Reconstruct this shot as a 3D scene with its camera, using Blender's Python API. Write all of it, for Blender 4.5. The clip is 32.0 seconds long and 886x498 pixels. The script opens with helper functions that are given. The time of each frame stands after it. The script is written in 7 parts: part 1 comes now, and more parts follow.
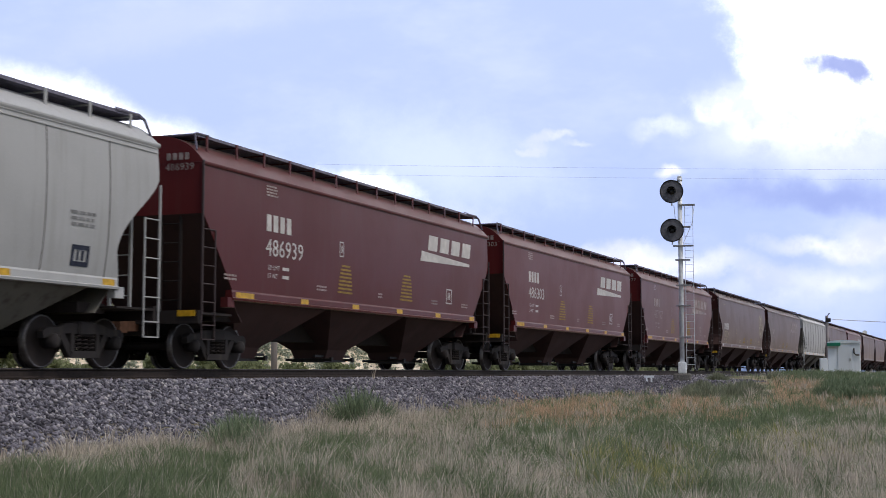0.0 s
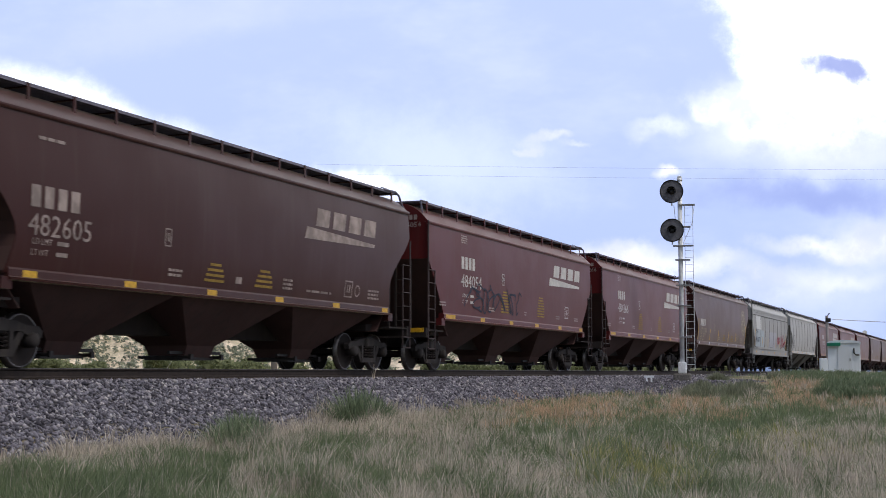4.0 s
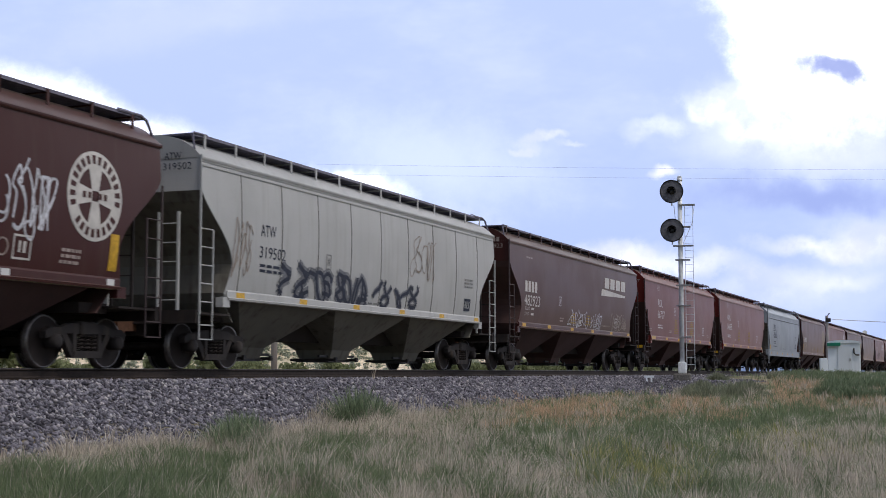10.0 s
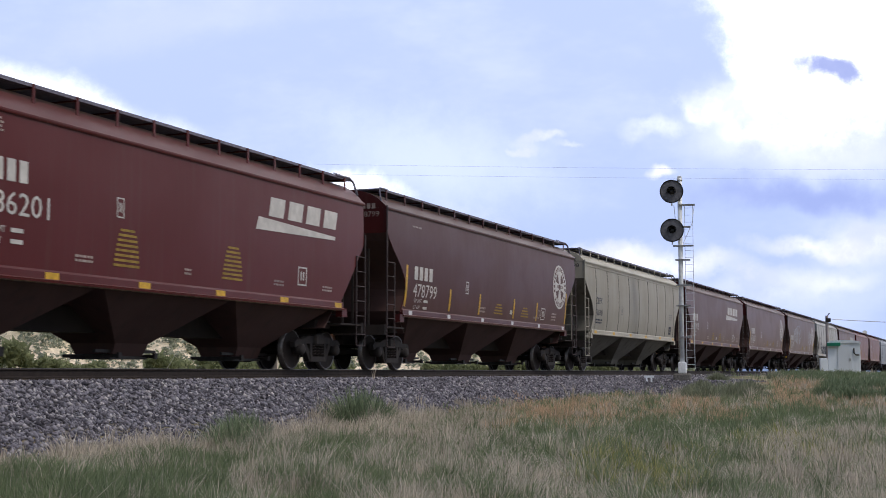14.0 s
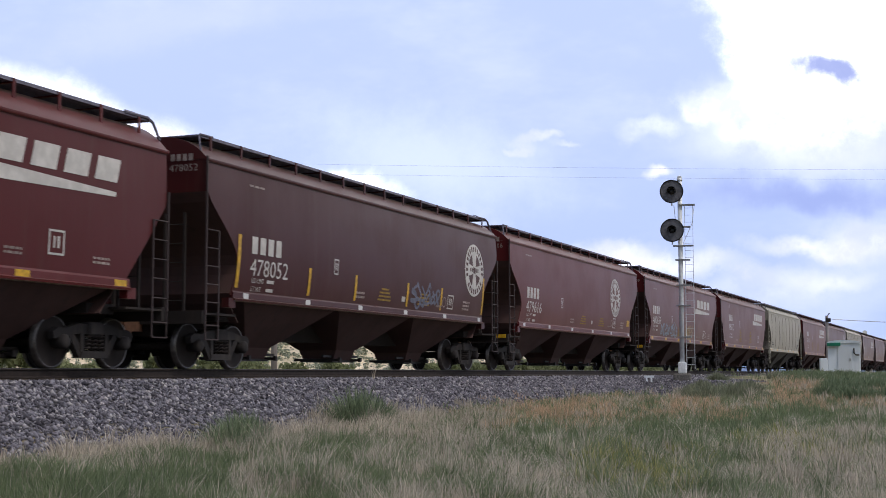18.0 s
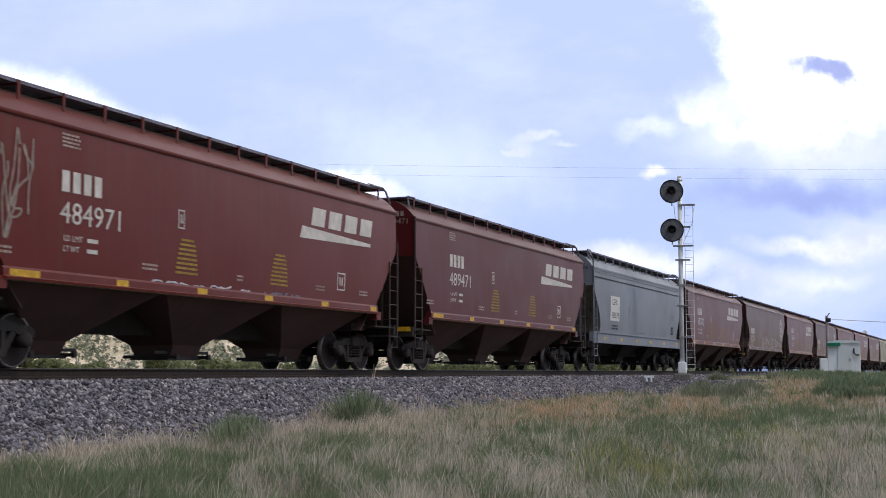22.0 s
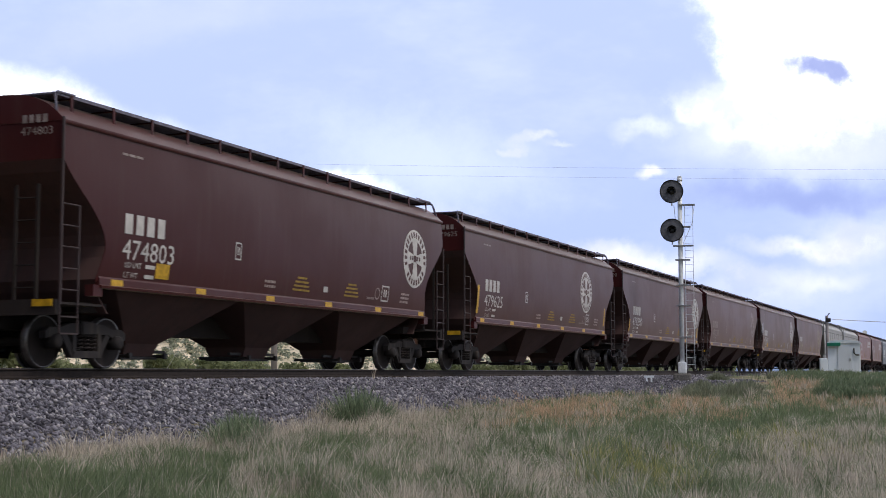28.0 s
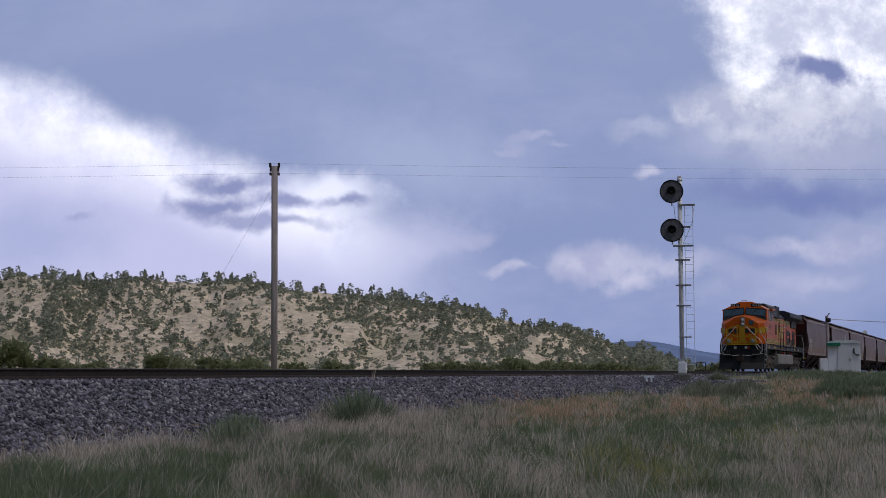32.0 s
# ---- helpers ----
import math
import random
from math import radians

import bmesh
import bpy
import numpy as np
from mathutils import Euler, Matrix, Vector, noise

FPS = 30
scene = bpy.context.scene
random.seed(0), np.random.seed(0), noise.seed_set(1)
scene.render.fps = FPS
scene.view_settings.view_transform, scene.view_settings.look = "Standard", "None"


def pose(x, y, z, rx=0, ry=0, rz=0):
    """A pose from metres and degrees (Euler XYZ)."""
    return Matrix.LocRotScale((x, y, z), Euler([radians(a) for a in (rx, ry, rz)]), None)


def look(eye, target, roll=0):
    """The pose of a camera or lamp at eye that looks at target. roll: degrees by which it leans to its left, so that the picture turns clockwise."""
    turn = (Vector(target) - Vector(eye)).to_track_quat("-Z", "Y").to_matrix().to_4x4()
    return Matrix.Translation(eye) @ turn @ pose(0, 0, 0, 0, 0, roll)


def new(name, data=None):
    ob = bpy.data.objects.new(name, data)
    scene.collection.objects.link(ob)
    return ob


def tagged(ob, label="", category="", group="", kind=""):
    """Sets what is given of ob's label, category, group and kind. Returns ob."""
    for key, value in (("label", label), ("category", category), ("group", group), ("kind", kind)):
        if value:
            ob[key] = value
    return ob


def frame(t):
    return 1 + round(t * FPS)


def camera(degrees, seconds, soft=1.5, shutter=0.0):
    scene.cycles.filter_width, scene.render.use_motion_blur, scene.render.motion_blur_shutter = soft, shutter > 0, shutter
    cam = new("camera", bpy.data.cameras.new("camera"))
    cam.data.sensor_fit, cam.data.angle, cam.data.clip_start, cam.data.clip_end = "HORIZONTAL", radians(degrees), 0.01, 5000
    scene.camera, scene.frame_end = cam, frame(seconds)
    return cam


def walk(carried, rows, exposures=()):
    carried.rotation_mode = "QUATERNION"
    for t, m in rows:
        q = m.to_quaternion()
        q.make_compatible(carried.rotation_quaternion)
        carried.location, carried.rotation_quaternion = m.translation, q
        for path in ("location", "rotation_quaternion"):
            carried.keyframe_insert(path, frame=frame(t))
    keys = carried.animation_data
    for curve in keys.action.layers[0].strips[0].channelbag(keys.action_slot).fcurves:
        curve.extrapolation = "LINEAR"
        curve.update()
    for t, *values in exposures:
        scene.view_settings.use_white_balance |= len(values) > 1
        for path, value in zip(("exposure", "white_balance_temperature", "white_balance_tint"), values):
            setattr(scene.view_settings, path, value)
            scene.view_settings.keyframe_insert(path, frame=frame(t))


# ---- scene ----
# ---- camera ----
TURN, TILT = 21.723, 5.111
EYE = Vector((0.0, 0.0, -0.072))
cam = camera(35.626, 32.0, soft=0.92, shutter=0.08)
AHEAD = Vector((math.cos(radians(TURN)) * math.cos(radians(TILT)), math.sin(radians(TURN)) * math.cos(radians(TILT)), math.sin(radians(TILT))))
SIDEWAYS = Vector((math.sin(radians(TURN)), -math.cos(radians(TURN)), 0.0))
UPWARD = SIDEWAYS.cross(AHEAD)
VIEW = look(EYE, EYE + 100 * AHEAD)
walk(cam, [(0.0, VIEW), (32.0, VIEW)],
     exposures=[(0.0, 0.0, 6420, 9), (0.6, -0.03, 6350, 9), (1.0, -0.07, 6260, 9), (2.1, -0.08, 6260, 9), (2.8, 0.0, 6420, 9), (5.5, 0.02, 6450, 9), (7.0, 0.0, 6390, 9), (10.0, -0.02, 6380, 9), (11.2, 0.0, 6400, 9), (12.0, 0.02, 6450, 9), (22.3, 0.02, 6440, 9), (23.0, -0.06, 6330, 9), (24.1, -0.09, 6260, 9), (24.8, 0.01, 6440, 9), (28.9, 0.02, 6450, 9), (29.2, -0.05, 6440, 9), (29.5, -0.22, 6380, 9), (30.0, -0.68, 6080, 11), (30.5, -0.93, 6090, 13), (31.0, -1.02, 6120, 14), (32.0, -1.05, 6120, 14)])

# ---- light ----
SUN_HIGH, SUN_TURN = 56.0, 250.0  # degrees above the horizon; compass turn from +X, counter-clockwise
world = bpy.data.worlds.new("sky")
scene.world = world
world.use_nodes = True
wn = world.node_tree.nodes
sky = wn.new("ShaderNodeTexSky")
sky.sky_type = "NISHITA"
sky.sun_disc = False
sky.sun_elevation = radians(SUN_HIGH)
sky.sun_rotation = radians(90.0 - SUN_TURN)
sky.air_density, sky.dust_density, sky.ozone_density = 1.0, 3.0, 1.0
wn["Background"].inputs["Strength"].default_value = 0.085
world.node_tree.links.new(sky.outputs[0], wn["Background"].inputs["Color"])
sun = new("sun", bpy.data.lights.new("sun", "SUN"))
sun.data.energy = 1.1
sun.data.angle = radians(12.0)
sun.data.color = (1.0, 0.95, 0.88)
sd = Vector((math.cos(radians(SUN_TURN)) * math.cos(radians(SUN_HIGH)), math.sin(radians(SUN_TURN)) * math.cos(radians(SUN_HIGH)), math.sin(radians(SUN_HIGH))))
sun.matrix_world = look(sd * 200, (0, 0, 0))


# ---- materials ----
class Net:
    """Short hand for a material's nodes."""

    def __init__(self, name):
        self.mat = bpy.data.materials.new(name)
        self.mat.use_nodes = True
        self.nt = self.mat.node_tree
        self.bsdf = self.nt.nodes["Principled BSDF"]

    def node(self, kind, **inputs):
        n = self.nt.nodes.new(kind)
        for key, value in inputs.items():
            self.put(n, key.replace("_", " "), value)
        return n

    def put(self, n, key, value):
        socket = n.inputs[int(key[1:])] if key[0] == "i" and key[1:].isdigit() else n.inputs[key]
        if isinstance(value, bpy.types.NodeSocket):
            self.nt.links.new(value, socket)
        else:
            socket.default_value = value

    def math(self, op, a, b=0.0, clamp=False):
        n = self.nt.nodes.new("ShaderNodeMath")
        n.operation, n.use_clamp = op, clamp
        self.put(n, "i0", a)
        self.put(n, "i1", b)
        return n.outputs[0]

    def vec(self, op, a, b):
        n = self.nt.nodes.new("ShaderNodeVectorMath")
        n.operation = op
        self.put(n, "i0", a)
        self.put(n, "i1", b)
        return n.outputs["Value"] if op == "DOT_PRODUCT" else n.outputs["Vector"]

    def ramp(self, v, a, b, lo=0.0, hi=1.0):
        n = self.nt.nodes.new("ShaderNodeMapRange")
        n.interpolation_type = "SMOOTHSTEP"
        for key, value in (("i0", v), ("i1", a), ("i2", b), ("i3", lo), ("i4", hi)):
            self.put(n, key, value)
        return n.outputs[0]

    def noise(self, vector, scale, detail=3.0, rough=0.55):
        n = self.node("ShaderNodeTexNoise", Scale=scale, Detail=detail, Roughness=rough)
        self.put(n, "Vector", vector)
        return n.outputs["Fac"]

    def noise_colour(self, vector, scale, detail=3.0):
        n = self.node("ShaderNodeTexNoise", Scale=scale, Detail=detail)
        self.put(n, "Vector", vector)
        return n.outputs["Color"]

    def mix(self, fac, a, b):
        n = self.nt.nodes.new("ShaderNodeMix")
        n.data_type = "RGBA"
        for key, value in ((0, fac), (6, a), (7, b)):
            value = (*value, 1.0) if isinstance(value, tuple) and len(value) == 3 else value
            if isinstance(value, bpy.types.NodeSocket):
                self.nt.links.new(value, n.inputs[key])
            else:
                n.inputs[key].default_value = value
        return n.outputs[2]

    def place(self):
        return self.node("ShaderNodeTexCoord").outputs["Object"]

    def chance(self):
        return self.node("ShaderNodeObjectInfo").outputs["Random"]

    def island(self):
        return self.node("ShaderNodeNewGeometry").outputs["Random Per Island"]

    def stretched(self, vector, sx, sy, sz):
        return self.vec("MULTIPLY", vector, (sx, sy, sz))

    def finish(self, colour, rough=0.6, bump=None, depth=0.01, metal=0.0, strength=0.5, gloss=0.3):
        self.put(self.bsdf, "Specular IOR Level", gloss)
        self.put(self.bsdf, "Base Color", (*colour, 1.0) if isinstance(colour, tuple) else colour)
        self.put(self.bsdf, "Roughness", rough)
        self.put(self.bsdf, "Metallic", metal)
        if bump is not None:
            b = self.node("ShaderNodeBump", Strength=strength, Distance=depth, Height=bump)
            self.put(self.bsdf, "Normal", b.outputs[0])
        return self.mat


def tint(c, k):
    return tuple(min(1.0, x * k) for x in c)


def painted(name, col, rough=0.5, grime=0.4, dirt=(0.10, 0.075, 0.06), streak=0.35, dust=0.04):
    """Weathered paint: blotches of fading, vertical streaks of dirt, a faint ripple in the sheet."""
    n = Net(name)
    r = n.chance()
    p = n.vec("ADD", n.place(), n.node("ShaderNodeCombineXYZ", X=n.math("MULTIPLY", r, 61.0), Y=n.math("MULTIPLY", r, 17.0), Z=0.0).outputs[0])
    blotch = n.ramp(n.noise(p, 0.55, 5.0), 0.35, 0.7)
    runs = n.ramp(n.noise(n.stretched(p, 5.0, 5.0, 0.35), 1.0, 5.0), 0.48, 0.78)
    fine = n.noise(p, 34.0, 4.0)
    c = n.mix(n.math("MULTIPLY", blotch, grime), col, tint(col, 0.62))
    c = n.mix(n.math("MULTIPLY", runs, streak), c, dirt)
    c = n.mix(n.math("MULTIPLY", n.ramp(fine, 0.55, 0.75), 0.25), c, tint(col, 1.35))
    hsv = n.node("ShaderNodeHueSaturation", Value=n.math("MULTIPLY_ADD", r, 0.24, False), Color=c)
    hsv.inputs["Value"].links[0].from_node.inputs[2].default_value = 0.88
    ripple = n.noise(n.stretched(p, 1.0, 1.0, 0.4), 1.3, 2.0)
    # a film of dust that shows at a flat angle
    n.put(n.bsdf, "Sheen Weight", dust)
    n.put(n.bsdf, "Sheen Roughness", 0.3)
    n.put(n.bsdf, "Sheen Tint", (1.0, 0.84, 0.74, 1.0))
    return n.finish(hsv.outputs[0], n.ramp(blotch, 0.0, 1.0, rough, rough + 0.08), n.math("ADD", n.math("MULTIPLY", ripple, 1.4), n.math("MULTIPLY", fine, 0.15)), 0.008, strength=0.3, gloss=0.13)


def plain(name, col, rough=0.6, metal=0.0, vary=0.25, scale=9.0):
    n = Net(name)
    f = n.noise(n.place(), scale, 4.0)
    c = n.mix(n.ramp(f, 0.35, 0.7), tint(col, 1.0 - vary), tint(col, 1.0 + vary * 0.6))
    return n.finish(c, rough, f, 0.004, metal, 0.3)


RED = painted("red_brown_paint", (0.098, 0.0142, 0.0158), 0.4, 0.22, streak=0.16, dust=0.45)
RED_BRIGHT = painted("bright_oxide_paint", (0.120, 0.0180, 0.0152), 0.4, 0.25, streak=0.16, dust=0.45)
BROWN = painted("brown_paint", (0.061, 0.0122, 0.0130), 0.4, 0.2, streak=0.14, dust=0.45)
BROWN_DARK = painted("dark_brown_paint", (0.054, 0.0160, 0.0148), 0.4, 0.22, streak=0.16, dust=0.5)
GREY = painted("pale_grey_paint", (0.46, 0.462, 0.468), 0.5, 0.25, (0.25, 0.23, 0.21), 0.3, dust=0.15)
GREY_DULL = painted("dull_grey_paint", (0.37, 0.372, 0.38), 0.5, 0.25, (0.2, 0.19, 0.18), 0.3, dust=0.15)
TAN = painted("tan_grey_paint", (0.39, 0.365, 0.31), 0.5, 0.35, (0.2, 0.17, 0.13), 0.4, dust=0.15)
BLUE_GREY = painted("blue_grey_paint", (0.345, 0.375, 0.43), 0.45, 0.3, (0.2, 0.2, 0.2), 0.35)
SLATE = painted("slate_grey_paint", (0.21, 0.23, 0.27), 0.45, 0.3, (0.13, 0.13, 0.13), 0.3)
UNDER = painted("dusty_underframe", (0.034, 0.028, 0.028), 0.8, 0.5, (0.05, 0.04, 0.034), 0.5)
TRUCK = painted("dusty_cast_steel", (0.036, 0.032, 0.033), 0.75, 0.5, (0.1, 0.08, 0.065), 0.5)
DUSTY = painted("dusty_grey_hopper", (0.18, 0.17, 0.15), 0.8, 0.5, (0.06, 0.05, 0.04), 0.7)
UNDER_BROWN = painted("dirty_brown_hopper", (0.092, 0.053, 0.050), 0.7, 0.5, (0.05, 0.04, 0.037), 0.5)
SEAM = plain("dirty_weld_seam", (0.11, 0.105, 0.1), 0.7)
IRON = plain("dark_iron", (0.035, 0.03, 0.03), 0.6)
GRATE = plain("galvanised_grating", (0.17, 0.16, 0.215), 0.6)
TREAD = plain("polished_tread", (0.16, 0.15, 0.15), 0.4, 0.8)
STEP = painted("dusty_step_iron", (0.07, 0.052, 0.054), 0.6, 0.4, (0.03, 0.025, 0.025), 0.4)
RUST = plain("rusty_steel", (0.12, 0.06, 0.038), 0.75)
WHITE_INK = plain("worn_white_lettering", (0.6, 0.57, 0.55), 0.6, 0, 0.14, 4.0)
DIM_INK = plain("faded_white_lettering", (0.36, 0.29, 0.27), 0.7, 0, 0.35, 3.0)
GOLD_INK = plain("faded_yellow_lettering", (0.40, 0.34, 0.24), 0.7, 0, 0.35, 3.0)
GREY_INK = plain("faint_grey_lettering", (0.22, 0.22, 0.225), 0.7, 0, 0.3, 3.0)
BLACK_INK = plain("dark_blue_black_lettering", (0.02, 0.025, 0.05), 0.6)
YELLOW = plain("yellow_reflector", (0.62, 0.36, 0.02), 0.45)
OCHRE = plain("faded_ochre_lettering", (0.33, 0.21, 0.04), 0.7)


# ---- building helpers ----
def mesh_of(name, bm, smooth=False):
    me = bpy.data.meshes.new(name)
    bm.normal_update()
    bm.to_mesh(me)
    bm.free()
    if smooth:
        me.shade_smooth()
    return me


def thicken(bm, depth):
    """Gives a sheet its thickness, away from its face."""
    bm.normal_update()
    bmesh.ops.solidify(bm, geom=bm.faces[:], thickness=depth)


def crease(bm, degrees=35.0):
    """Keeps edges crisp where the faces turn sharply."""
    bm.normal_update()
    for e in bm.edges:
        e.smooth = len(e.link_faces) == 2 and e.calc_face_angle(0.0) < radians(degrees)


def box(bm, x0, x1, y0, y1, z0, z1):
    v = [bm.verts.new((x, y, z)) for x in (x0, x1) for y in (y0, y1) for z in (z0, z1)]
    for f in ((0, 1, 3, 2), (4, 6, 7, 5), (0, 4, 5, 1), (2, 3, 7, 6), (0, 2, 6, 4), (1, 5, 7, 3)):
        bm.faces.new([v[i] for i in f])


def prism(bm, outline, y0, y1):
    """A side outline of (x, z) given a thickness along y."""
    a = [bm.verts.new((x, y0, z)) for x, z in outline]
    b = [bm.verts.new((x, y1, z)) for x, z in outline]
    bm.faces.new(a)
    bm.faces.new(b[::-1])
    for i in range(len(a)):
        j = (i + 1) % len(a)
        bm.faces.new((a[j], a[i], b[i], b[j]))


def section(bm, outline, x0, x1):
    """A cross section of (y, z) drawn out along x."""
    a = [bm.verts.new((x0, y, z)) for y, z in outline]
    b = [bm.verts.new((x1, y, z)) for y, z in outline]
    bm.faces.new(a[::-1])
    bm.faces.new(b)
    for i in range(len(a)):
        j = (i + 1) % len(a)
        bm.faces.new((a[i], a[j], b[j], b[i]))


def tube(bm, points, r, sides=6):
    """A pipe along a line of points."""
    pts = [Vector(p) for p in points]
    rings = []
    for i, p in enumerate(pts):
        d = (pts[min(i + 1, len(pts) - 1)] - pts[max(i - 1, 0)]).normalized()
        a = d.cross(Vector((0.3, 0.2, 1.0)) if abs(d.z) < 0.9 else Vector((1, 0, 0))).normalized()
        b = d.cross(a)
        rings.append([bm.verts.new(p + r * (a * math.cos(t) + b * math.sin(t))) for t in [2 * math.pi * k / sides for k in range(sides)]])
    for q, s in zip(rings, rings[1:]):
        for k in range(sides):
            bm.faces.new((q[k], q[(k + 1) % sides], s[(k + 1) % sides], s[k]))
    bm.faces.new(rings[0][::-1])
    bm.faces.new(rings[-1])


def lathe_y(bm, profile, cx, cz, sides=24):
    """A body of rotation round an axle along y: profile of (radius, y)."""
    rings = [[bm.verts.new((cx + r * math.cos(t), y, cz + r * math.sin(t))) for t in [2 * math.pi * k / sides for k in range(sides)]] for r, y in profile]
    for q, s in zip(rings, rings[1:]):
        for k in range(sides):
            bm.faces.new((q[k], s[k], s[(k + 1) % sides], q[(k + 1) % sides]))
    bm.faces.new(rings[0])
    bm.faces.new(rings[-1][::-1])


def bevel(bm, width=0.015, segments=1):
    bmesh.ops.bevel(bm, geom=bm.edges[:], offset=width, segments=segments, affect="EDGES", profile=0.6)


def place(name, me, parent=None, material=None, label="", at=None):
    """An object of its own on a mesh that may be shared, with its own material."""
    ob = new(name, me)
    if material is not None:
        if not me.materials:
            me.materials.append(material)
        elif me.materials[0] != material:
            ob.material_slots[0].link = "OBJECT"
            ob.material_slots[0].material = material
    if parent is not None:
        ob.parent = parent
    if at is not None:
        ob.matrix_basis = at if isinstance(at, Matrix) else Matrix.Translation(at)
    return tagged(ob, label)


def part(name, bm, material, parent, label="", at=None, smooth=False):
    return place(name, mesh_of(name, bm, smooth), parent, material, label, at)


def root(name, m, label, category, group="", kind=""):
    ob = new(name)
    ob.empty_display_size = 0.3
    ob.matrix_basis = m
    return tagged(ob, label, category, group, kind)


def lettering(text, height, width=None):
    """Flat characters in x and z, from the built-in font, left edge at 0 and standing on z = 0."""
    cu = bpy.data.curves.new("text", "FONT")
    cu.body, cu.size, cu.resolution_u = text, 1.0, 2
    ob = bpy.data.objects.new("text", cu)
    me = bpy.data.meshes.new_from_object(ob)
    me.materials.clear()
    bpy.data.objects.remove(ob)
    bpy.data.curves.remove(cu)
    co = np.zeros(len(me.vertices) * 3)
    me.vertices.foreach_get("co", co)
    co = co.reshape(-1, 3)
    co[:, 0] -= co[:, 0].min()
    k = height / (co[:, 1].max() - co[:, 1].min())
    kx = width / co[:, 0].max() if width else k
    out = np.stack([co[:, 0] * kx, co[:, 0] * 0, (co[:, 1] - co[:, 1].min()) * k], 1)
    me.vertices.foreach_set("co", out.ravel())
    return me


def moved(me, x, z, skin=None, lift=0.007, y=None):
    """Sets a flat mesh of x and z at (x, z), bent on to the skin y = -skin(z)."""
    co = np.zeros(len(me.vertices) * 3)
    me.vertices.foreach_get("co", co)
    co = co.reshape(-1, 3)
    co[:, 0] += x
    co[:, 2] += z
    co[:, 1] = y if skin is None else [-skin(h) - lift for h in co[:, 2]]
    me.vertices.foreach_set("co", co.ravel())
    me.update()
    return me


def sheet(polys):
    """Flat pieces in x and z, cut into rows so that they can follow a curved side."""
    bm = bmesh.new()
    for poly in polys:
        bm.faces.new([bm.verts.new((x, 0.0, z)) for x, z in poly])
    return mesh_of("sheet", bm)


def bar(x0, z0, x1, z1, lean=0.0, rows=1):
    out = []
    for i in range(rows):
        a, b = i / rows, (i + 1) / rows
        za, zb = z0 + (z1 - z0) * a, z0 + (z1 - z0) * b
        out.append([(x0 + lean * a, za), (x1 + lean * a, za), (x1 + lean * b, zb), (x0 + lean * b, zb)])
    return out


def numbers_mesh(name, verts, faces_quads=None, faces_tris=None):
    """A large mesh straight from arrays."""
    me = bpy.data.meshes.new(name)
    me.vertices.add(len(verts))
    me.vertices.foreach_set("co", np.asarray(verts, np.float32).ravel())
    q = np.zeros((0, 4), np.int32) if faces_quads is None else np.asarray(faces_quads, np.int32)
    t = np.zeros((0, 3), np.int32) if faces_tris is None else np.asarray(faces_tris, np.int32)
    loops = np.concatenate([q.ravel(), t.ravel()])
    me.loops.add(len(loops))
    me.loops.foreach_set("vertex_index", loops)
    me.polygons.add(len(q) + len(t))
    me.polygons.foreach_set("loop_start", np.concatenate([np.arange(len(q)) * 4, len(q) * 4 + np.arange(len(t)) * 3]).astype(np.int32))
    me.update(calc_edges=True)
    return me


def toward(x_tan, depth):
    """A place on the ground plan: depth metres ahead, x_tan metres to the side per metre ahead."""
    c, s = math.cos(radians(TURN)), math.sin(radians(TURN))
    return depth * (c + x_tan * s), depth * (s - x_tan * c)


def waves(x, y, scale, seed):
    """Smooth random relief between about -1 and 1."""
    rng = np.random.RandomState(seed)
    out = np.zeros(np.broadcast(x, y).shape)
    for i in range(7):
        a, k, ph = rng.uniform(0, 6.28), rng.uniform(0.5, 1.7) / scale, rng.uniform(0, 6.28)
        out = out + np.sin((x * math.cos(a) + y * math.sin(a)) * k * 6.28 + ph + 1.3 * np.sin((x * math.sin(a) - y * math.cos(a)) * k * 3.1 + ph * 2))
    return out / 4.0


# ---- ground and track bed ----
TRACK = 15.94


def lie(x, y):
    """The height of the grass land without the track bed."""
    rise = np.interp(x, [-60, 15, 22, 28, 34, 40, 50, 55, 58, 70, 105, 600], [-1.28, -1.25, -1.22, -1.15, -1.06, -0.96, -0.86, -0.6, -0.38, -0.3, -0.14, -0.14])
    near = rise - 0.42 * np.clip((12.4 - y) / 10.0, 0.0, 1.3)
    far = np.full(np.broadcast(x, y).shape, -1.3)
    return np.where(y < TRACK, near, far) + 0.05 * waves(x, y, 6.0, 3) * (np.abs(y - TRACK) < 80)


def ground_height(x, y):
    off = np.abs(y - TRACK)
    bed = np.where(off < 1.95, -0.25, -0.25 - (off - 1.95) * 0.52)
    return np.maximum(lie(x, y), bed)


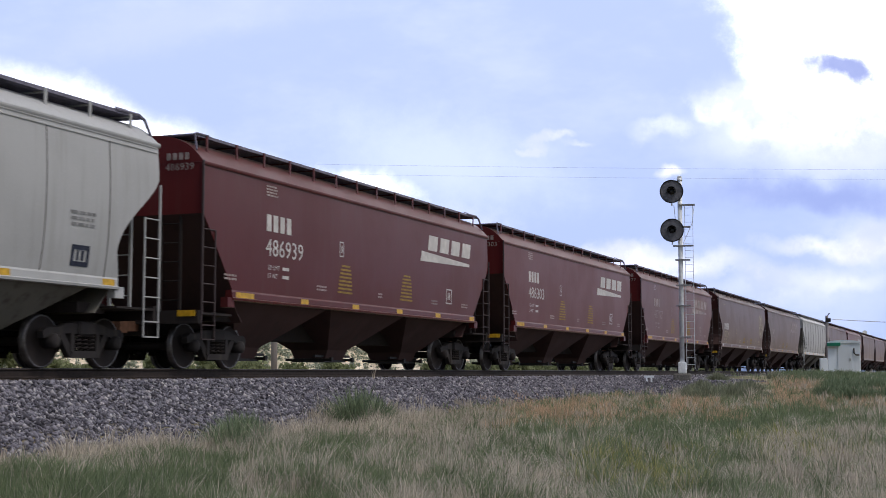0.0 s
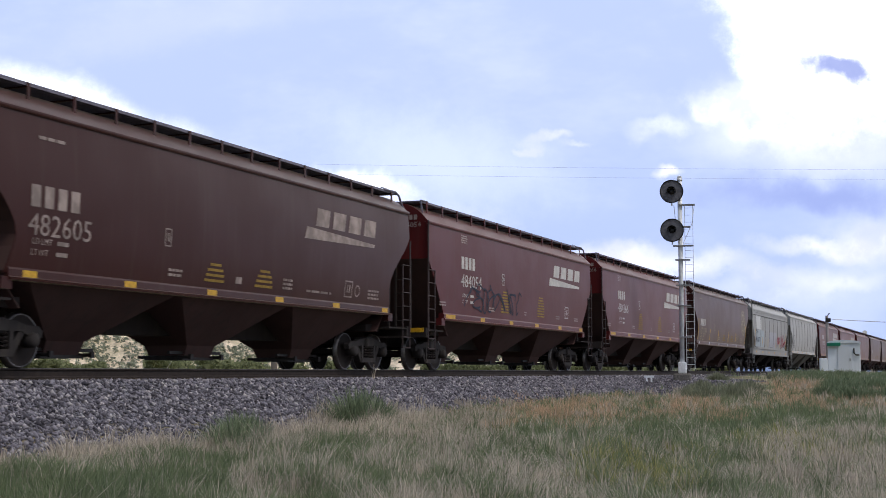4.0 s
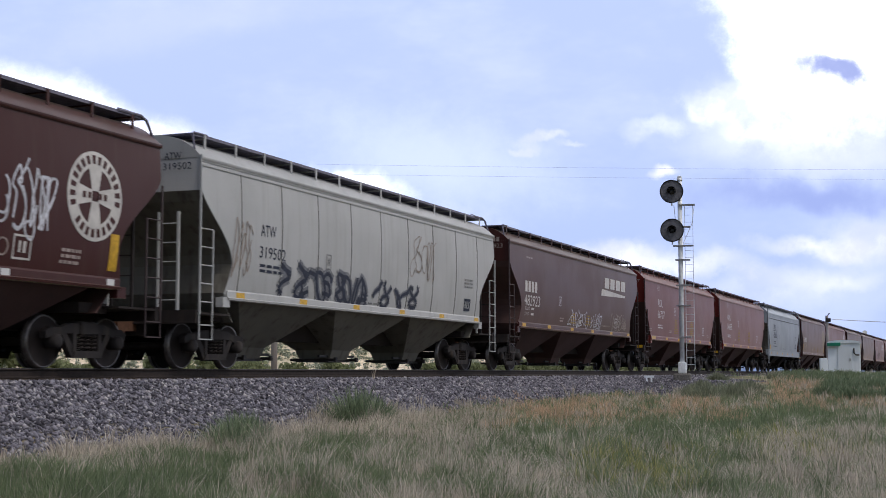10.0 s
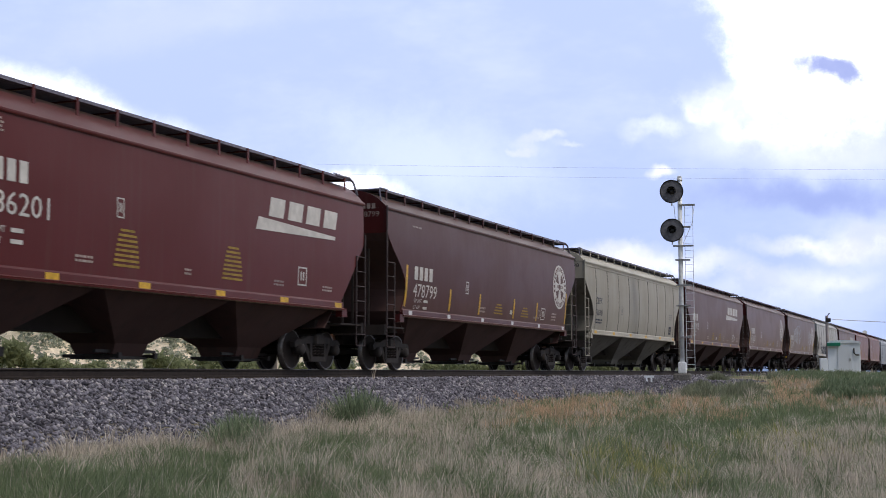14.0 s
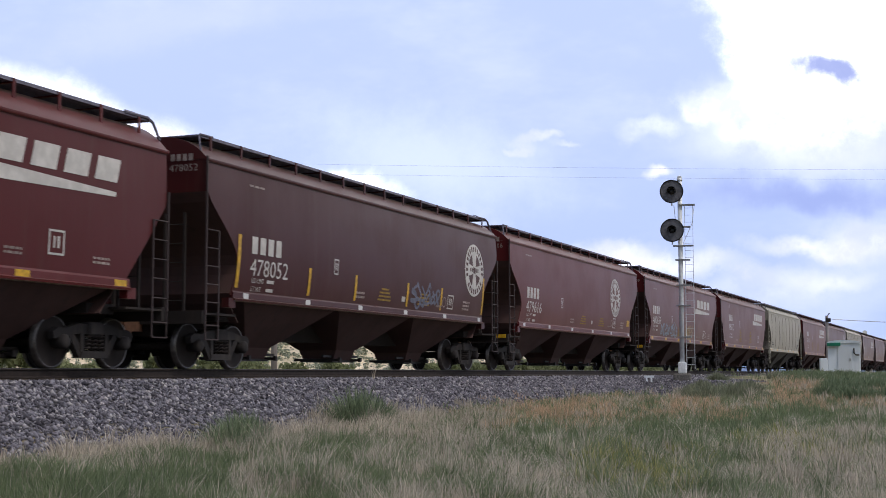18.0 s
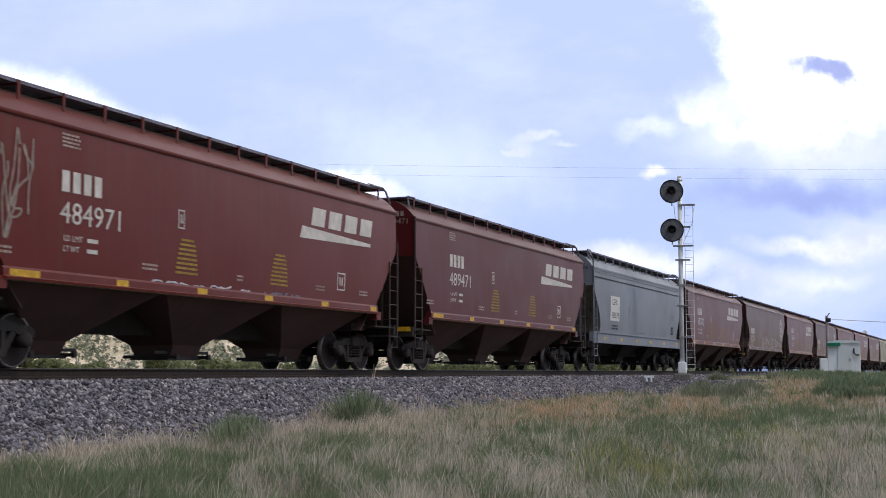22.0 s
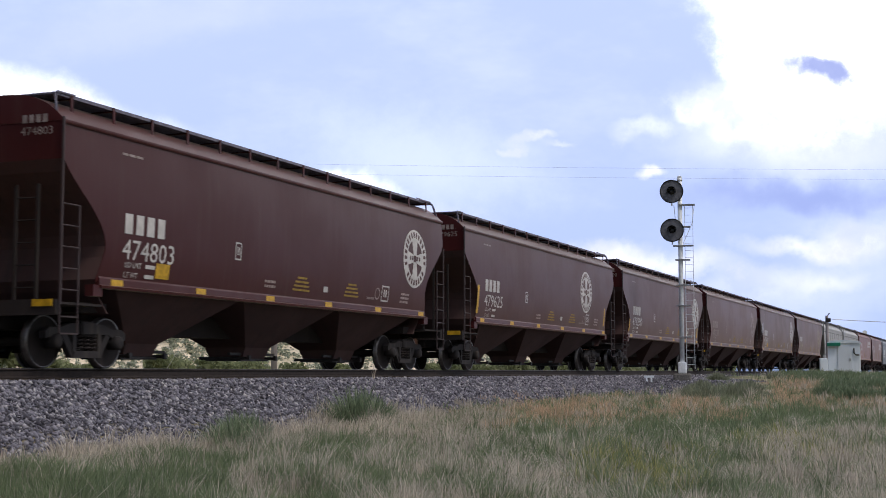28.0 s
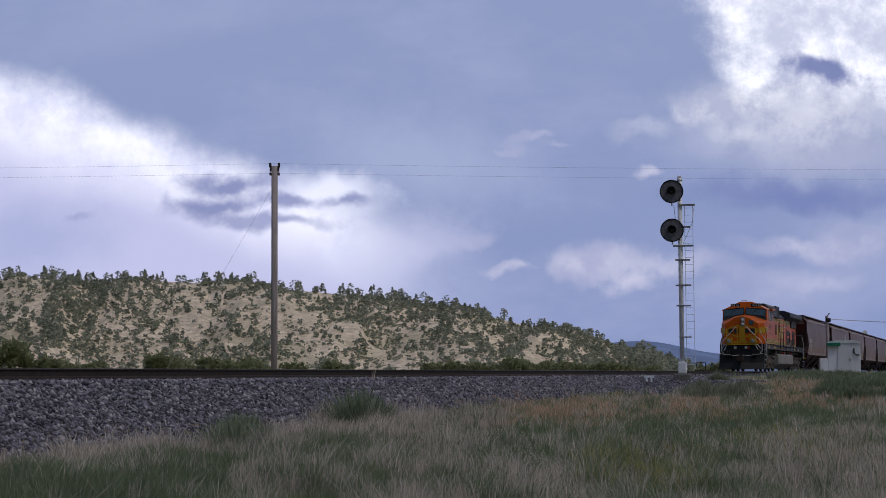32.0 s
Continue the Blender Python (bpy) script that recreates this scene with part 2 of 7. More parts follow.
def build_ground():
    xs = np.concatenate([[-4400, -2500, -1200, -500, -200, -100], np.arange(-60, 130, 1.0), [135, 145, 160, 180, 220, 300, 450, 700, 1200, 2000, 3200, 4400]])
    ys = np.concatenate([[-4400, -2500, -1200, -500, -200, -100, -50], np.arange(-30, 10, 1.0), np.arange(10, 22, 0.25), [23, 25, 28, 32, 40, 60, 100, 200, 400, 800, 1600, 3000, 4400]])
    gx, gy = np.meshgrid(xs, ys)
    verts = np.stack([gx.ravel(), gy.ravel(), ground_height(gx, gy).ravel()], 1)
    w, h = len(xs), len(ys)
    i = (np.arange(h - 1)[:, None] * w + np.arange(w - 1)[None]).ravel()
    me = numbers_mesh("ground", verts, np.stack([i, i + 1, i + w + 1, i + w], 1))
    me.shade_smooth()
    n = Net("dry_grass_soil")
    p = n.place()
    y = n.node("ShaderNodeSeparateXYZ", Vector=p).outputs["Y"]
    a = n.noise(p, 0.35, 4.0)
    b = n.noise(p, 3.5, 5.0)
    c = n.mix(n.ramp(a, 0.38, 0.62), (0.16, 0.165, 0.075), (0.34, 0.28, 0.17))
    c = n.mix(n.ramp(b, 0.3, 0.75, 0.0, 0.7), c, (0.10, 0.085, 0.055))
    off = n.math("ABSOLUTE", n.math("SUBTRACT", y, TRACK))
    wob = n.math("ADD", off, n.math("MULTIPLY", n.math("SUBTRACT", b, 0.5), 1.0))
    grit = n.mix(n.ramp(n.noise(p, 16.0, 5.0), 0.35, 0.65), (0.03, 0.028, 0.034), (0.12, 0.11, 0.12))
    along = n.node("ShaderNodeSeparateXYZ", Vector=p).outputs["X"]
    pad = n.math("MULTIPLY", n.ramp(along, 45.0, 49.0), n.ramp(along, 66.0, 60.0))
    edge = n.math("SUBTRACT", wob, n.math("MULTIPLY", n.math("MULTIPLY", pad, 3.2), n.ramp(y, TRACK, TRACK - 1.0)))
    c = n.mix(n.ramp(edge, 3.0, 3.6), grit, c)
    n.finish(c, 0.95, n.noise(p, 14.0, 6.0), 0.05, strength=0.8)
    place("ground", me, None, n.mat, "dry summer grass land with a gravel track bed")
    tagged(bpy.data.objects["ground"], category="ground", kind="structure")


build_ground()


def scatter_stones():
    rng = np.random.RandomState(5)
    n = 92000
    x = 12.0 + 68.0 * rng.rand(n) ** 1.35
    off = 1.3 + (4.5 - 1.3) * rng.rand(n)
    toe = 1.95 + (-0.25 - lie(x, TRACK - 3.2)) / 0.52
    keep = off < toe + 0.25 * rng.randn(n) + 0.4 * np.clip((25.0 - x) / 6.0, 0, 1)
    # the gravel pad round the signal's foot
    xp, op = rng.uniform(45.5, 66.0, 9000), rng.uniform(3.0, 6.6, 9000)
    inside = op < 3.0 + 3.4 * np.clip(np.minimum(xp - 45.5, 66.0 - xp) / 4.0, 0, 1) + 0.3 * rng.randn(9000)
    x, off = np.concatenate([x[keep], xp[inside]]), np.concatenate([off[keep], op[inside]])
    n = len(x)
    y = TRACK - off
    z = ground_height(x, y)
    size = 0.022 + 0.03 * rng.rand(n) ** 2
    base = np.array([(1, 0, 0), (-1, 0, 0), (0, 1, 0), (0, -1, 0), (0, 0, 1), (0, 0, -1)], float)
    tri = np.array([(0, 2, 4), (2, 1, 4), (1, 3, 4), (3, 0, 4), (2, 0, 5), (1, 2, 5), (3, 1, 5), (0, 3, 5)])
    v = base[None] * (0.7 + 0.6 * rng.rand(n, 6, 1)) + 0.35 * rng.randn(n, 6, 3) * 0.6
    v *= size[:, None, None] * np.array([1.2, 1.0, 0.85])
    a = rng.rand(n) * 6.28
    ca, sa = np.cos(a)[:, None], np.sin(a)[:, None]
    vx, vy = v[:, :, 0] * ca - v[:, :, 1] * sa, v[:, :, 0] * sa + v[:, :, 1] * ca
    v = np.stack([vx + x[:, None], vy + y[:, None], v[:, :, 2] + (z + size * 0.35)[:, None]], 2)
    me = numbers_mesh("ballast", v.reshape(-1, 3), None, (tri[None] + 6 * np.arange(n)[:, None, None]).reshape(-1, 3))
    m = Net("crushed_stone")
    r = m.island()
    c = m.mix(m.ramp(r, 0.0, 0.75), (0.045, 0.044, 0.06), (0.21, 0.203, 0.245))
    c = m.mix(m.ramp(r, 0.78, 1.0), c, (0.46, 0.44, 0.46))
    c = m.mix(m.ramp(m.noise(m.place(), 40.0), 0.4, 0.7, 0.0, 0.35), c, (0.16, 0.135, 0.135))
    m.finish(c, 0.9)
    tagged(place("ballast", me, None, m.mat, "grey crushed stone ballast along the track"), category="ballast", kind="stuff")


scatter_stones()


def build_track():
    steel = plain("rail_web_rust", (0.035, 0.025, 0.022), 0.8)
    shine = plain("rail_head_steel", (0.12, 0.11, 0.11), 0.45, 0.6)
    wood = plain("creosoted_wood", (0.06, 0.045, 0.035), 0.85)
    track = root("railway_track", pose(0, TRACK, 0), "single railway track of rusty steel rails on dark wooden sleepers", "railway track", kind="structure")
    for side in (-1, 1):
        bm = bmesh.new()
        o = [(-0.07, -0.172), (0.07, -0.172), (0.07, -0.16), (0.012, -0.14), (0.012, -0.045), (0.036, -0.035), (0.036, -0.008), (-0.036, -0.008), (-0.036, -0.035), (-0.012, -0.045), (-0.012, -0.14), (-0.07, -0.16)]
        section(bm, [(side * 0.753 + y, z) for y, z in o], -160, 1700)
        rail = part("rail", bm, steel, track)
        bm = bmesh.new()
        section(bm, [(side * 0.753 + y, z) for y, z in ((-0.036, -0.008), (0.036, -0.008), (0.034, 0.0), (-0.034, 0.0))], -160, 1700)
        part("rail_head", bm, shine, rail, "polished running surface")
    bm = bmesh.new()
    box(bm, -0.115, 0.115, -1.3, 1.3, -0.36, -0.176)
    bevel(bm, 0.012)
    tie = mesh_of("sleeper", bm)
    rng = random.Random(4)
    for i in range(230):
        place("sleeper", tie, track, wood, at=pose(6 + i * 0.54, rng.uniform(-0.04, 0.04), rng.uniform(-0.004, 0.0), 0, 0, rng.uniform(-1, 1)))
    bm = bmesh.new()
    for i in range(900):
        x = 6 + 230 * 0.54 + i * 0.6
        box(bm, x - 0.115, x + 0.115, -1.3, 1.3, -0.36, -0.176)
    for i in range(280):
        x = 5.4 - i * 0.54
        box(bm, x - 0.115, x + 0.115, -1.3, 1.3, -0.36, -0.176)
    tagged(part("sleepers_beyond", bm, wood, track), kind="stuff")


build_track()


# ---- sky and distance ----
def build_sky():
    """A curved backdrop of cloud far beyond the hills, drifting slowly."""
    rad = 4300.0
    az = np.radians(np.linspace(-40.0, 85.0, 64))
    el = np.radians(np.linspace(-1.5, 50.0, 30))
    ga, ge = np.meshgrid(az, el)
    v = np.stack([rad * np.cos(ge) * np.cos(ga), rad * np.cos(ge) * np.sin(ga), rad * np.sin(ge)], 2).reshape(-1, 3)
    i = (np.arange(29)[:, None] * 64 + np.arange(63)[None]).ravel()
    me = numbers_mesh("sky_backdrop", v, np.stack([i, i + 64, i + 65, i + 1], 1))
    me.shade_smooth()
    n = Net("clouded_sky")
    p = n.place()
    f = n.vec("DOT_PRODUCT", p, tuple(AHEAD))
    u0 = n.math("DIVIDE", n.vec("DOT_PRODUCT", p, tuple(SIDEWAYS)), f)
    v0 = n.math("DIVIDE", n.vec("DOT_PRODUCT", p, tuple(UPWARD)), f)
    flat = n.node("ShaderNodeCombineXYZ", X=u0, Y=v0, Z=0.0).outputs[0]
    big = n.node("ShaderNodeSeparateColor", Color=n.noise_colour(flat, 9.0, 2.0)).outputs
    small = n.node("ShaderNodeSeparateColor", Color=n.noise_colour(flat, 34.0, 5.0)).outputs

    def warped(base, k, a, b):
        w = n.math("MULTIPLY_ADD", n.math("SUBTRACT", big[k], 0.5), a)
        w.node.inputs[2].default_value = 0.0
        return n.math("ADD", n.math("ADD", base, w), n.math("MULTIPLY", n.math("SUBTRACT", small[k], 0.5), b))

    u, w = warped(u0, 0, 0.03, 0.026), warped(v0, 1, 0.03, 0.026)
    us, ws = warped(u0, 0, 0.04, 0.01), warped(v0, 1, 0.035, 0.01)
    F = 2440.0
    ux = lambda x: (x - 784.0) / F
    vy = lambda y: (441.0 - y) / F

    ragged = n.math("SUBTRACT", n.noise(flat, 22.0, 8.0, 0.66), 0.5)
    soft_veil = n.noise(n.stretched(flat, 1.0, 2.2, 1.0), 5.0, 5.0, 0.6)

    def blob(x, y, rx, ry, turn=0.0, soft=0.75, fine=True, torn=0.9):
        a, b = (u, w) if fine else (us, ws)
        du, dv = n.math("SUBTRACT", a, ux(x)), n.math("SUBTRACT", b, vy(y))
        c, s = math.cos(radians(turn)), math.sin(radians(turn))
        e = n.math("ADD", n.math("MULTIPLY", du, c * F / rx), n.math("MULTIPLY", dv, s * F / rx))
        g = n.math("ADD", n.math("MULTIPLY", du, -s * F / ry), n.math("MULTIPLY", dv, c * F / ry))
        d = n.math("SQRT", n.math("ADD", n.math("MULTIPLY", e, e), n.math("MULTIPLY", g, g)))
        return n.ramp(n.math("ADD", d, n.math("MULTIPLY", ragged, torn)), 1.0, 1.0 - soft)

    white, lilac = (2.3, 2.3, 2.45), (1.16, 1.17, 1.58)
    c = n.mix(n.ramp(v0, vy(640), vy(60)), (0.52, 0.64, 1.05), (0.57, 0.68, 1.05))
    c = n.mix(n.ramp(soft_veil, 0.42, 0.7, 0.0, 0.5), c, (0.82, 0.9, 1.28))
    c = n.mix(n.math("MULTIPLY", blob(300, 40, 420, 70, 12, 0.9, False), 0.35), c, (0.8, 0.86, 1.25))
    c = n.mix(n.math("MULTIPLY", blob(740, 285, 330, 130, -10, 1.0, False), 0.75), c, (0.84, 0.94, 1.3))
    # the long bright bank that falls from the upper left
    line = n.math("SUBTRACT", n.math("ADD", n.math("MULTIPLY", us, -0.36), vy(112) + 0.36 * ux(0)), ws)
    line = n.math("ADD", line, n.math("MULTIPLY", ragged, 0.022))
    bank = n.ramp(line, -0.007, 0.026)
    fade = n.ramp(line, 0.03, 0.085)
    reach = n.ramp(n.math("ADD", us, n.math("MULTIPLY", ragged, 0.08)), ux(930), ux(520))
    body = n.mix(fade, n.mix(n.ramp(ragged, -0.2, 0.2), (1.55, 1.56, 1.9), (2.15, 2.15, 2.25)), lilac)
    body = n.mix(n.math("MULTIPLY", blob(60, 410, 230, 105, 0, 0.9, False), 0.85), body, (0.84, 0.92, 1.36))
    body = n.mix(n.ramp(us, ux(560), ux(860)), body, (1.1, 1.14, 1.56))
    c = n.mix(n.math("MULTIPLY", bank, reach), c, body)
    c = n.mix(n.math("MULTIPLY", blob(600, 335, 130, 46, -14, 0.9), 0.65), c, white)
    c = n.mix(n.math("MULTIPLY", blob(740, 420, 150, 70, 0, 0.95), 0.4), c, (1.45, 1.42, 1.75))
    for x, y, rx, ry, turn, k in ((405, 325, 120, 32, 8, 1.0), (378, 366, 130, 30, 10, 1.0), (515, 347, 80, 20, 0, 0.9), (625, 358, 65, 15, 0, 0.9), (470, 388, 190, 20, 0, 0.8), (155, 384, 40, 10, 0, 0.4)):
        c = n.mix(n.math("MULTIPLY", blob(x, y, rx, ry, turn, 0.8), k), c, (0.56, 0.62, 1.02))
    # cumulus on the other side
    torn = n.math("MULTIPLY", ragged, 0.05)
    slant = n.math("ADD", n.math("ADD", us, torn), n.math("MULTIPLY", n.math("SUBTRACT", ws, vy(75)), 0.35))
    crown = n.math("MULTIPLY", n.ramp(slant, ux(1225), ux(1330)), n.ramp(n.math("ADD", ws, torn), vy(205), vy(130)))
    c = n.mix(crown, c, n.mix(n.ramp(ragged, -0.15, 0.2), (1.25, 1.3, 1.55), (2.4, 2.4, 2.4)))
    c = n.mix(blob(1430, 225, 340, 120, 0, 0.95), c, n.mix(n.ramp(n.math("ADD", n.math("MULTIPLY", ragged, 1.7), n.math("MULTIPLY", ws, 3.0)), -0.05, 0.55), (0.74, 0.82, 1.14), (1.45, 1.46, 1.62)))
    c = n.mix(n.math("MULTIPLY", blob(1480, 265, 210, 60, 0, 0.9), 0.75), c, (0.84, 0.9, 1.2))
    puff = n.mix(n.ramp(ragged, -0.12, 0.13), (0.98, 1.03, 1.3), (1.78, 1.78, 1.84))
    for x, y, rx, ry, k in ((1230, 200, 80, 34, 0.75), (1330, 175, 100, 40, 0.8), (1130, 235, 60, 24, 0.3), (1470, 195, 80, 30, 0.4), (1300, 235, 70, 26, 0.4)):
        c = n.mix(n.math("MULTIPLY", blob(x, y, rx, ry, 0, 0.7, True, 1.6), k), c, puff)
    c = n.mix(n.math("MULTIPLY", blob(1420, 343, 330, 42, 0, 0.9), 0.9), c, (0.39, 0.48, 0.92))
    c = n.mix(n.math("MULTIPLY", blob(1455, 124, 84, 33, -18, 0.7, True, 1.4), 0.95), c, (0.40, 0.47, 0.88))
    low_puff = n.mix(n.ramp(ragged, -0.12, 0.14), (0.98, 0.98, 1.3), (1.62, 1.55, 1.7))
    for x, y, rx, ry, k in ((938, 243, 58, 11, 0.34), (900, 258, 26, 9, 0.36), (990, 257, 45, 9, 0.2), (1152, 300, 40, 14, 0.6), (1035, 465, 115, 46, 0.62), (1100, 470, 130, 44, 0.4), (1125, 500, 90, 34, 0.6), (1205, 475, 130, 34, 0.45), (905, 483, 70, 14, 0.5), (835, 430, 55, 22, 0.35), (1410, 438, 140, 26, 0.45), (1510, 420, 120, 60, 0.4), (1440, 495, 150, 34, 0.3), (1330, 520, 200, 44, 0.2)):
        c = n.mix(n.math("MULTIPLY", blob(x, y, rx, ry, 0, 0.85, True, 1.8), k), c, low_puff)
    e = n.node("ShaderNodeEmission", Strength=1.0, Color=c)
    n.nt.links.new(e.outputs[0], n.nt.nodes["Material Output"].inputs["Surface"])
    ob = place("sky_backdrop", me, None, n.mat, "pale blue sky with banks of bright white cloud")
    return tagged(ob, category="sky", kind="structure")


SKY = build_sky()


def build_hills():
    half = 784.0 / 2440.0
    # columns by bearing, rows from the foot to the far side of the ridge
    px = np.linspace(-1500.0, 1250.0, 220)
    q = np.linspace(0.0, 1.0, 70)
    gp, gq = np.meshgrid(px, q)

    def crest(p):
        return 62.0 * (1.0 - np.clip(np.abs(p - 20.0) / 1230.0, 0, 1) ** 2.5)

    def shape(p, s):
        d = 560.0 + 620.0 * s + 60.0 * waves(p, p * 0, 500.0, 8) * (1 - s)
        t = (p - 784.0) / 2440.0
        c, sn = math.cos(radians(TURN)), math.sin(radians(TURN))
        x, y = d * (c + t * sn), d * (sn - t * c)
        up = np.where(s < 0.55, np.sin(np.clip(s / 0.55, 0, 1) * math.pi / 2) ** 1.25, np.cos((s - 0.55) / 0.45 * math.pi / 2))
        top = crest(p) * d / 900.0
        gully = waves(p, s * 260.0, 150.0, 21) + 0.5 * waves(p, s * 200.0, 55.0, 22)
        z = top * up + gully * 5.0 * np.sin(np.clip(s / 0.62, 0, 1) * math.pi) * np.clip(top / 25.0, 0, 1) - 1.4
        return x, y, z

    x, y, z = shape(gp, gq)
    w = len(px)
    i = (np.arange(len(q) - 1)[:, None] * w + np.arange(w - 1)[None]).ravel()
    me = numbers_mesh("hill", np.stack([x.ravel(), y.ravel(), z.ravel()], 1), np.stack([i, i + 1, i + w + 1, i + w], 1))
    me.shade_smooth()
    n = Net("dry_hillside")
    p = n.place()
    a, b = n.noise(p, 0.018, 5.0), n.noise(p, 0.22, 8.0, 0.7)
    # tones raised so that the base colour carries the sunlight on the hill
    c = n.mix(n.ramp(b, 0.35, 0.65), (0.58, 0.47, 0.335), (0.93, 0.785, 0.585))
    c = n.mix(n.ramp(a, 0.48, 0.62, 0.0, 0.6), c, (0.48, 0.42, 0.27))
    speck = n.noise(p, 0.55, 6.0, 0.75)
    c = n.mix(n.ramp(speck, 0.52, 0.64, 0.0, 0.7), c, (0.34, 0.305, 0.19))
    c = n.mix(n.ramp(speck, 0.44, 0.36, 0.0, 0.5), c, (0.88, 0.74, 0.51))
    n.finish(c, 0.95, speck, 1.2, strength=0.6)
    tagged(place("hill", me, None, n.mat, "dry tan hillside with scattered scrub and pines"), category="hill", kind="structure")

    # scrub and pines
    rng = np.random.RandomState(12)
    vs, fs, base = [], [], 0

    def clump(cx, cy, cz, r, h, pointed):
        """A ragged crown of small leaf faces."""
        nonlocal base
        k = 26 if h < 3.5 else 60
        up = rng.rand(k) ** 0.8
        girth = r * (1.05 - up if pointed else np.sqrt(np.clip(1.0 - (1.9 * up - 0.95) ** 2, 0.08, 1.0)))
        a = rng.rand(k) * 6.283
        d = girth * (0.35 + 0.6 * rng.rand(k))
        low = 0.18 * h if h > 3.5 else 0.0
        c = np.stack([cx + d * np.cos(a), cy + d * np.sin(a), cz + low + up * (h - low)], 1)
        g = (0.28 + 0.24 * rng.rand(k))[:, None] * min(r, 1.6) * np.array([1.0, 1.0, 0.75])
        p, q = rng.randn(k, 3), rng.randn(k, 3)
        p /= np.linalg.norm(p, axis=1)[:, None]
        q -= (q * p).sum(1)[:, None] * p
        q /= np.linalg.norm(q, axis=1)[:, None]
        vs.append(np.stack([c - p * g, c + q * g, c + p * g, c - q * g], 1).reshape(-1, 3))
        fs.append(base + 4 * np.arange(k)[:, None] + np.arange(4))
        base += 4 * k

    def plant(pp, ss, h, slim, pointed):
        X, Y, Z = (float(k) for k in shape(np.array(pp), np.array(ss)))
        clump(X, Y, Z - 0.4, h * slim, h, pointed)

    made = 0
    while made < 7800:
        pp, ss = rng.uniform(-300, 1240), rng.rand() ** 0.9 * 0.53
        thick = 0.22 * waves(np.array(pp), np.array(ss * 300), 150.0, 31) + 0.25 * waves(np.array(pp), np.array(ss * 300), 45.0, 32) + 0.38
        wooded = (0.45 if 120 < pp + 150 * (0.55 - ss) < 215 and ss > 0.12 else 0.0) + (0.2 if 560 < pp - 300 * (0.5 - ss) < 860 and ss > 0.3 else 0.0) + 0.2 * max(0.0, (pp - 850) / 300.0)
        if rng.rand() > thick + wooded:
            continue
        if rng.rand() < 0.04 + 0.2 * wooded:
            plant(pp, ss, rng.uniform(3.8, 7.5), rng.uniform(0.3, 0.45), rng.rand() < 0.3)
        else:
            plant(pp, ss, 0.9 + 2.5 * rng.rand() ** 1.7, rng.uniform(0.5, 0.8), False)
        made += 1
    # pines along the crest, in groups with gaps
    made = 0
    while made < 130:
        pp = rng.uniform(-300, 1180)
        if rng.rand() > 0.35 + 0.6 * waves(np.array(pp), np.array(0.0), 70.0, 33):
            continue
        plant(pp, rng.uniform(0.5, 0.57), rng.uniform(4.0, 9.0), rng.uniform(0.26, 0.42), rng.rand() < 0.35)
        made += 1
    me = numbers_mesh("hill_scrub", np.concatenate(vs), np.concatenate(fs))
    n = Net("hill_scrub_leaves")
    r = n.island()
    # leaf tones paled, with the haze of distance put into the colour
    c = n.mix(r, (0.20, 0.225, 0.165), (0.48, 0.50, 0.385))
    c = n.mix(n.ramp(n.noise(n.place(), 0.9, 4.0), 0.4, 0.7, 0.0, 0.3), c, (0.2, 0.215, 0.14))
    n.finish(c, 0.9)
    thin = n.node("ShaderNodeBsdfTranslucent", Color=c)
    both = n.node("ShaderNodeMixShader", Fac=0.45)
    n.nt.links.new(n.bsdf.outputs[0], both.inputs[1])
    n.nt.links.new(thin.outputs[0], both.inputs[2])
    n.nt.links.new(both.outputs[0], n.nt.nodes["Material Output"].inputs["Surface"])
    tagged(place("hill_scrub", me, None, n.mat, "scattered dark green pines and scrub on the hill"), category="scrub", kind="stuff")

    # blue mountains far away, haze put into their base colour
    a = np.linspace(-250.0, 2200.0, 120)
    rows = []
    for k, s in enumerate((0.0, 0.5, 1.0, 1.4)):
        d = 3000.0 + 500.0 * s
        t = (a + 900 - 784.0) / 2440.0
        c, sn = math.cos(radians(TURN)), math.sin(radians(TURN))
        h = (66.0 + 14.0 * np.sin(a / 95.0) + 7.0 * np.sin(a / 37.0 + 1.0)) * (0.0, 0.62, 1.0, 0.1)[k] - 2.0
        rows.append(np.stack([d * (c + t * sn), d * (sn - t * c), h], 1))
    i = (np.arange(3)[:, None] * 120 + np.arange(119)[None]).ravel()
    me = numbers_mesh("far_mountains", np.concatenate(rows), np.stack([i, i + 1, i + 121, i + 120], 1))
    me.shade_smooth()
    tagged(place("far_mountains", me, None, plain("haze_tinted_forest", (0.17, 0.23, 0.36), 0.95, 0, 0.2, 0.01), "distant mountain ridge with blue haze in its colour"), category="mountain", kind="structure")


build_hills()


# ---- covered hopper cars ----
SILL, CROWN, ARCH = 1.50, 4.66, 3.6


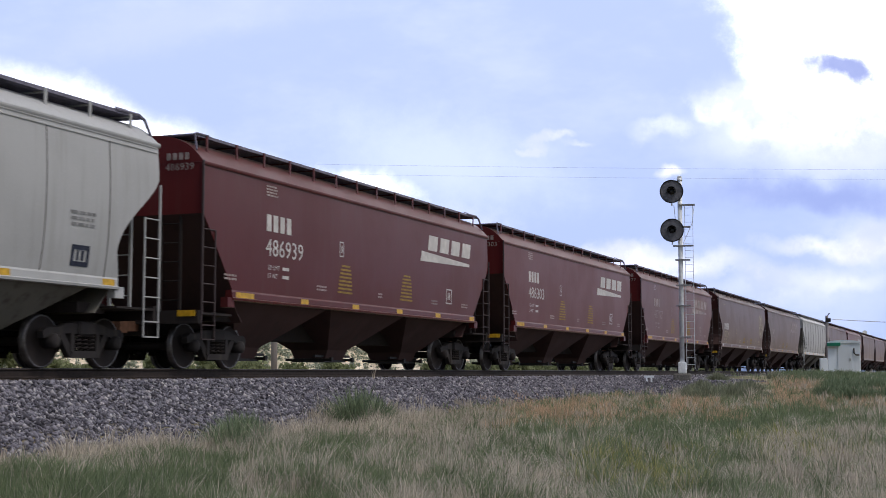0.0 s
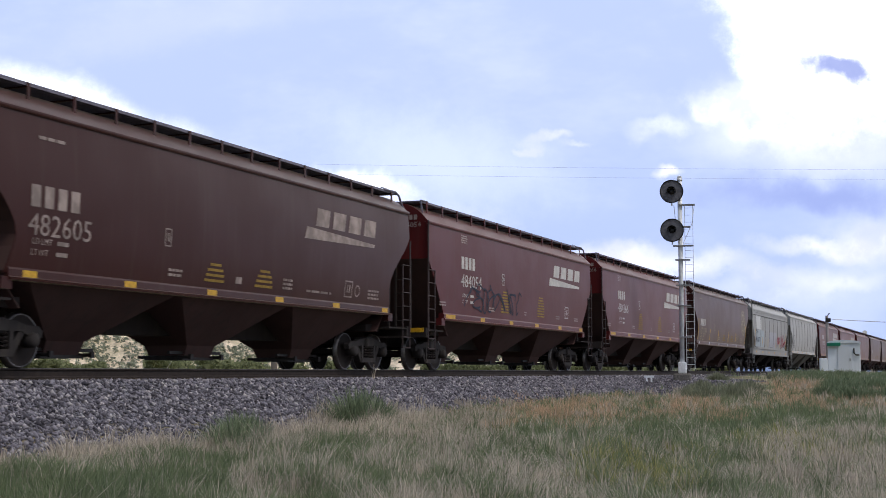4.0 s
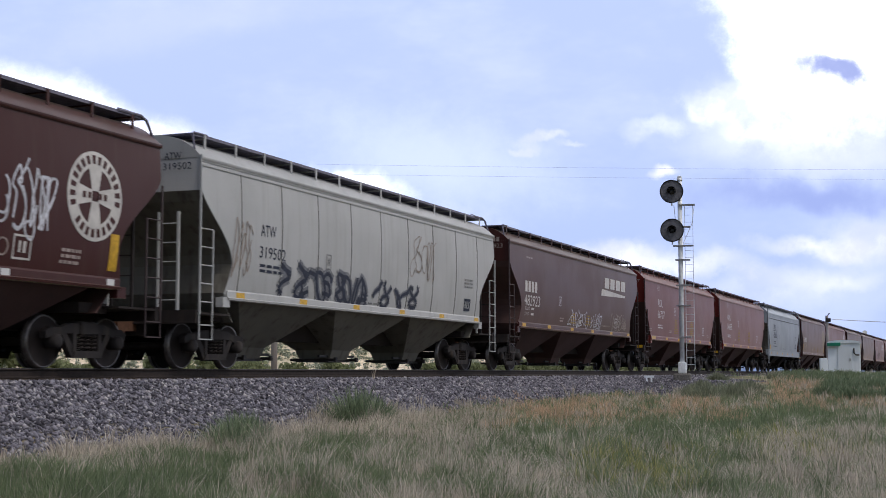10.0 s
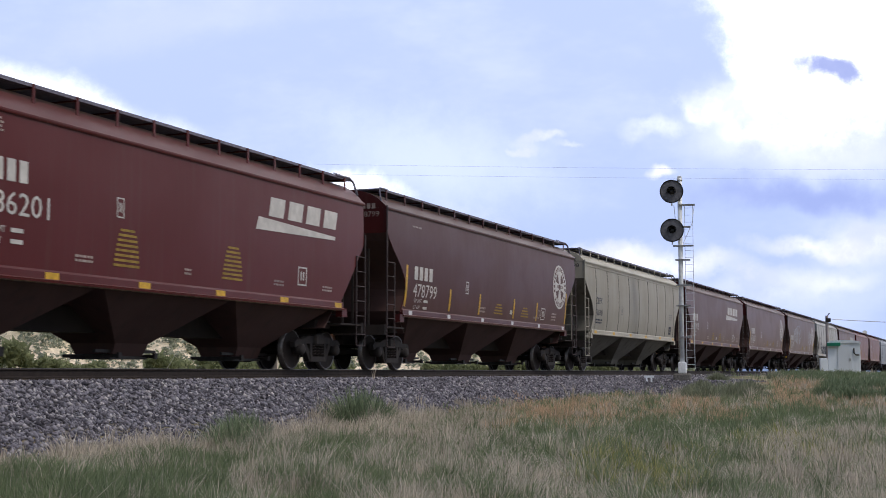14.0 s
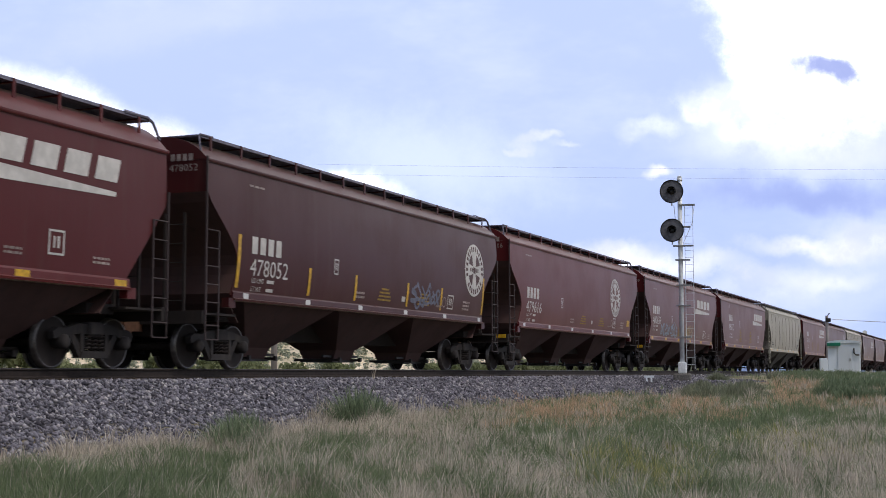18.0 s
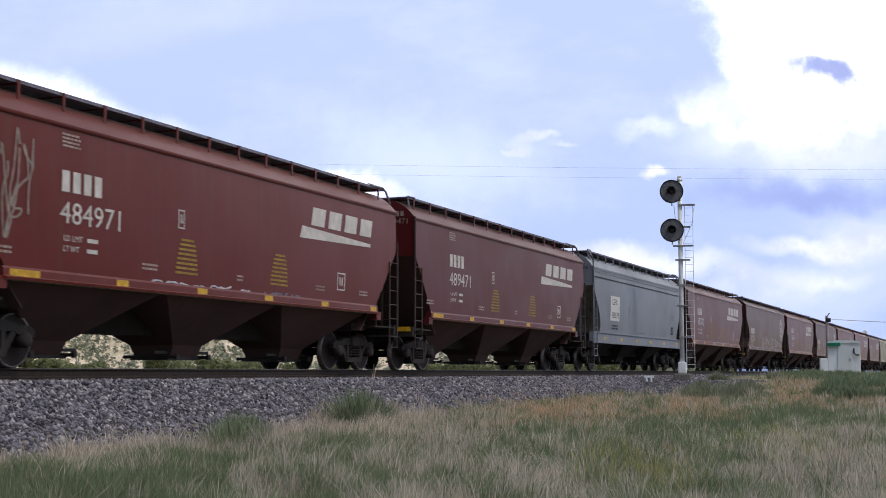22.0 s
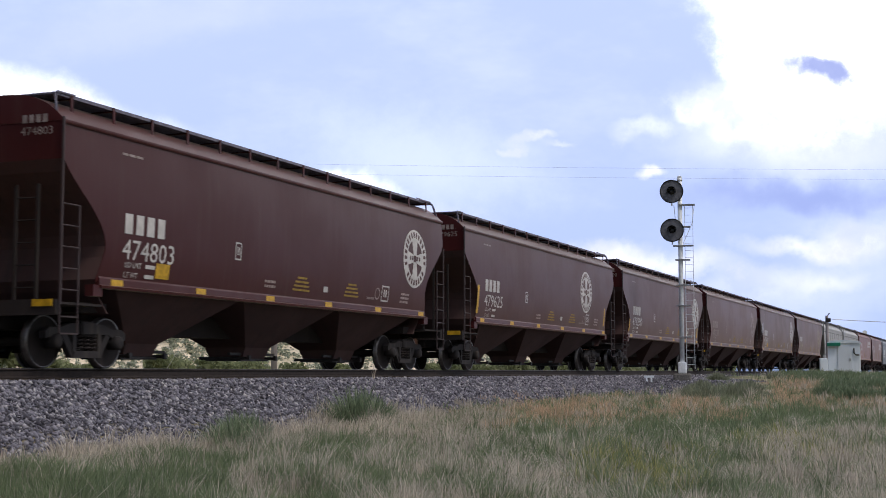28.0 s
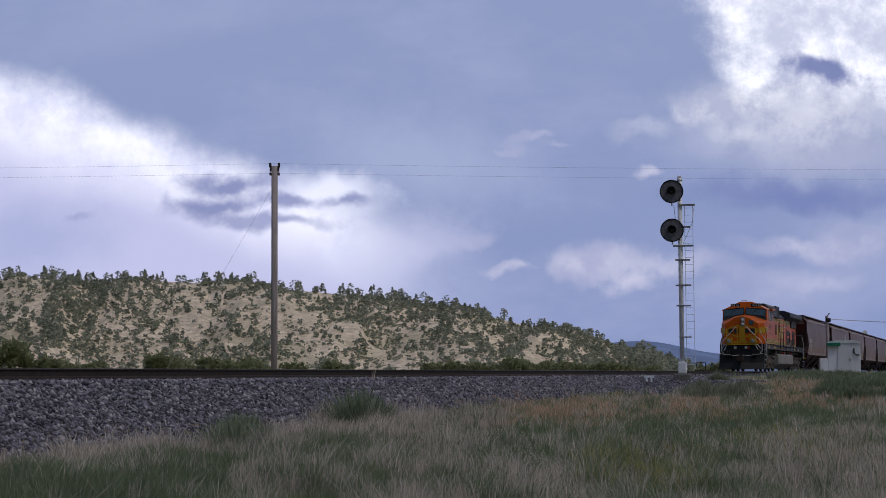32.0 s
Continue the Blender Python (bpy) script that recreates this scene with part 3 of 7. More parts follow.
class Shape:
    """The outline of one kind of hopper body."""

    def __init__(self, kind):
        self.kind = kind
        self.long = {"flat": 16.54, "round": 17.19, "deep": 16.5}[kind]
        self.half = self.long / 2
        self.eave = {"flat": 4.09, "round": 4.17, "deep": 4.03}[kind]

    def roof(self, k):
        """Height of the arched roof at the share k of its half width."""
        return self.eave + (CROWN - self.eave) * (1 - abs(k) ** ARCH)

    def skin(self, h):
        """Half width at height h."""
        if self.kind == "flat":
            return 1.60 - 0.02 * (h - 2.9) ** 2
        if self.kind == "round":
            return 1.625 - 0.045 * (h - 3.0) ** 2 - 0.05 * max(0.0, 2.2 - h) ** 2
        return 1.61 - 0.035 * (h - 3.0) ** 2

    def cut(self, h):
        """How far the side sheet stands in from the end at height h."""
        if self.kind == "flat":
            return 0.06 + (0.0 if h > 3.05 else 1.28 * (3.05 - h) / 1.55)
        if self.kind == "round":
            if h > 3.5:
                return 0.06
            s = (3.5 - h) / 1.45
            return 0.06 + 1.24 * math.sin(min(1.0, s) * math.pi / 2) ** 1.45 - 0.3 * max(0.0, 2.05 - h)
        return 0.06 + (0.0 if h > 3.3 else 1.15 * math.sin(min(1.0, (3.3 - h) / 1.7) * math.pi / 2) ** 1.25)


SHAPES = {k: Shape(k) for k in ("flat", "round", "deep")}


def side_mesh(sh, side):
    hs = np.linspace(SILL, sh.eave, 20)
    bm = bmesh.new()
    rows = []
    for h in hs:
        x1 = sh.half - sh.cut(h)
        rows.append([bm.verts.new((-x1 + 2 * x1 * i / 24, side * sh.skin(h), h)) for i in range(25)])
    for a, b in zip(rows, rows[1:]):
        for i in range(24):
            q = (a[i], a[i + 1], b[i + 1], b[i])
            bm.faces.new(q if side < 0 else q[::-1])
    thicken(bm, 0.02)
    crease(bm)
    return mesh_of("side_sheet", bm, True)


def end_mesh(sh, end, upper):
    step = {"flat": 3.05, "round": 3.5, "deep": 3.3}[sh.kind]
    hs = np.linspace(step, sh.eave, 6) if upper else np.linspace(0.95, step, 14)
    bm = bmesh.new()
    rows = []
    ks = np.linspace(-1.0, 1.0, 15)
    for h in hs:
        x = end * (sh.half - sh.cut(max(h, SILL)) - (0.0 if h >= SILL else (SILL - h) * 0.95))
        w = (sh.skin(max(h, SILL)) - 0.022) * (1.0 if h > SILL else 0.94)
        rows.append([bm.verts.new((x, w * k, h)) for k in ks])
    if upper:
        rows.append([bm.verts.new((end * (sh.half - 0.06), w * 0.985 * k, sh.roof(k * 0.99) - 0.015)) for k in ks])
    for a, b in zip(rows, rows[1:]):
        for i in range(len(ks) - 1):
            q = (a[i], a[i + 1], b[i + 1], b[i])
            bm.faces.new(q if end > 0 else q[::-1])
    thicken(bm, 0.02)
    return mesh_of("end_panel", bm)


def car_meshes(kind):
    sh = SHAPES[kind]
    m = {"near": side_mesh(sh, -1), "far": side_mesh(sh, 1)}
    for e in (-1, 1):
        m["end", e] = end_mesh(sh, e, True)
        m["slope", e] = end_mesh(sh, e, False)
    # roof, arched between the eaves
    bm = bmesh.new()
    w = sh.skin(sh.eave) + 0.015
    arc = []
    for i in range(25):
        y = -w * math.cos(math.pi * i / 24)
        arc.append((y, sh.roof(y / w)))
    section(bm, arc + [(w, sh.eave - 0.02), (-w, sh.eave - 0.02)], -sh.half + 0.05, sh.half - 0.05)
    crease(bm, 30.0)
    m["roof"] = mesh_of("roof", bm, True)
    # rolled rail under the eave
    for side in (-1, 1):
        bm = bmesh.new()
        y, z, lip = side * sh.skin(sh.eave - 0.05), sh.eave, side * (0.015 if kind == "deep" else 0.04)
        o = [(y - side * 0.02, z - 0.08), (y + lip * 0.7, z - 0.07), (y + lip, z - 0.04), (y + lip, z - 0.01), (y + lip * 0.5, z + 0.015), (y - side * 0.03, z + 0.02)]
        section(bm, o if side > 0 else o[::-1], -sh.half + 0.03, sh.half - 0.03)
        m["chord", side] = mesh_of("top_chord", bm)
        bm = bmesh.new()
        y = side * sh.skin(SILL)
        if kind == "deep":
            box(bm, -sh.half, sh.half, min(y - side * 0.1, y + side * 0.05), max(y - side * 0.1, y + side * 0.05), 1.08, 1.50)
            box(bm, -sh.half, sh.half, min(y, y + side * 0.085), max(y, y + side * 0.085), 1.47, 1.52)
        else:
            a = sh.half - 1.2
            o = [(y - side * 0.12, 1.39), (y + side * 0.075, 1.39), (y + side * 0.085, 1.43), (y + side * 0.045, 1.45), (y + side * 0.04, 1.56), (y + side * 0.015, 1.60), (y - side * 0.12, 1.60)]
            section(bm, o if side > 0 else o[::-1], -a, a)
            for e in (-1, 1):
                box(bm, e * (a + 0.05) - 0.13, e * (a + 0.05) + 0.13, min(y - side * 0.12, y + side * 0.05), max(y - side * 0.12, y + side * 0.05), 1.24, 1.44)
        m["sill", side] = mesh_of("side_sill", bm)
        # running board of open grating on the roof
        bm = bmesh.new()
        y0, y1 = (side * 1.30, side * 0.6)
        lo, hi = min(y0, y1), max(y0, y1)
        ex = sh.half - 0.18
        for k in range(25):
            y = lo + (hi - lo) * k / 24
            box(bm, -ex, ex, y - 0.007, y + 0.007, 4.633, 4.677)
        for k in range(int(2 * ex / 0.16)):
            x = -ex + 0.16 * k
            box(bm, x - 0.012, x + 0.012, lo, hi, 4.645, 4.665)
        box(bm, -ex, ex, y0 - side * 0.006, y0 + side * 0.012, 4.625, 4.685) if side > 0 else box(bm, -ex, ex, y0 - 0.012, y0 + 0.006, 4.625, 4.685)
        m["board", side] = mesh_of("running_board", bm)
    bm = bmesh.new()
    box(bm, -0.034, 0.034, -0.01, 0.01, sh.roof(1.325 / (sh.skin(sh.eave) + 0.015)) - 0.03, 4.68)
    box(bm, -0.025, 0.025, 0.0, 0.7, 4.60, 4.625)
    m["post"] = mesh_of("post", bm)
    # hatch trough along the roof's middle
    bm = bmesh.new()
    box(bm, -sh.half + 1.3, sh.half - 1.3, -0.36, 0.36, 4.55, 4.68)
    bevel(bm, 0.03)
    m["hatch"] = mesh_of("hatch_cover", bm)
    # crosswalk and grab rail at the roof's ends
    bm = bmesh.new()
    x = sh.half - 0.2
    for k in range(4):
        box(bm, x - 0.12 * k - 0.02, x - 0.12 * k + 0.02, -1.3, 1.3, 4.635, 4.675)
    tube(bm, [(x - 0.85, -1.31, 4.68), (x - 0.12, -1.32, 4.69), (x + 0.0, -1.36, 4.61), (x + 0.14, -1.42, 4.30)], 0.03, 6)
    tube(bm, [(x - 0.6, -1.1, 4.67), (x - 0.55, -1.1, 4.78), (x - 0.2, -1.1, 4.78), (x - 0.15, -1.1, 4.67)], 0.014)
    m["walk", 1] = mesh_of("end_walkway", bm)
    bm = bmesh.new()
    for k in range(4):
        box(bm, -x + 0.12 * k - 0.02, -x + 0.12 * k + 0.02, -1.3, 1.3, 4.635, 4.675)
    tube(bm, [(-x + 0.5, -1.31, 4.69), (-x, -1.32, 4.68), (-x - 0.1, -1.36, 4.61), (-x - 0.13, -1.42, 4.32)], 0.022)
    m["walk", -1] = mesh_of("end_walkway", bm)
    if kind == "deep":
        bm = bmesh.new()
        tube(bm, [(-x + 0.5, -1.31, 4.70), (-x + 0.05, -1.33, 4.71), (-x - 0.1, -1.46, 4.58), (-x - 0.13, -1.6, 4.33), (-x - 0.13, -1.64, 1.5)], 0.035, 8)
        m["rail", -1] = mesh_of("corner_rail", bm, True)
        bm = bmesh.new()
        tube(bm, [(x - 0.75, -1.31, 4.72), (x - 0.12, -1.33, 4.73), (x + 0.1, -1.46, 4.60), (x + 0.13, -1.6, 4.34), (x + 0.13, -1.64, 1.5)], 0.035, 8)
        m["rail", 1] = mesh_of("corner_rail", bm, True)
    # ladders at the corners
    for e in (-1, 1):
        for side in (-1, 1):
            bm = bmesh.new()
            xa, xb = e * (sh.half - 0.02), e * (sh.half - 0.50)
            y = side * 1.615
            top = 3.2 if kind == "flat" else 3.3
            box(bm, xa - 0.018, xa + 0.018, y - 0.018, y + 0.018, 1.05, top + (0.9 if e < 0 and kind != "deep" else 0.1))
            box(bm, xb - 0.014, xb + 0.014, y - 0.014, y + 0.014, 1.05, 2.75)
            for k in range(5):
                z = 1.3 + 0.36 * k
                tube(bm, [(xa, y, z), (xb, y, z)], 0.014, 5)
            # stirrup below
            box(bm, xa - 0.011, xa + 0.011, y - 0.011, y + 0.011, 0.57, 1.05)
            box(bm, xb - 0.011, xb + 0.011, y - 0.011, y + 0.011, 0.57, 1.05)
            for z in (0.57, 0.85):
                box(bm, min(xa, xb), max(xa, xb), y - 0.025, y + 0.025, z - 0.012, z + 0.012)
            m["ladder", e, side] = mesh_of("ladder", bm)
        # end platform with its sill, posts and hand brake gear
        bm = bmesh.new()
        x0, x1 = sorted((e * (sh.half + 0.02), e * (sh.half - 1.25)))
        box(bm, x0, x1, -1.56, 1.56, 1.06, 1.10)
        xs0, xs1 = sorted((e * (sh.half + 0.02), e * (sh.half - 0.1)))
        box(bm, xs0, xs1, -1.56, 1.56, 0.88, 1.14)
        m["platform", e] = mesh_of("end_platform", bm)
        bm = bmesh.new()
        xs0, xs1 = sorted((e * (sh.half + 0.022), e * (sh.half + 0.045)))
        box(bm, xs0, xs1, -1.5, -1.1, 1.02, 1.14)
        m["tread", e] = mesh_of("step_edge", bm)
        bm = bmesh.new()
        x = e * (sh.half - 0.12)
        box(bm, x - 0.03, x + 0.03, -0.03, 0.03, 1.1, 3.1)
        m["stile", e] = mesh_of("end_post", bm)
        bm = bmesh.new()
        for y in (-1.05, -0.6):
            box(bm, x - 0.025, x + 0.025, y - 0.025, y + 0.025, 1.1, 3.1)
        for k in range(5):
            z = 1.35 + 0.38 * k
            tube(bm, [(x, -1.05, z), (x, -0.6, z)], 0.013, 5)
        m["frame", e] = mesh_of("end_ladder", bm)
        bm = bmesh.new()
        x0, x1 = sorted((e * (sh.half - 0.5), e * (sh.half + 0.5)))
        box(bm, x0, x1, -0.12, 0.12, 0.74, 1.0)
        x0, x1 = sorted((e * (sh.half + 0.38), e * (sh.half + 0.63)))
        box(bm, x0, x1, -0.19, 0.17, 0.70, 1.04)
        tube(bm, [(e * (sh.half + 0.1), 0.35, 0.85), (e * (sh.half + 0.35), 0.3, 0.5), (e * (sh.half + 0.62), 0.2, 0.42)], 0.03)
        m["coupler", e] = mesh_of("coupler", bm)
    # underframe
    bm = bmesh.new()
    box(bm, -sh.half + 0.1, sh.half - 0.1, -0.33, 0.33, 0.66, 1.12)
    box(bm, -sh.half + 1.1, -sh.half + 1.9, -1.2, 1.2, 0.97, 1.15)
    box(bm, sh.half - 1.9, sh.half - 1.1, -1.2, 1.2, 0.97, 1.15)
    m["centre"] = mesh_of("centre_sill", bm)
    pitch = 4.55
    low = 0.24 if kind != "deep" else 0.33
    bm = bmesh.new()
    tx, ty, bx, by = pitch / 2, 1.47, 0.5, 0.42
    top = [bm.verts.new(p) for p in ((-tx, -ty, 1.46), (tx, -ty, 1.46), (tx, ty, 1.46), (-tx, ty, 1.46))]
    mid = [bm.verts.new(p) for p in ((-bx - 0.05, -by - 0.1, low + 0.24), (bx + 0.05, -by - 0.1, low + 0.24), (bx + 0.05, by + 0.1, low + 0.24), (-bx - 0.05, by + 0.1, low + 0.24))]
    bot = [bm.verts.new(p) for p in ((-bx, -by, low), (bx, -by, low), (bx, by, low), (-bx, by, low))]
    for a, b in ((top, mid), (mid, bot)):
        for i in range(4):
            bm.faces.new((a[i], b[i], b[(i + 1) % 4], a[(i + 1) % 4]))
    bm.faces.new(top)
    bm.faces.new(bot[::-1])
    m["hopper"] = mesh_of("hopper", bm)
    bm = bmesh.new()
    box(bm, -0.62, 0.62, -0.46, 0.46, low - 0.06, low - 0.005)
    for s in (-1, 1):
        tube(bm, [(s * 0.6, -0.62, low + 0.0), (s * 0.6, 0.62, low + 0.0)], 0.035, 8)
        box(bm, s * 0.6 - 0.05, s * 0.6 + 0.05, -0.68, -0.62, low - 0.05, low + 0.06)
        box(bm, min(s * 0.5, s * 1.0), max(s * 0.5, s * 1.0), -0.4, -0.34, low + 0.06, low + 0.12)
    m["gate"] = mesh_of("discharge_gate", bm)
    # weld seams
    for key, n in (("seam", 1),):
        bm = bmesh.new()
        hs = np.linspace(SILL + 0.08, sh.eave - (0.34 if kind == "deep" else 0.16), 12)
        col = [[bm.verts.new((dx, -sh.skin(h) - (0.012 if dx == 0 else 0.0), h)) for dx in (-0.014, 0.0, 0.014)] for h in hs]
        for a, b in zip(col, col[1:]):
            for i in range(2):
                bm.faces.new((a[i], a[i + 1], b[i + 1], b[i]))
        m[key] = mesh_of("seam", bm)
    bm = bmesh.new()
    for h in (sh.eave - 0.08, sh.eave - 0.17):
        y = -sh.skin(h)
        box(bm, -sh.half + 0.1, sh.half - 0.1, y - 0.018, y, h - 0.016, h + 0.016)
    m["beads"] = mesh_of("pressed_bead", bm)
    bm = bmesh.new()
    h = sh.eave - 0.37
    y = -sh.skin(h)
    box(bm, -sh.half + 0.1, sh.half - 0.1, y - 0.022, y, h - 0.018, h + 0.018)
    m["belt"] = mesh_of("belt_seam", bm)
    return m


MESH = {k: car_meshes(k) for k in SHAPES}


def truck_meshes():
    m = {}
    bm = bmesh.new()
    prof = [(0.05, -0.10), (0.1, -0.1), (0.17, -0.075), (0.38, -0.045), (0.43, -0.065), (0.457, -0.07), (0.46, 0.0), (0.485, 0.03), (0.485, 0.055), (0.44, 0.07), (0.38, 0.06), (0.16, 0.03), (0.08, 0.08), (0.05, 0.08)]
    lathe_y(bm, prof, 0, 0, 28)
    for f in bm.faces:
        r = math.hypot(f.calc_center_median().x, f.calc_center_median().z)
        f.material_index = 1 if 0.436 < r < 0.47 and len(f.verts) == 4 else 0
    m["wheel"] = mesh_of("wheel", bm, True)
    m["wheel"].materials.append(UNDER)
    m["wheel"].materials.append(TREAD)
    bm = bmesh.new()
    lathe_y(bm, [(0.08, -1.0), (0.08, 1.0)], 0, 0, 10)
    m["axle"] = mesh_of("axle", bm, True)
    bm = bmesh.new()
    top = [(-1.14, 0.50), (-1.16, 0.62), (-1.05, 0.70), (-0.75, 0.70), (-0.45, 0.78), (0.45, 0.78), (0.75, 0.70), (1.05, 0.70), (1.16, 0.62), (1.14, 0.50), (0.98, 0.54), (0.78, 0.54), (0.62, 0.60), (-0.62, 0.60), (-0.78, 0.54), (-0.98, 0.54)]
    prism(bm, top, -0.07, 0.07)
    prism(bm, [(-0.42, 0.18), (0.42, 0.18), (0.36, 0.30), (-0.36, 0.30)], -0.09, 0.09)
    for s in (-1, 1):
        o = [(s * 0.74, 0.62), (s * 0.58, 0.62), (s * 0.28, 0.24), (s * 0.42, 0.18)]
        prism(bm, o if s > 0 else o[::-1], -0.06, 0.06)
        prism(bm, [(s * 0.36 - 0.05, 0.28), (s * 0.36 + 0.05, 0.28), (s * 0.36 + 0.05, 0.62), (s * 0.36 - 0.05, 0.62)], -0.08, 0.08)
    m["frame"] = mesh_of("side_frame", bm)
    bm = bmesh.new()
    lathe_y(bm, [(0.03, -0.16), (0.10, -0.155), (0.13, -0.12), (0.13, 0.1)], 0, 0.457, 12)
    m["bearing"] = mesh_of("bearing_cap", bm, True)
    bm = bmesh.new()
    tube(bm, [(0.075 * math.cos(t), 0.075 * math.sin(t) - 0.02, 0.31 + 0.0105 * t) for t in [6.283 * j / 8 for j in range(33)]], 0.017, 4)
    m["spring"] = mesh_of("spring", bm)
    bm = bmesh.new()
    box(bm, -0.22, 0.22, -1.15, 1.15, 0.56, 0.82)
    bevel(bm, 0.04)
    m["bolster"] = mesh_of("bolster", bm)
    bm = bmesh.new()
    for s in (-1, 1):
        box(bm, s * 0.36 - 0.05, s * 0.36 + 0.05, -0.85, 0.85, 0.36, 0.46)
        for y in (-0.75, 0.75):
            box(bm, min(s * 0.38, s * 0.44), max(s * 0.38, s * 0.44), y - 0.09, y + 0.09, 0.28, 0.55)
    m["brake"] = mesh_of("brake_beam", bm)
    return m


TRUCKS = truck_meshes()


def add_truck(car, x, wheelbase=1.78):
    t = new("truck")
    t.empty_display_size = 0.2
    t.parent = car
    t.location = (x, 0, 0)
    for s in (-1, 1):
        y = s * 1.02
        place("side_frame", TRUCKS["frame"], t, TRUCK, at=(0, y, 0))
        for k in (-0.19, 0.0, 0.19):
            place("spring", TRUCKS["spring"], t, UNDER, at=(k, y, 0))
        for e in (-1, 1):
            place("bearing_cap", TRUCKS["bearing"], t, TRUCK, at=pose(e * wheelbase / 2, y, 0, 0, 0, 0 if s < 0 else 180))
            place("wheel", TRUCKS["wheel"], t, None, at=pose(e * wheelbase / 2, s * 0.79, 0.457, 0, 0, 0 if s < 0 else 180))
    for e in (-1, 1):
        place("axle", TRUCKS["axle"], t, UNDER, at=(e * wheelbase / 2, 0, 0.457))
    place("bolster", TRUCKS["bolster"], t, TRUCK)
    place("brake_beam", TRUCKS["brake"], t, UNDER)


# ---- markings ----
def arc_band(r0, r1, t0, t1, steps):
    out = []
    for i in range(steps):
        a, b = radians(t0 + (t1 - t0) * i / steps), radians(t0 + (t1 - t0) * (i + 1) / steps)
        out.append([(r0 * math.cos(a), r0 * math.sin(a)), (r1 * math.cos(a), r1 * math.sin(a)), (r1 * math.cos(b), r1 * math.sin(b)), (r0 * math.cos(b), r0 * math.sin(b))])
    return out


def disc_mark():
    """Round mark: a broad ring and a cross, with a bar across the middle."""
    p = arc_band(0.50, 0.78, 0, 360, 48)
    for t in (0, 90, 180, 270):
        c, s = math.cos(radians(t)), math.sin(radians(t))
        for k in range(3):
            r0, r1 = 0.09 + 0.137 * k, 0.09 + 0.137 * (k + 1)
            w0, w1 = 0.10 + 0.03 * k, 0.10 + 0.03 * (k + 1)
            p.append([(r0 * c - w0 * s, r0 * s + w0 * c), (r0 * c + w0 * s, r0 * s - w0 * c), (r1 * c + w1 * s, r1 * s - w1 * c), (r1 * c - w1 * s, r1 * s + w1 * c)][::-1])
    return sheet(p)


def disc_writing():
    """The round mark's writing, as small bars on its ring and its middle."""
    p = []
    for k in range(25):
        if k % 9 != 8:
            a = 90.0 + 360.0 / 25 * k
            p += arc_band(0.565, 0.715, a, a + 8.0, 1)
    for k in range(5):
        p += bar(-0.36 + 0.15 * k, -0.05, -0.27 + 0.15 * k, 0.06)
    return sheet(p)


def slant_block():
    return sheet(bar(0.0, 0.35, 0.66, 0.77, 0.12, 4))


def tapered_stroke():
    return sheet([[(0.0, 0.02), (3.75, 0.10), (3.78, 0.18), (0.12, 0.30)]])


def word_blocks(n, w, h, gap=0.32):
    """A word as plain blocks of its size."""
    p = []
    c = w / n
    for k in range(n):
        p += bar(c * k, 0, c * (k + 1 - gap), h, 0, 3)
    return sheet(p)


def small_writing(rows, w, h, seed):
    """Lines of small writing as bars."""
    rng = random.Random(seed)
    p = []
    for i in range(rows):
        z = h * (rows - 1 - i) / rows
        x = rng.uniform(0, w * 0.06)
        while x < w * 0.93:
            k = rng.uniform(0.12, 0.3) * w
            p += bar(x, z, min(w, x + k), z + h / rows * 0.55)
            x += k + 0.05 * w
    return sheet(p)


def hazard_lines(rows, w, h):
    """A small notice in lines that widen downwards, as bars."""
    p = []
    for i in range(rows):
        half = w / 2 * (0.55 + 0.45 * (i / max(1, rows - 1)) ** 0.6)
        z = h * (rows - 1 - i) / rows
        p += bar(w / 2 - half, z, w / 2 + half, z + h / rows * 0.5)
    return sheet(p)


def square_mark(w, h, t=0.035):
    p = bar(0, 0, w, t) + bar(0, h - t, w, h) + bar(0, t, t, h - t) + bar(w - t, t, w, h - t)
    p += bar(w * 0.3, h * 0.28, w * 0.42, h * 0.75) + bar(w * 0.55, h * 0.28, w * 0.7, h * 0.75)
    return sheet(p)


def scribble(seed, w, h, stroke, loops):
    """Sprayed loops and strokes: ribbons along wandering curves."""
    rng = random.Random(seed)
    p = []
    loops = int(loops * 1.8)
    stroke *= 0.75
    for k in range(loops):
        cx = w * (k + 0.5) / loops + rng.uniform(-0.04, 0.04) * w
        rx, rz = w / loops * rng.uniform(0.4, 0.75), h * rng.uniform(0.28, 0.5)
        fa, fb, ph = rng.choice((1, 2, 3)), rng.choice((1, 1, 2)), rng.uniform(0, 6.28)
        turns = rng.uniform(0.55, 1.0)
        lean = rng.uniform(-0.15, 0.35)
        pts = []
        for i in range(31):
            t = 6.283 * i / 30 * turns
            zz = h / 2 + rz * math.sin(fb * t + ph * 0.5) + 0.18 * rz * math.cos(4 * t + ph)
            pts.append((cx + rx * math.sin(fa * t + ph) + 0.15 * rx * math.sin(5 * t) + lean * (zz - h / 2), zz))
        for a, b in zip(pts, pts[1:]):
            d = math.hypot(b[0] - a[0], b[1] - a[1]) or 1.0
            nx, nz = -(b[1] - a[1]) / d * stroke / 2, (b[0] - a[0]) / d * stroke / 2
            p.append([(a[0] - nx, a[1] - nz), (b[0] - nx, b[1] - nz), (b[0] + nx, b[1] + nz), (a[0] + nx, a[1] + nz)])
    return sheet(p)


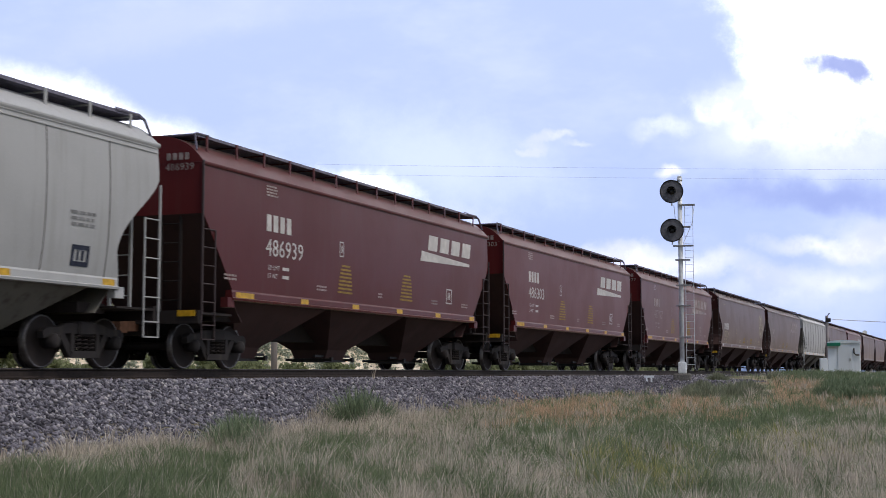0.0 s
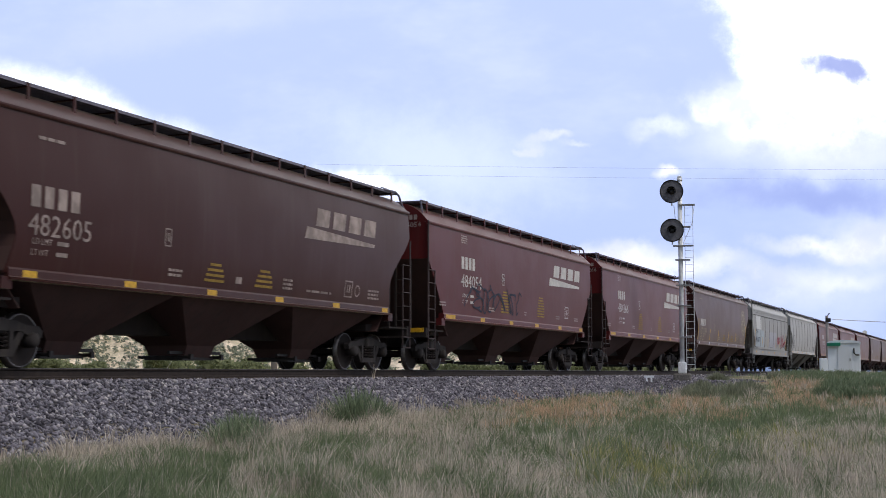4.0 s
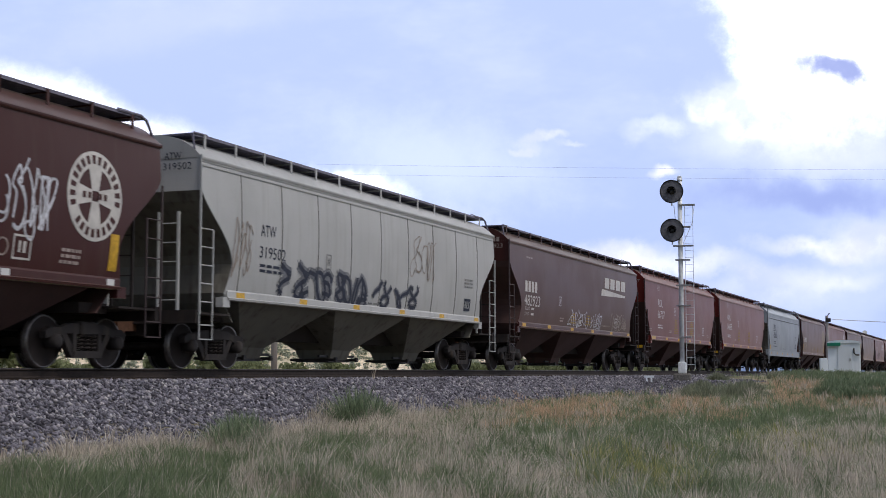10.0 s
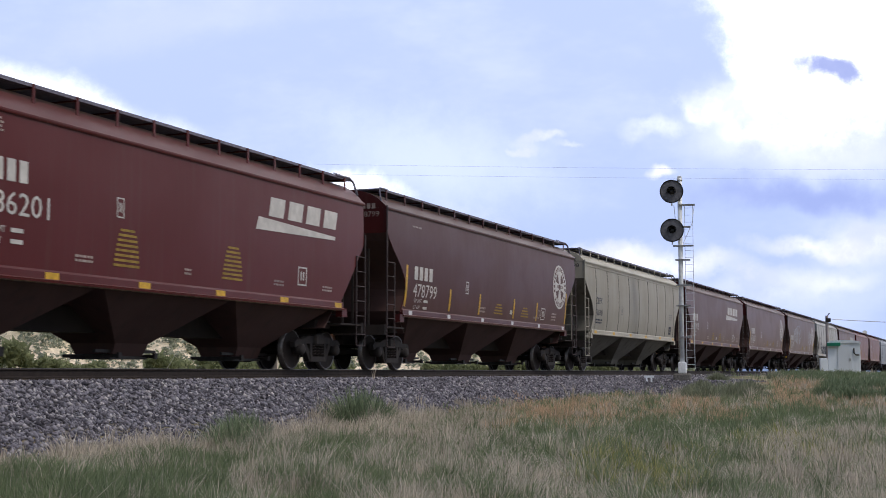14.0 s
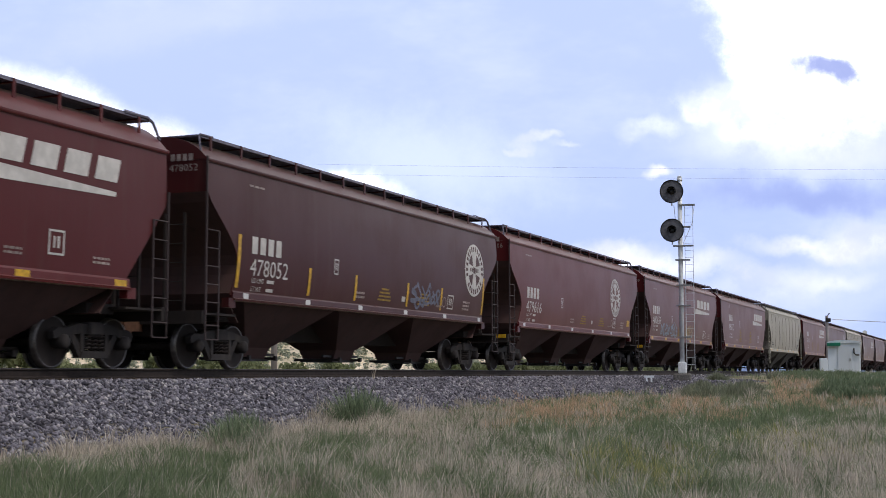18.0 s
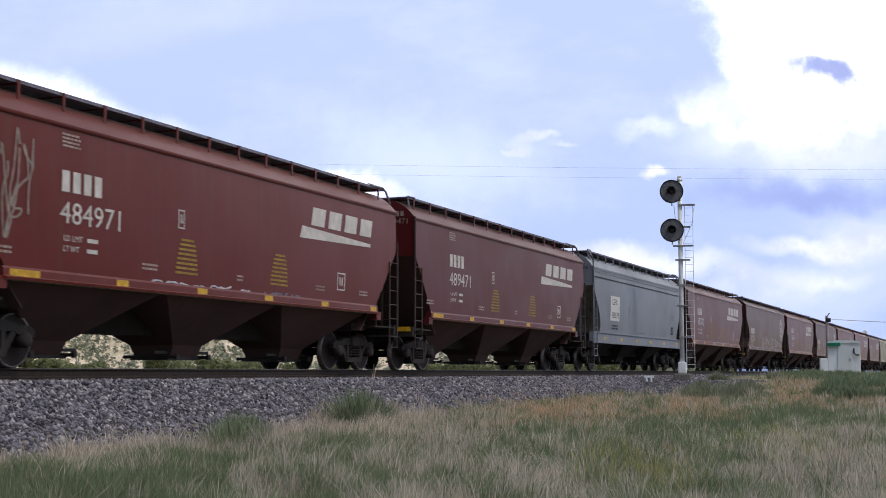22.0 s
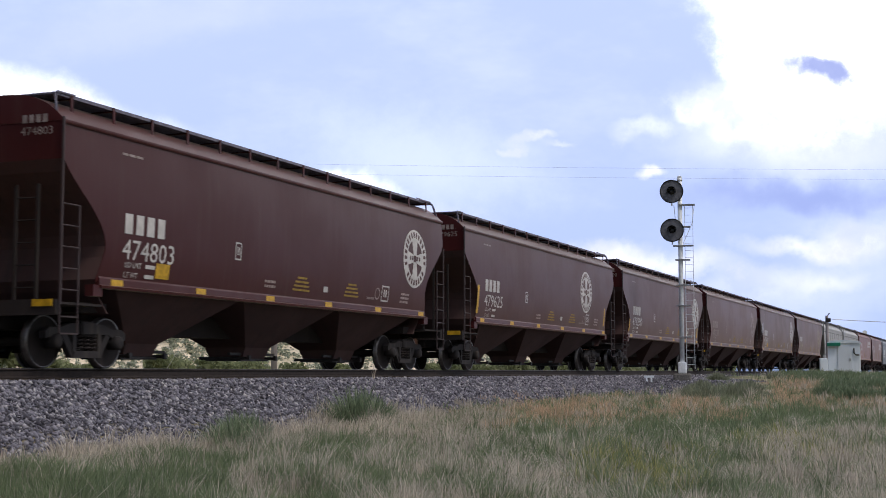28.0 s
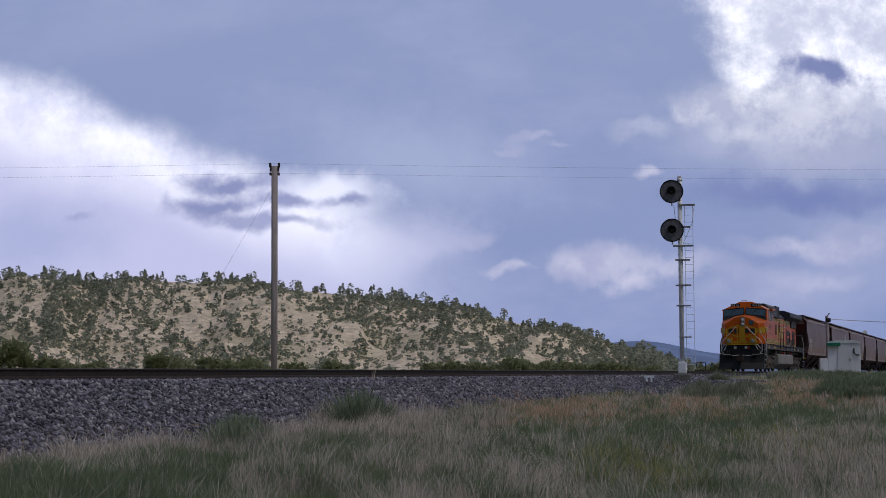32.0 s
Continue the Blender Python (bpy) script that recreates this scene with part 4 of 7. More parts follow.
INK = {"white": WHITE_INK, "dim": DIM_INK, "gold": GOLD_INK, "black": BLACK_INK}
SPRAY = {"white": plain("white_spray", (0.6, 0.6, 0.66), 0.7), "black": plain("black_spray", (0.03, 0.035, 0.06), 0.7), "red": plain("red_spray", (0.4, 0.03, 0.06), 0.7),
         "blue": plain("dull_blue_spray", (0.17, 0.18, 0.24), 0.7), "dim": plain("dull_spray", (0.3, 0.25, 0.22), 0.7), "sky": plain("light_blue_spray", (0.30, 0.36, 0.44), 0.7), "smoke": plain("smoke_grey_spray", (0.17, 0.175, 0.2), 0.7), "tan": plain("tan_spray", (0.38, 0.28, 0.18), 0.7)}
WASH = {"sky": plain("faint_blue_wash", (0.41, 0.46, 0.51), 0.6, 0, 0.08, 2.0), "blue": plain("faint_violet_wash", (0.42, 0.42, 0.48), 0.6, 0, 0.08, 2.0)}
PATCH = plain("fresh_pale_patch", (0.62, 0.62, 0.63), 0.6, 0, 0.05)
COLOURS = {"red": (RED, "red-brown"), "bright": (RED_BRIGHT, "oxide-red"), "brown": (BROWN, "brown"), "dark": (BROWN_DARK, "faded brown"), "grey": (GREY, "pale grey"), "tan": (TAN, "dusty tan-grey"), "blue": (BLUE_GREY, "blue-grey"), "slate": (SLATE, "slate-grey")}
SPEED, SLOWING = 6.349, 0.004705


def train_place(a, t):
    """How far along the track the point a of the train has come at t seconds."""
    return 4.06 * (a + SPEED * t - SLOWING * t * t) - 5.71


def hopper_car(spec):
    k, a, kind, colour, mark, number, ink, extras = spec
    sh, m = SHAPES[kind], MESH[kind]
    paint, colour_word = COLOURS[colour]
    style = {"flat": "flat-sided", "round": "round-sided", "deep": "deep-silled"}[kind]
    tail = {"wedge": "with slanted white block mark", "disc": "with round cross mark", "plain": "with dark numbers", "none": "with faint numbers", "letters": "with white letters"}[mark]
    seams = 9 if (kind == "round" and mark == "plain") else 8 if kind == "deep" and colour == "grey" else 0
    if any(e[0] == "spray" for e in extras):
        tail += " and graffiti"
    elif any(e[0] == "stripes" for e in extras):
        tail += " and yellow stripes"
    car = root("covered_hopper_car", pose(train_place(a, 0.0) + sh.half, TRACK, 0), f"{colour_word} {style} hopper car {tail}", "freight car", "cars of the grain train")
    car["start"] = a
    if kind == "deep" and colour == "grey":
        paint = GREY_DULL
    light = colour in ("grey", "tan", "blue", "slate")
    place("side_sheet", m["near"], car, paint)
    place("side_sheet", m["far"], car, paint)
    place("roof", m["roof"], car, paint)
    place("hatch_cover", m["hatch"], car, paint)
    for e in (-1, 1):
        place("end_panel", m["end", e], car, paint)
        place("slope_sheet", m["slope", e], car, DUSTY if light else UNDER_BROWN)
        place("end_platform", m["platform", e], car, UNDER)
        if not light and e < 0 and k % 3 != 1:
            place("step_edge", m["tread", e], car, YELLOW, "yellow step edge")
        place("end_ladder", m["frame", e], car, paint if light else UNDER)
        for y in (0.6, 1.05):
            place("end_post", m["stile", e], car, paint if light else UNDER, at=(0, y, 0))
        place("coupler", m["coupler", e], car, RUST)
        place("end_walkway", m["walk", e], car, GRATE)
        if kind == "deep":
            place("corner_rail", m["rail", e], car, paint)
        for s in (-1, 1):
            place("ladder", m["ladder", e, s], car, paint if light else STEP)
    for s in (-1, 1):
        place("top_chord", m["chord", s], car, paint)
        place("side_sill", m["sill", s], car, paint)
        place("running_board", m["board", s], car, GRATE)
        for i in range(14):
            x = -sh.half + 0.6 + (sh.long - 1.2) * i / 13
            place("post", m["post"], car, paint, at=pose(x, s * 1.325, 0, 0, 0, 0 if s < 0 else 180))
    place("centre_sill", m["centre"], car, UNDER)
    for i in (-1, 0, 1):
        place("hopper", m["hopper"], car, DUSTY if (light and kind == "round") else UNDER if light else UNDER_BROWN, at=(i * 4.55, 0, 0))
        place("discharge_gate", m["gate"], car, IRON, at=(i * 4.55, 0, 0))
    add_truck(car, -sh.half + 1.5)
    add_truck(car, sh.half - 1.5)
    for i in range(seams):
        place("seam", m["seam"], car, SEAM, at=(-sh.half + 1.6 + (sh.long - 3.2) * i / (seams - 1), 0, 0))
    if kind == "deep" or light:
        place("pressed_bead", m["beads"], car, paint)
    if kind == "deep":
        place("belt_seam", m["belt"], car, SEAM if colour == "grey" else IRON, "dark line below the roof")

    left = -sh.half
    skin = sh.skin

    def stick(name, me, x, z, material, label="", lift=0.008):
        ob = place(name, moved(me, left + x, z, skin, lift), car, material, label)
        if name in ("weight_label", "reporting_mark", "graffiti", "stencil", "ring_writing", "weight_data", "data_ring", "hazard_note", "builder_mark", "builder_line"):
            tagged(ob, kind="stuff")
        return ob

    letters, _, digits = number.partition(" ")
    pen = INK[ink]
    low = kind == "round"
    tx, tz, size = (1.82, 2.4, 0.36) if low else (2.6, 2.94, 0.37)
    if low and mark == "wedge":
        tx, tz = 1.6, 2.6
    if mark == "plain":
        tx, tz, size = (1.6, 2.6, 0.25) if low else (1.4, 2.42, 0.36)
    if number.startswith("ATW"):
        tx, tz = 2.4, 2.8
    if any(e[0] == "lines" for e in extras):
        tx, tz = 2.7, 2.93
    if any(e[0] == "panel" for e in extras):
        tx, tz, size = 2.85, 2.66, 0.24
    if letters == "*":
        stick("reporting_mark", word_blocks(4, 1.38 if low else 1.2, 0.36), tx, tz, WHITE_INK if ink == "gold" else pen, "owner's mark as plain blocks")
    elif letters:
        stick("reporting_mark", lettering(letters, size, 0.88 * size * len(letters)), tx, tz, pen, f"letters {letters}")
    if digits:
        stick("car_number", lettering(digits, size, 0.77 * size * len(digits)), tx - 0.03, tz - (0.46 if low else 0.53), pen, f"number {digits}")
        end_no = moved(lettering(digits, 0.14, 0.66), -0.33, 3.92, None, 0, 0.0)
        place("end_number", end_no, car, DIM_INK if not light else pen, at=pose(-sh.half + 0.02, -1.06, 0, 0, 0, -90))
        end_no = word_blocks(4, 0.56, 0.14) if letters == "*" else lettering(letters, 0.14, 0.13 * len(letters))
        end_no = moved(end_no, -0.3, 4.13, None, 0, 0.0)
        tagged(place("end_mark", end_no, car, DIM_INK if not light else pen, at=pose(-sh.half + 0.02, -1.06, 0, 0, 0, -90)), kind="stuff")
    thin = DIM_INK if not light else BLACK_INK
    if letters == "*":
        drop = 0.6 if low else 0.82
        for j, words in enumerate(("LD LMT", "LT WT")):
            stick("weight_label", lettering(words, 0.1, 0.085 * len(words)), tx + 0.1, tz - drop - 0.18 * j, pen, f"words {words}")
            stick("weight_data", sheet(bar(0, 0.015, 0.3, 0.085)), tx + 0.74, tz - drop - 0.18 * j, pen)
    else:
        stick("weight_data", small_writing(2, 1.0, 0.22, k), tx, tz - (0.76 if low else 0.98), pen if not light else BLACK_INK)
    if mark == "wedge":
        chalk = WHITE_INK if ink != "dim" else DIM_INK
        for j in range(4):
            stick("slanted_block", slant_block(), 11.65 + 0.86 * j, 2.92, chalk)
        stick("tapered_stroke", tapered_stroke(), 11.1, 2.92, chalk)
    if mark == "disc":
        at = [e[1] for e in extras if e[0] == "disc_at"]
        stick("round_mark", disc_mark(), at[0] if at else sh.long - 2.1, 2.95, pen, "round mark with a cross")
        stick("ring_writing", disc_writing(), at[0] if at else sh.long - 2.1, 2.95, paint, lift=0.013)
    faint = DIM_INK if pen is WHITE_INK else pen
    if mark in ("wedge", "letters") and not low:
        stick("builder_mark", small_writing(4, 0.5, 0.26, 7), 2.6, 3.70, faint)
        stick("lot_plate", square_mark(0.22, 0.36, 0.025), 6.15, 2.66, pen)
        for x in (6.1, 9.8):
            stick("hazard_note", hazard_lines(8, 0.8, 0.72), x, 1.80, OCHRE)
        stick("test_panel", square_mark(0.42, 0.42), sh.long - 3.5, 1.86, pen)
        for x, w in ((0.9, 0.5), (5.0, 0.5), (8.4, 0.25), (sh.long - 4.6, 0.45), (sh.long - 2.3, 0.5)):
            stick("stencil", small_writing(2, w, 0.15, int(x * 9)), x, 1.8, faint)
    elif mark in ("wedge", "letters"):
        stick("builder_line", small_writing(1, 0.75, 0.1, 5), 1.75, 3.72, faint)
        stick("lot_plate", square_mark(0.22, 0.34, 0.025), 5.5, 2.28, pen)
        for x in (7.0, 9.0):
            stick("hazard_note", hazard_lines(4, 0.75, 0.42), x, 1.72, OCHRE)
        stick("test_panel", square_mark(0.42, 0.4), sh.long - 3.9, 1.72, pen)
        stick("data_ring", sheet(arc_band(0.11, 0.145, 0, 360, 14)), sh.long - 3.2, 1.9, pen)
        stick("stencil", sheet(bar(0, 0, 0.24, 0.14)), 8.2, 1.74, pen)
        for x, w, rows in ((5.7, 0.5, 2), (10.2, 0.45, 3), (11.3, 1.3, 1), (sh.long - 2.6, 0.7, 3)):
            stick("stencil", small_writing(rows, w, 0.09 * rows, int(x * 9)), x, 1.74, faint)
    elif mark == "disc" or low and not light:
        stick("lot_plate", square_mark(0.24, 0.36, 0.03), 5.7, 2.22, pen)
        stick("builder_line", small_writing(1, 0.7, 0.08, 5), 1.7, 3.80, faint)
        stick("test_panel", square_mark(0.45, 0.4), sh.long - 4.15, 1.72, pen)
        stick("data_ring", sheet(arc_band(0.12, 0.15, 0, 360, 14)), sh.long - 4.4, 1.9, faint)
        for x in (8.3, 10.9):
            stick("hazard_note", hazard_lines(4, 0.8, 0.36), x, 1.74, OCHRE)
        stick("stencil", sheet(bar(0, 0, 0.22, 0.13)), 9.8, 1.78, pen)
        for x, w, rows in ((7.0, 0.5, 2), (12.2, 0.45, 1), (sh.long - 2.95, 0.55, 3)):
            stick("stencil", small_writing(rows, w, 0.1 * rows, int(x * 9)), x, 1.74, faint)
    else:
        stick("lot_plate", square_mark(0.26, 0.36, 0.025), 5.5, 2.3, GREY_INK)
        stick("test_panel", square_mark(0.5, 0.36, 0.08), sh.long - 2.6, 1.72, BLACK_INK)
        stick("stencil", small_writing(3, 0.7, 0.3, k), sh.long - 2.7, 2.4, GREY_INK)
        stick("stencil", small_writing(1, 1.2, 0.07, k), 7.6, 1.62, GREY_INK)
    # reflectors along the sill
    zs = 1.22 if kind == "deep" else 1.44
    pale = low and mark == "disc" and k < 30
    off = skin(SILL) + (0.055 if kind == "deep" else 0.045)
    for i in range(6):
        x = 1.72 + (sh.long - 3.2) * i / 5
        w = 0.75 if (i == 0 and kind == "flat") else 0.36 if (light or not pale) else 0.22
        me = sheet(bar(-w / 2, 0, w / 2, 0.12))
        place("reflector", moved(me, left + x, zs, None, 0, -off), car, PATCH if pale else YELLOW)
    for e in extras:
        if e[0] == "stripes":
            spots = (1.15, 4.2, 6.7, 10.3, 12.1, 15.2) if kind == "deep" else (1.25, 4.45, 6.9, 10.1, 12.5, sh.long - 1.35)
            for i, x in enumerate(spots):
                tall = 1.1 if i in (0, 5) else 0.62
                stick("yellow_stripe", sheet(bar(0, 0, 0.12, tall, 0.0, 5)), x, 1.66, YELLOW)
        elif e[0] == "mark":
            stick("yellow_mark", sheet(bar(0, 0, e[3], e[4], 0, 3)), e[1], e[2], YELLOW)
        elif e[0] == "patch":
            stick("painted_patch", sheet(bar(0, 0, e[3], e[4], 0, 4)), e[1], e[2], PATCH, lift=0.004)
        elif e[0] == "panel":
            stick("number_panel", sheet(bar(0, 0, 1.45, 1.0, 0, 6)), 2.62, 2.02, PATCH, "white number panel", 0.004)
        elif e[0] == "spray":
            stick("graffiti", scribble(e[6], e[3], e[4], e[7] if len(e) > 7 else 0.06, e[8] if len(e) > 8 else 4), e[1], e[2], SPRAY[e[5]], f"{e[5]} sprayed graffiti", 0.009 if e[5] in ("white", "smoke") else 0.013)
        elif e[0] == "lines":
            for z in (2.84, 2.36, 1.75):
                stick("painted_line", sheet(bar(0, 0, 1.75, 0.04)), 2.65, z, BLACK_INK)
        elif e[0] == "wash":
            stick("paint_wash", sheet(bar(0, 0, e[3], e[4], 0, 6)), e[1], e[2], WASH[e[5]], "faded wash of sprayed paint", 0.003)
    return car


# one car after another: number in the train, place, body, colour, mark, number (* stands for a mark of blocks), ink, extras
TRAIN = []


def couple(*spec):
    TRAIN.append(hopper_car(spec))


couple(-12, 61.2, "round", "brown", "disc", "* 474120", "white", ())
couple(-11, 56.7, "flat", "red", "wedge", "* 486310", "white", ())
couple(-10, 52.2, "round", "brown", "disc", "* 476512", "dim", ())
couple(-9, 47.7, "round", "brown", "disc", "* 475077", "dim", ())
couple(-8, 43.3, "round", "dark", "disc", "* 473410", "dim", ())
couple(-7, 38.8, "flat", "red", "wedge", "* 486119", "white", ())
couple(-6, 34.3, "round", "dark", "disc", "* 478114", "dim", ())
couple(-5, 29.7, "round", "grey", "plain", "AOK 65811", "black", ())
couple(-4, 25.1, "round", "dark", "wedge", "* 482107", "dim", ())
couple(-3, 20.58, "round", "dark", "disc", "* 472311", "gold", ())
couple(-2, 16.051, "flat", "red", "wedge", "* 487177", "dim", ())
couple(-1, 11.534, "flat", "red", "wedge", "* 486303", "white", ())
couple(0, 7.124, "flat", "red", "wedge", "* 486939", "white", ())
couple(1, 2.53, "round", "grey", "plain", "AOK 65808", "black", ())
couple(2, -1.866, "deep", "grey", "plain", "SMW 842407", "black", (("stripes",), ("patch", 1.6, 2.75, 2.2, 0.9), ("wash", 1.6, 1.62, 3.4, 1.1, "sky"), ("wash", 7.2, 1.6, 3.4, 1.1, "blue"), ("spray", 10.95, 1.85, 1.2, 0.7, "white", 3, 0.15, 4), ("spray", 10.95, 1.85, 1.2, 0.7, "red", 3, 0.08, 4), ("spray", 12.65, 1.65, 1.35, 1.05, "red", 8, 0.05, 4), ("spray", 14.1, 1.85, 0.95, 0.45, "red", 9, 0.045, 3)))
couple(3, -6.451, "round", "dark", "disc", "* 474203", "gold", (("stripes",),))
couple(4, -10.874, "flat", "red", "wedge", "* 484266", "white", ())
couple(5, -15.33, "flat", "red", "wedge", "* 484054", "white", (("spray", 3.0, 1.75, 5.0, 0.8, "black", 4, 0.07, 6),))
couple(6, -19.87, "round", "dark", "wedge", "* 482605", "dim", ())
couple(7, -24.373, "round", "dark", "disc", "* 472567", "gold", ())
couple(8, -29.037, "round", "red", "disc", "* 478418", "white", ())
couple(9, -33.572, "round", "brown", "disc", "* 473894", "gold", (("mark", 1.2, 1.7, 0.18, 0.55), ("mark", 15.6, 1.7, 0.2, 0.5)))
couple(10, -37.942, "deep", "blue", "plain", "SMW 850610", "black", (("lines",), ("mark", 1.25, 1.55, 0.45, 0.3)))
couple(11, -42.372, "flat", "bright", "letters", "AOK 66608", "white", ())
couple(12, -46.79, "flat", "bright", "letters", "AOK 66707", "white", ())
couple(13, -51.348, "round", "dark", "wedge", "* 482923", "white", (("spray", 6.9, 1.6, 2.4, 0.62, "white", 21, 0.05, 4), ("spray", 9.7, 1.52, 1.5, 0.7, "white", 22, 0.05, 3), ("spray", 12.7, 1.6, 2.6, 0.75, "dim", 23, 0.06, 4)))
couple(14, -55.916, "round", "grey", "plain", "ATW 319502", "black", (("spray", 3.5, 1.56, 4.5, 0.76, "smoke", 31, 0.34, 5), ("spray", 3.5, 1.56, 4.5, 0.76, "black", 31, 0.13, 5), ("spray", 8.2, 1.58, 2.9, 0.7, "smoke", 32, 0.24, 3), ("spray", 8.2, 1.58, 2.9, 0.7, "black", 32, 0.12, 3), ("spray", 10.6, 2.5, 1.6, 1.1, "dim", 33, 0.04, 3), ("spray", 1.3, 1.9, 0.7, 1.2, "dim", 34, 0.04, 3)))
couple(15, -60.474, "round", "dark", "disc", "* 472796", "white", (("spray", 3.5, 2.1, 4.0, 1.5, "white", 41, 0.07, 6), ("spray", 12.3, 2.1, 1.7, 1.3, "white", 42, 0.06, 5), ("mark", 1.25, 1.7, 0.2, 0.75), ("mark", 15.6, 1.7, 0.25, 0.65)))
couple(16, -65.036, "round", "brown", "disc", "* 478835", "white", (("mark", 1.2, 1.75, 0.16, 0.8), ("mark", 15.5, 1.75, 0.16, 0.6)))
couple(17, -69.561, "round", "brown", "wedge", "* 482418", "white", ())
couple(18, -74.121, "round", "tan", "plain", "CEFX 70698", "black", ())
couple(19, -78.658, "round", "brown", "disc", "* 478799", "white", (("stripes",),))
couple(20, -83.05, "flat", "red", "wedge", "* 486201", "white", ())
couple(21, -87.6, "round", "tan", "plain", "", "black", ())
couple(22, -91.985, "flat", "red", "wedge", "* 486172", "white", ())
couple(23, -96.539, "round", "red", "wedge", "* 480659", "white", (("spray", 3.4, 1.62, 3.4, 0.7, "sky", 51, 0.08, 5), ("spray", 8.6, 1.6, 1.8, 0.7, "tan", 52, 0.1, 4)))
couple(24, -101.085, "round", "red", "disc", "* 479616", "white", (("disc_at", 13.3), ("mark", 15.3, 1.85, 0.4, 0.25),))
couple(25, -105.599, "round", "brown", "disc", "* 478052", "white", (("stripes",), ("spray", 10.5, 1.7, 1.9, 0.65, "blue", 55, 0.1, 4)))
couple(26, -110.0, "flat", "red", "wedge", "* 486656", "white", ())
couple(27, -114.511, "round", "dark", "disc", "* 472017", "white", (("spray", 6.4, 1.6, 3.1, 0.62, "white", 61, 0.05, 5), ("spray", 10.3, 1.52, 2.6, 0.78, "white", 62, 0.045, 5), ("spray", 13.1, 1.7, 2.2, 0.4, "white", 63, 0.05, 5), ("mark", 15.6, 1.68, 0.35, 0.25)))
couple(28, -118.898, "flat", "red", "wedge", "* 487772", "white", ())
couple(29, -123.263, "deep", "slate", "plain", "CEFX 350578", "black", (("panel",),))
couple(30, -127.639, "flat", "red", "wedge", "* 489471", "white", ())
couple(31, -131.998, "flat", "bright", "wedge", "* 484971", "white", (("spray", 0.9, 2.0, 1.0, 1.9, "dim", 71, 0.05, 3), ("spray", 5.5, 1.43, 3.6, 0.22, "white", 72, 0.04, 7), ("spray", 9.6, 1.43, 1.6, 0.22, "blue", 73, 0.05, 4)))
couple(32, -136.392, "deep", "grey", "plain", "SMW 843171", "black", (("stripes",),))
couple(33, -140.742, "deep", "grey", "plain", "SMW 840924", "black", (("patch", 1.5, 2.4, 2.4, 0.45), ("patch", 9.2, 2.15, 0.8, 0.9)))
couple(34, -145.307, "round", "brown", "disc", "* 475418", "gold", (("disc_at", 14.3),))
couple(35, -149.833, "round", "brown", "disc", "* 478468", "white", (("spray", 0.5, 2.45, 0.9, 0.85, "white", 81, 0.035, 3), ("mark", 3.1, 1.66, 0.5, 0.25), ("mark", 15.3, 1.9, 0.35, 0.25)))
couple(36, -154.35, "round", "brown", "disc", "* 476230", "dim", ())
couple(37, -158.833, "round", "brown", "disc", "* 478290", "white", (("mark", 1.2, 1.7, 0.16, 0.5), ("mark", 15.5, 1.7, 0.2, 0.5)))
couple(38, -163.409, "round", "brown", "disc", "* 479625", "white", (("disc_at", 13.0), ("mark", 1.15, 1.7, 0.16, 0.85), ("mark", 15.6, 1.75, 0.16, 0.7)))
couple(39, -168.045, "round", "brown", "disc", "* 474803", "white", (("mark", 2.9, 1.66, 0.45, 0.28),))


# ---- grass and weeds ----
def toe_line(x):
    """Where the ballast meets the grass, across the track."""
    return TRACK - (1.95 + (-0.25 - lie(x, np.full_like(x, TRACK - 3.2))) / 0.52)


def blades(x, y, z, height, width, lean, rng):
    """Bent grass blades of five points each."""
    n = len(x)
    a = rng.rand(n) * 6.283
    dx, dy = np.cos(a) * width, np.sin(a) * width
    b = rng.rand(n) * 6.283
    bend = height * (0.15 + 0.5 * rng.rand(n) ** 2)
    lx, ly = np.cos(b) * bend + lean * height, np.sin(b) * bend
    v = np.zeros((n, 5, 3))
    v[:, 0] = np.stack([x - dx, y - dy, z], 1)
    v[:, 1] = np.stack([x + dx, y + dy, z], 1)
    v[:, 2] = np.stack([x + dx * 0.8 + lx * 0.3, y + dy * 0.8 + ly * 0.3, z + height * 0.55], 1)
    v[:, 3] = np.stack([x - dx * 0.8 + lx * 0.3, y - dy * 0.8 + ly * 0.3, z + height * 0.55], 1)
    v[:, 4] = np.stack([x + lx, y + ly, z + height], 1)
    i = 5 * np.arange(n)[:, None]
    return v.reshape(-1, 3), i + np.array([0, 1, 2, 3]), i + np.array([3, 2, 4])


def leaf_mat(name, dark, light, thin=0.45):
    """Leaves that let some light through."""
    n = Net(name)
    r = n.island()
    c = n.mix(r, dark, light)
    c = n.mix(n.ramp(n.noise(n.place(), 0.7, 3.0), 0.35, 0.7, 0.0, 0.4), c, tint(dark, 0.85))
    n.finish(c, 0.85)
    t = n.node("ShaderNodeBsdfTranslucent", Color=c)
    m = n.node("ShaderNodeMixShader", Fac=thin)
    n.nt.links.new(n.bsdf.outputs[0], m.inputs[1])
    n.nt.links.new(t.outputs[0], m.inputs[2])
    n.nt.links.new(m.outputs[0], n.nt.nodes["Material Output"].inputs["Surface"])
    return n.mat


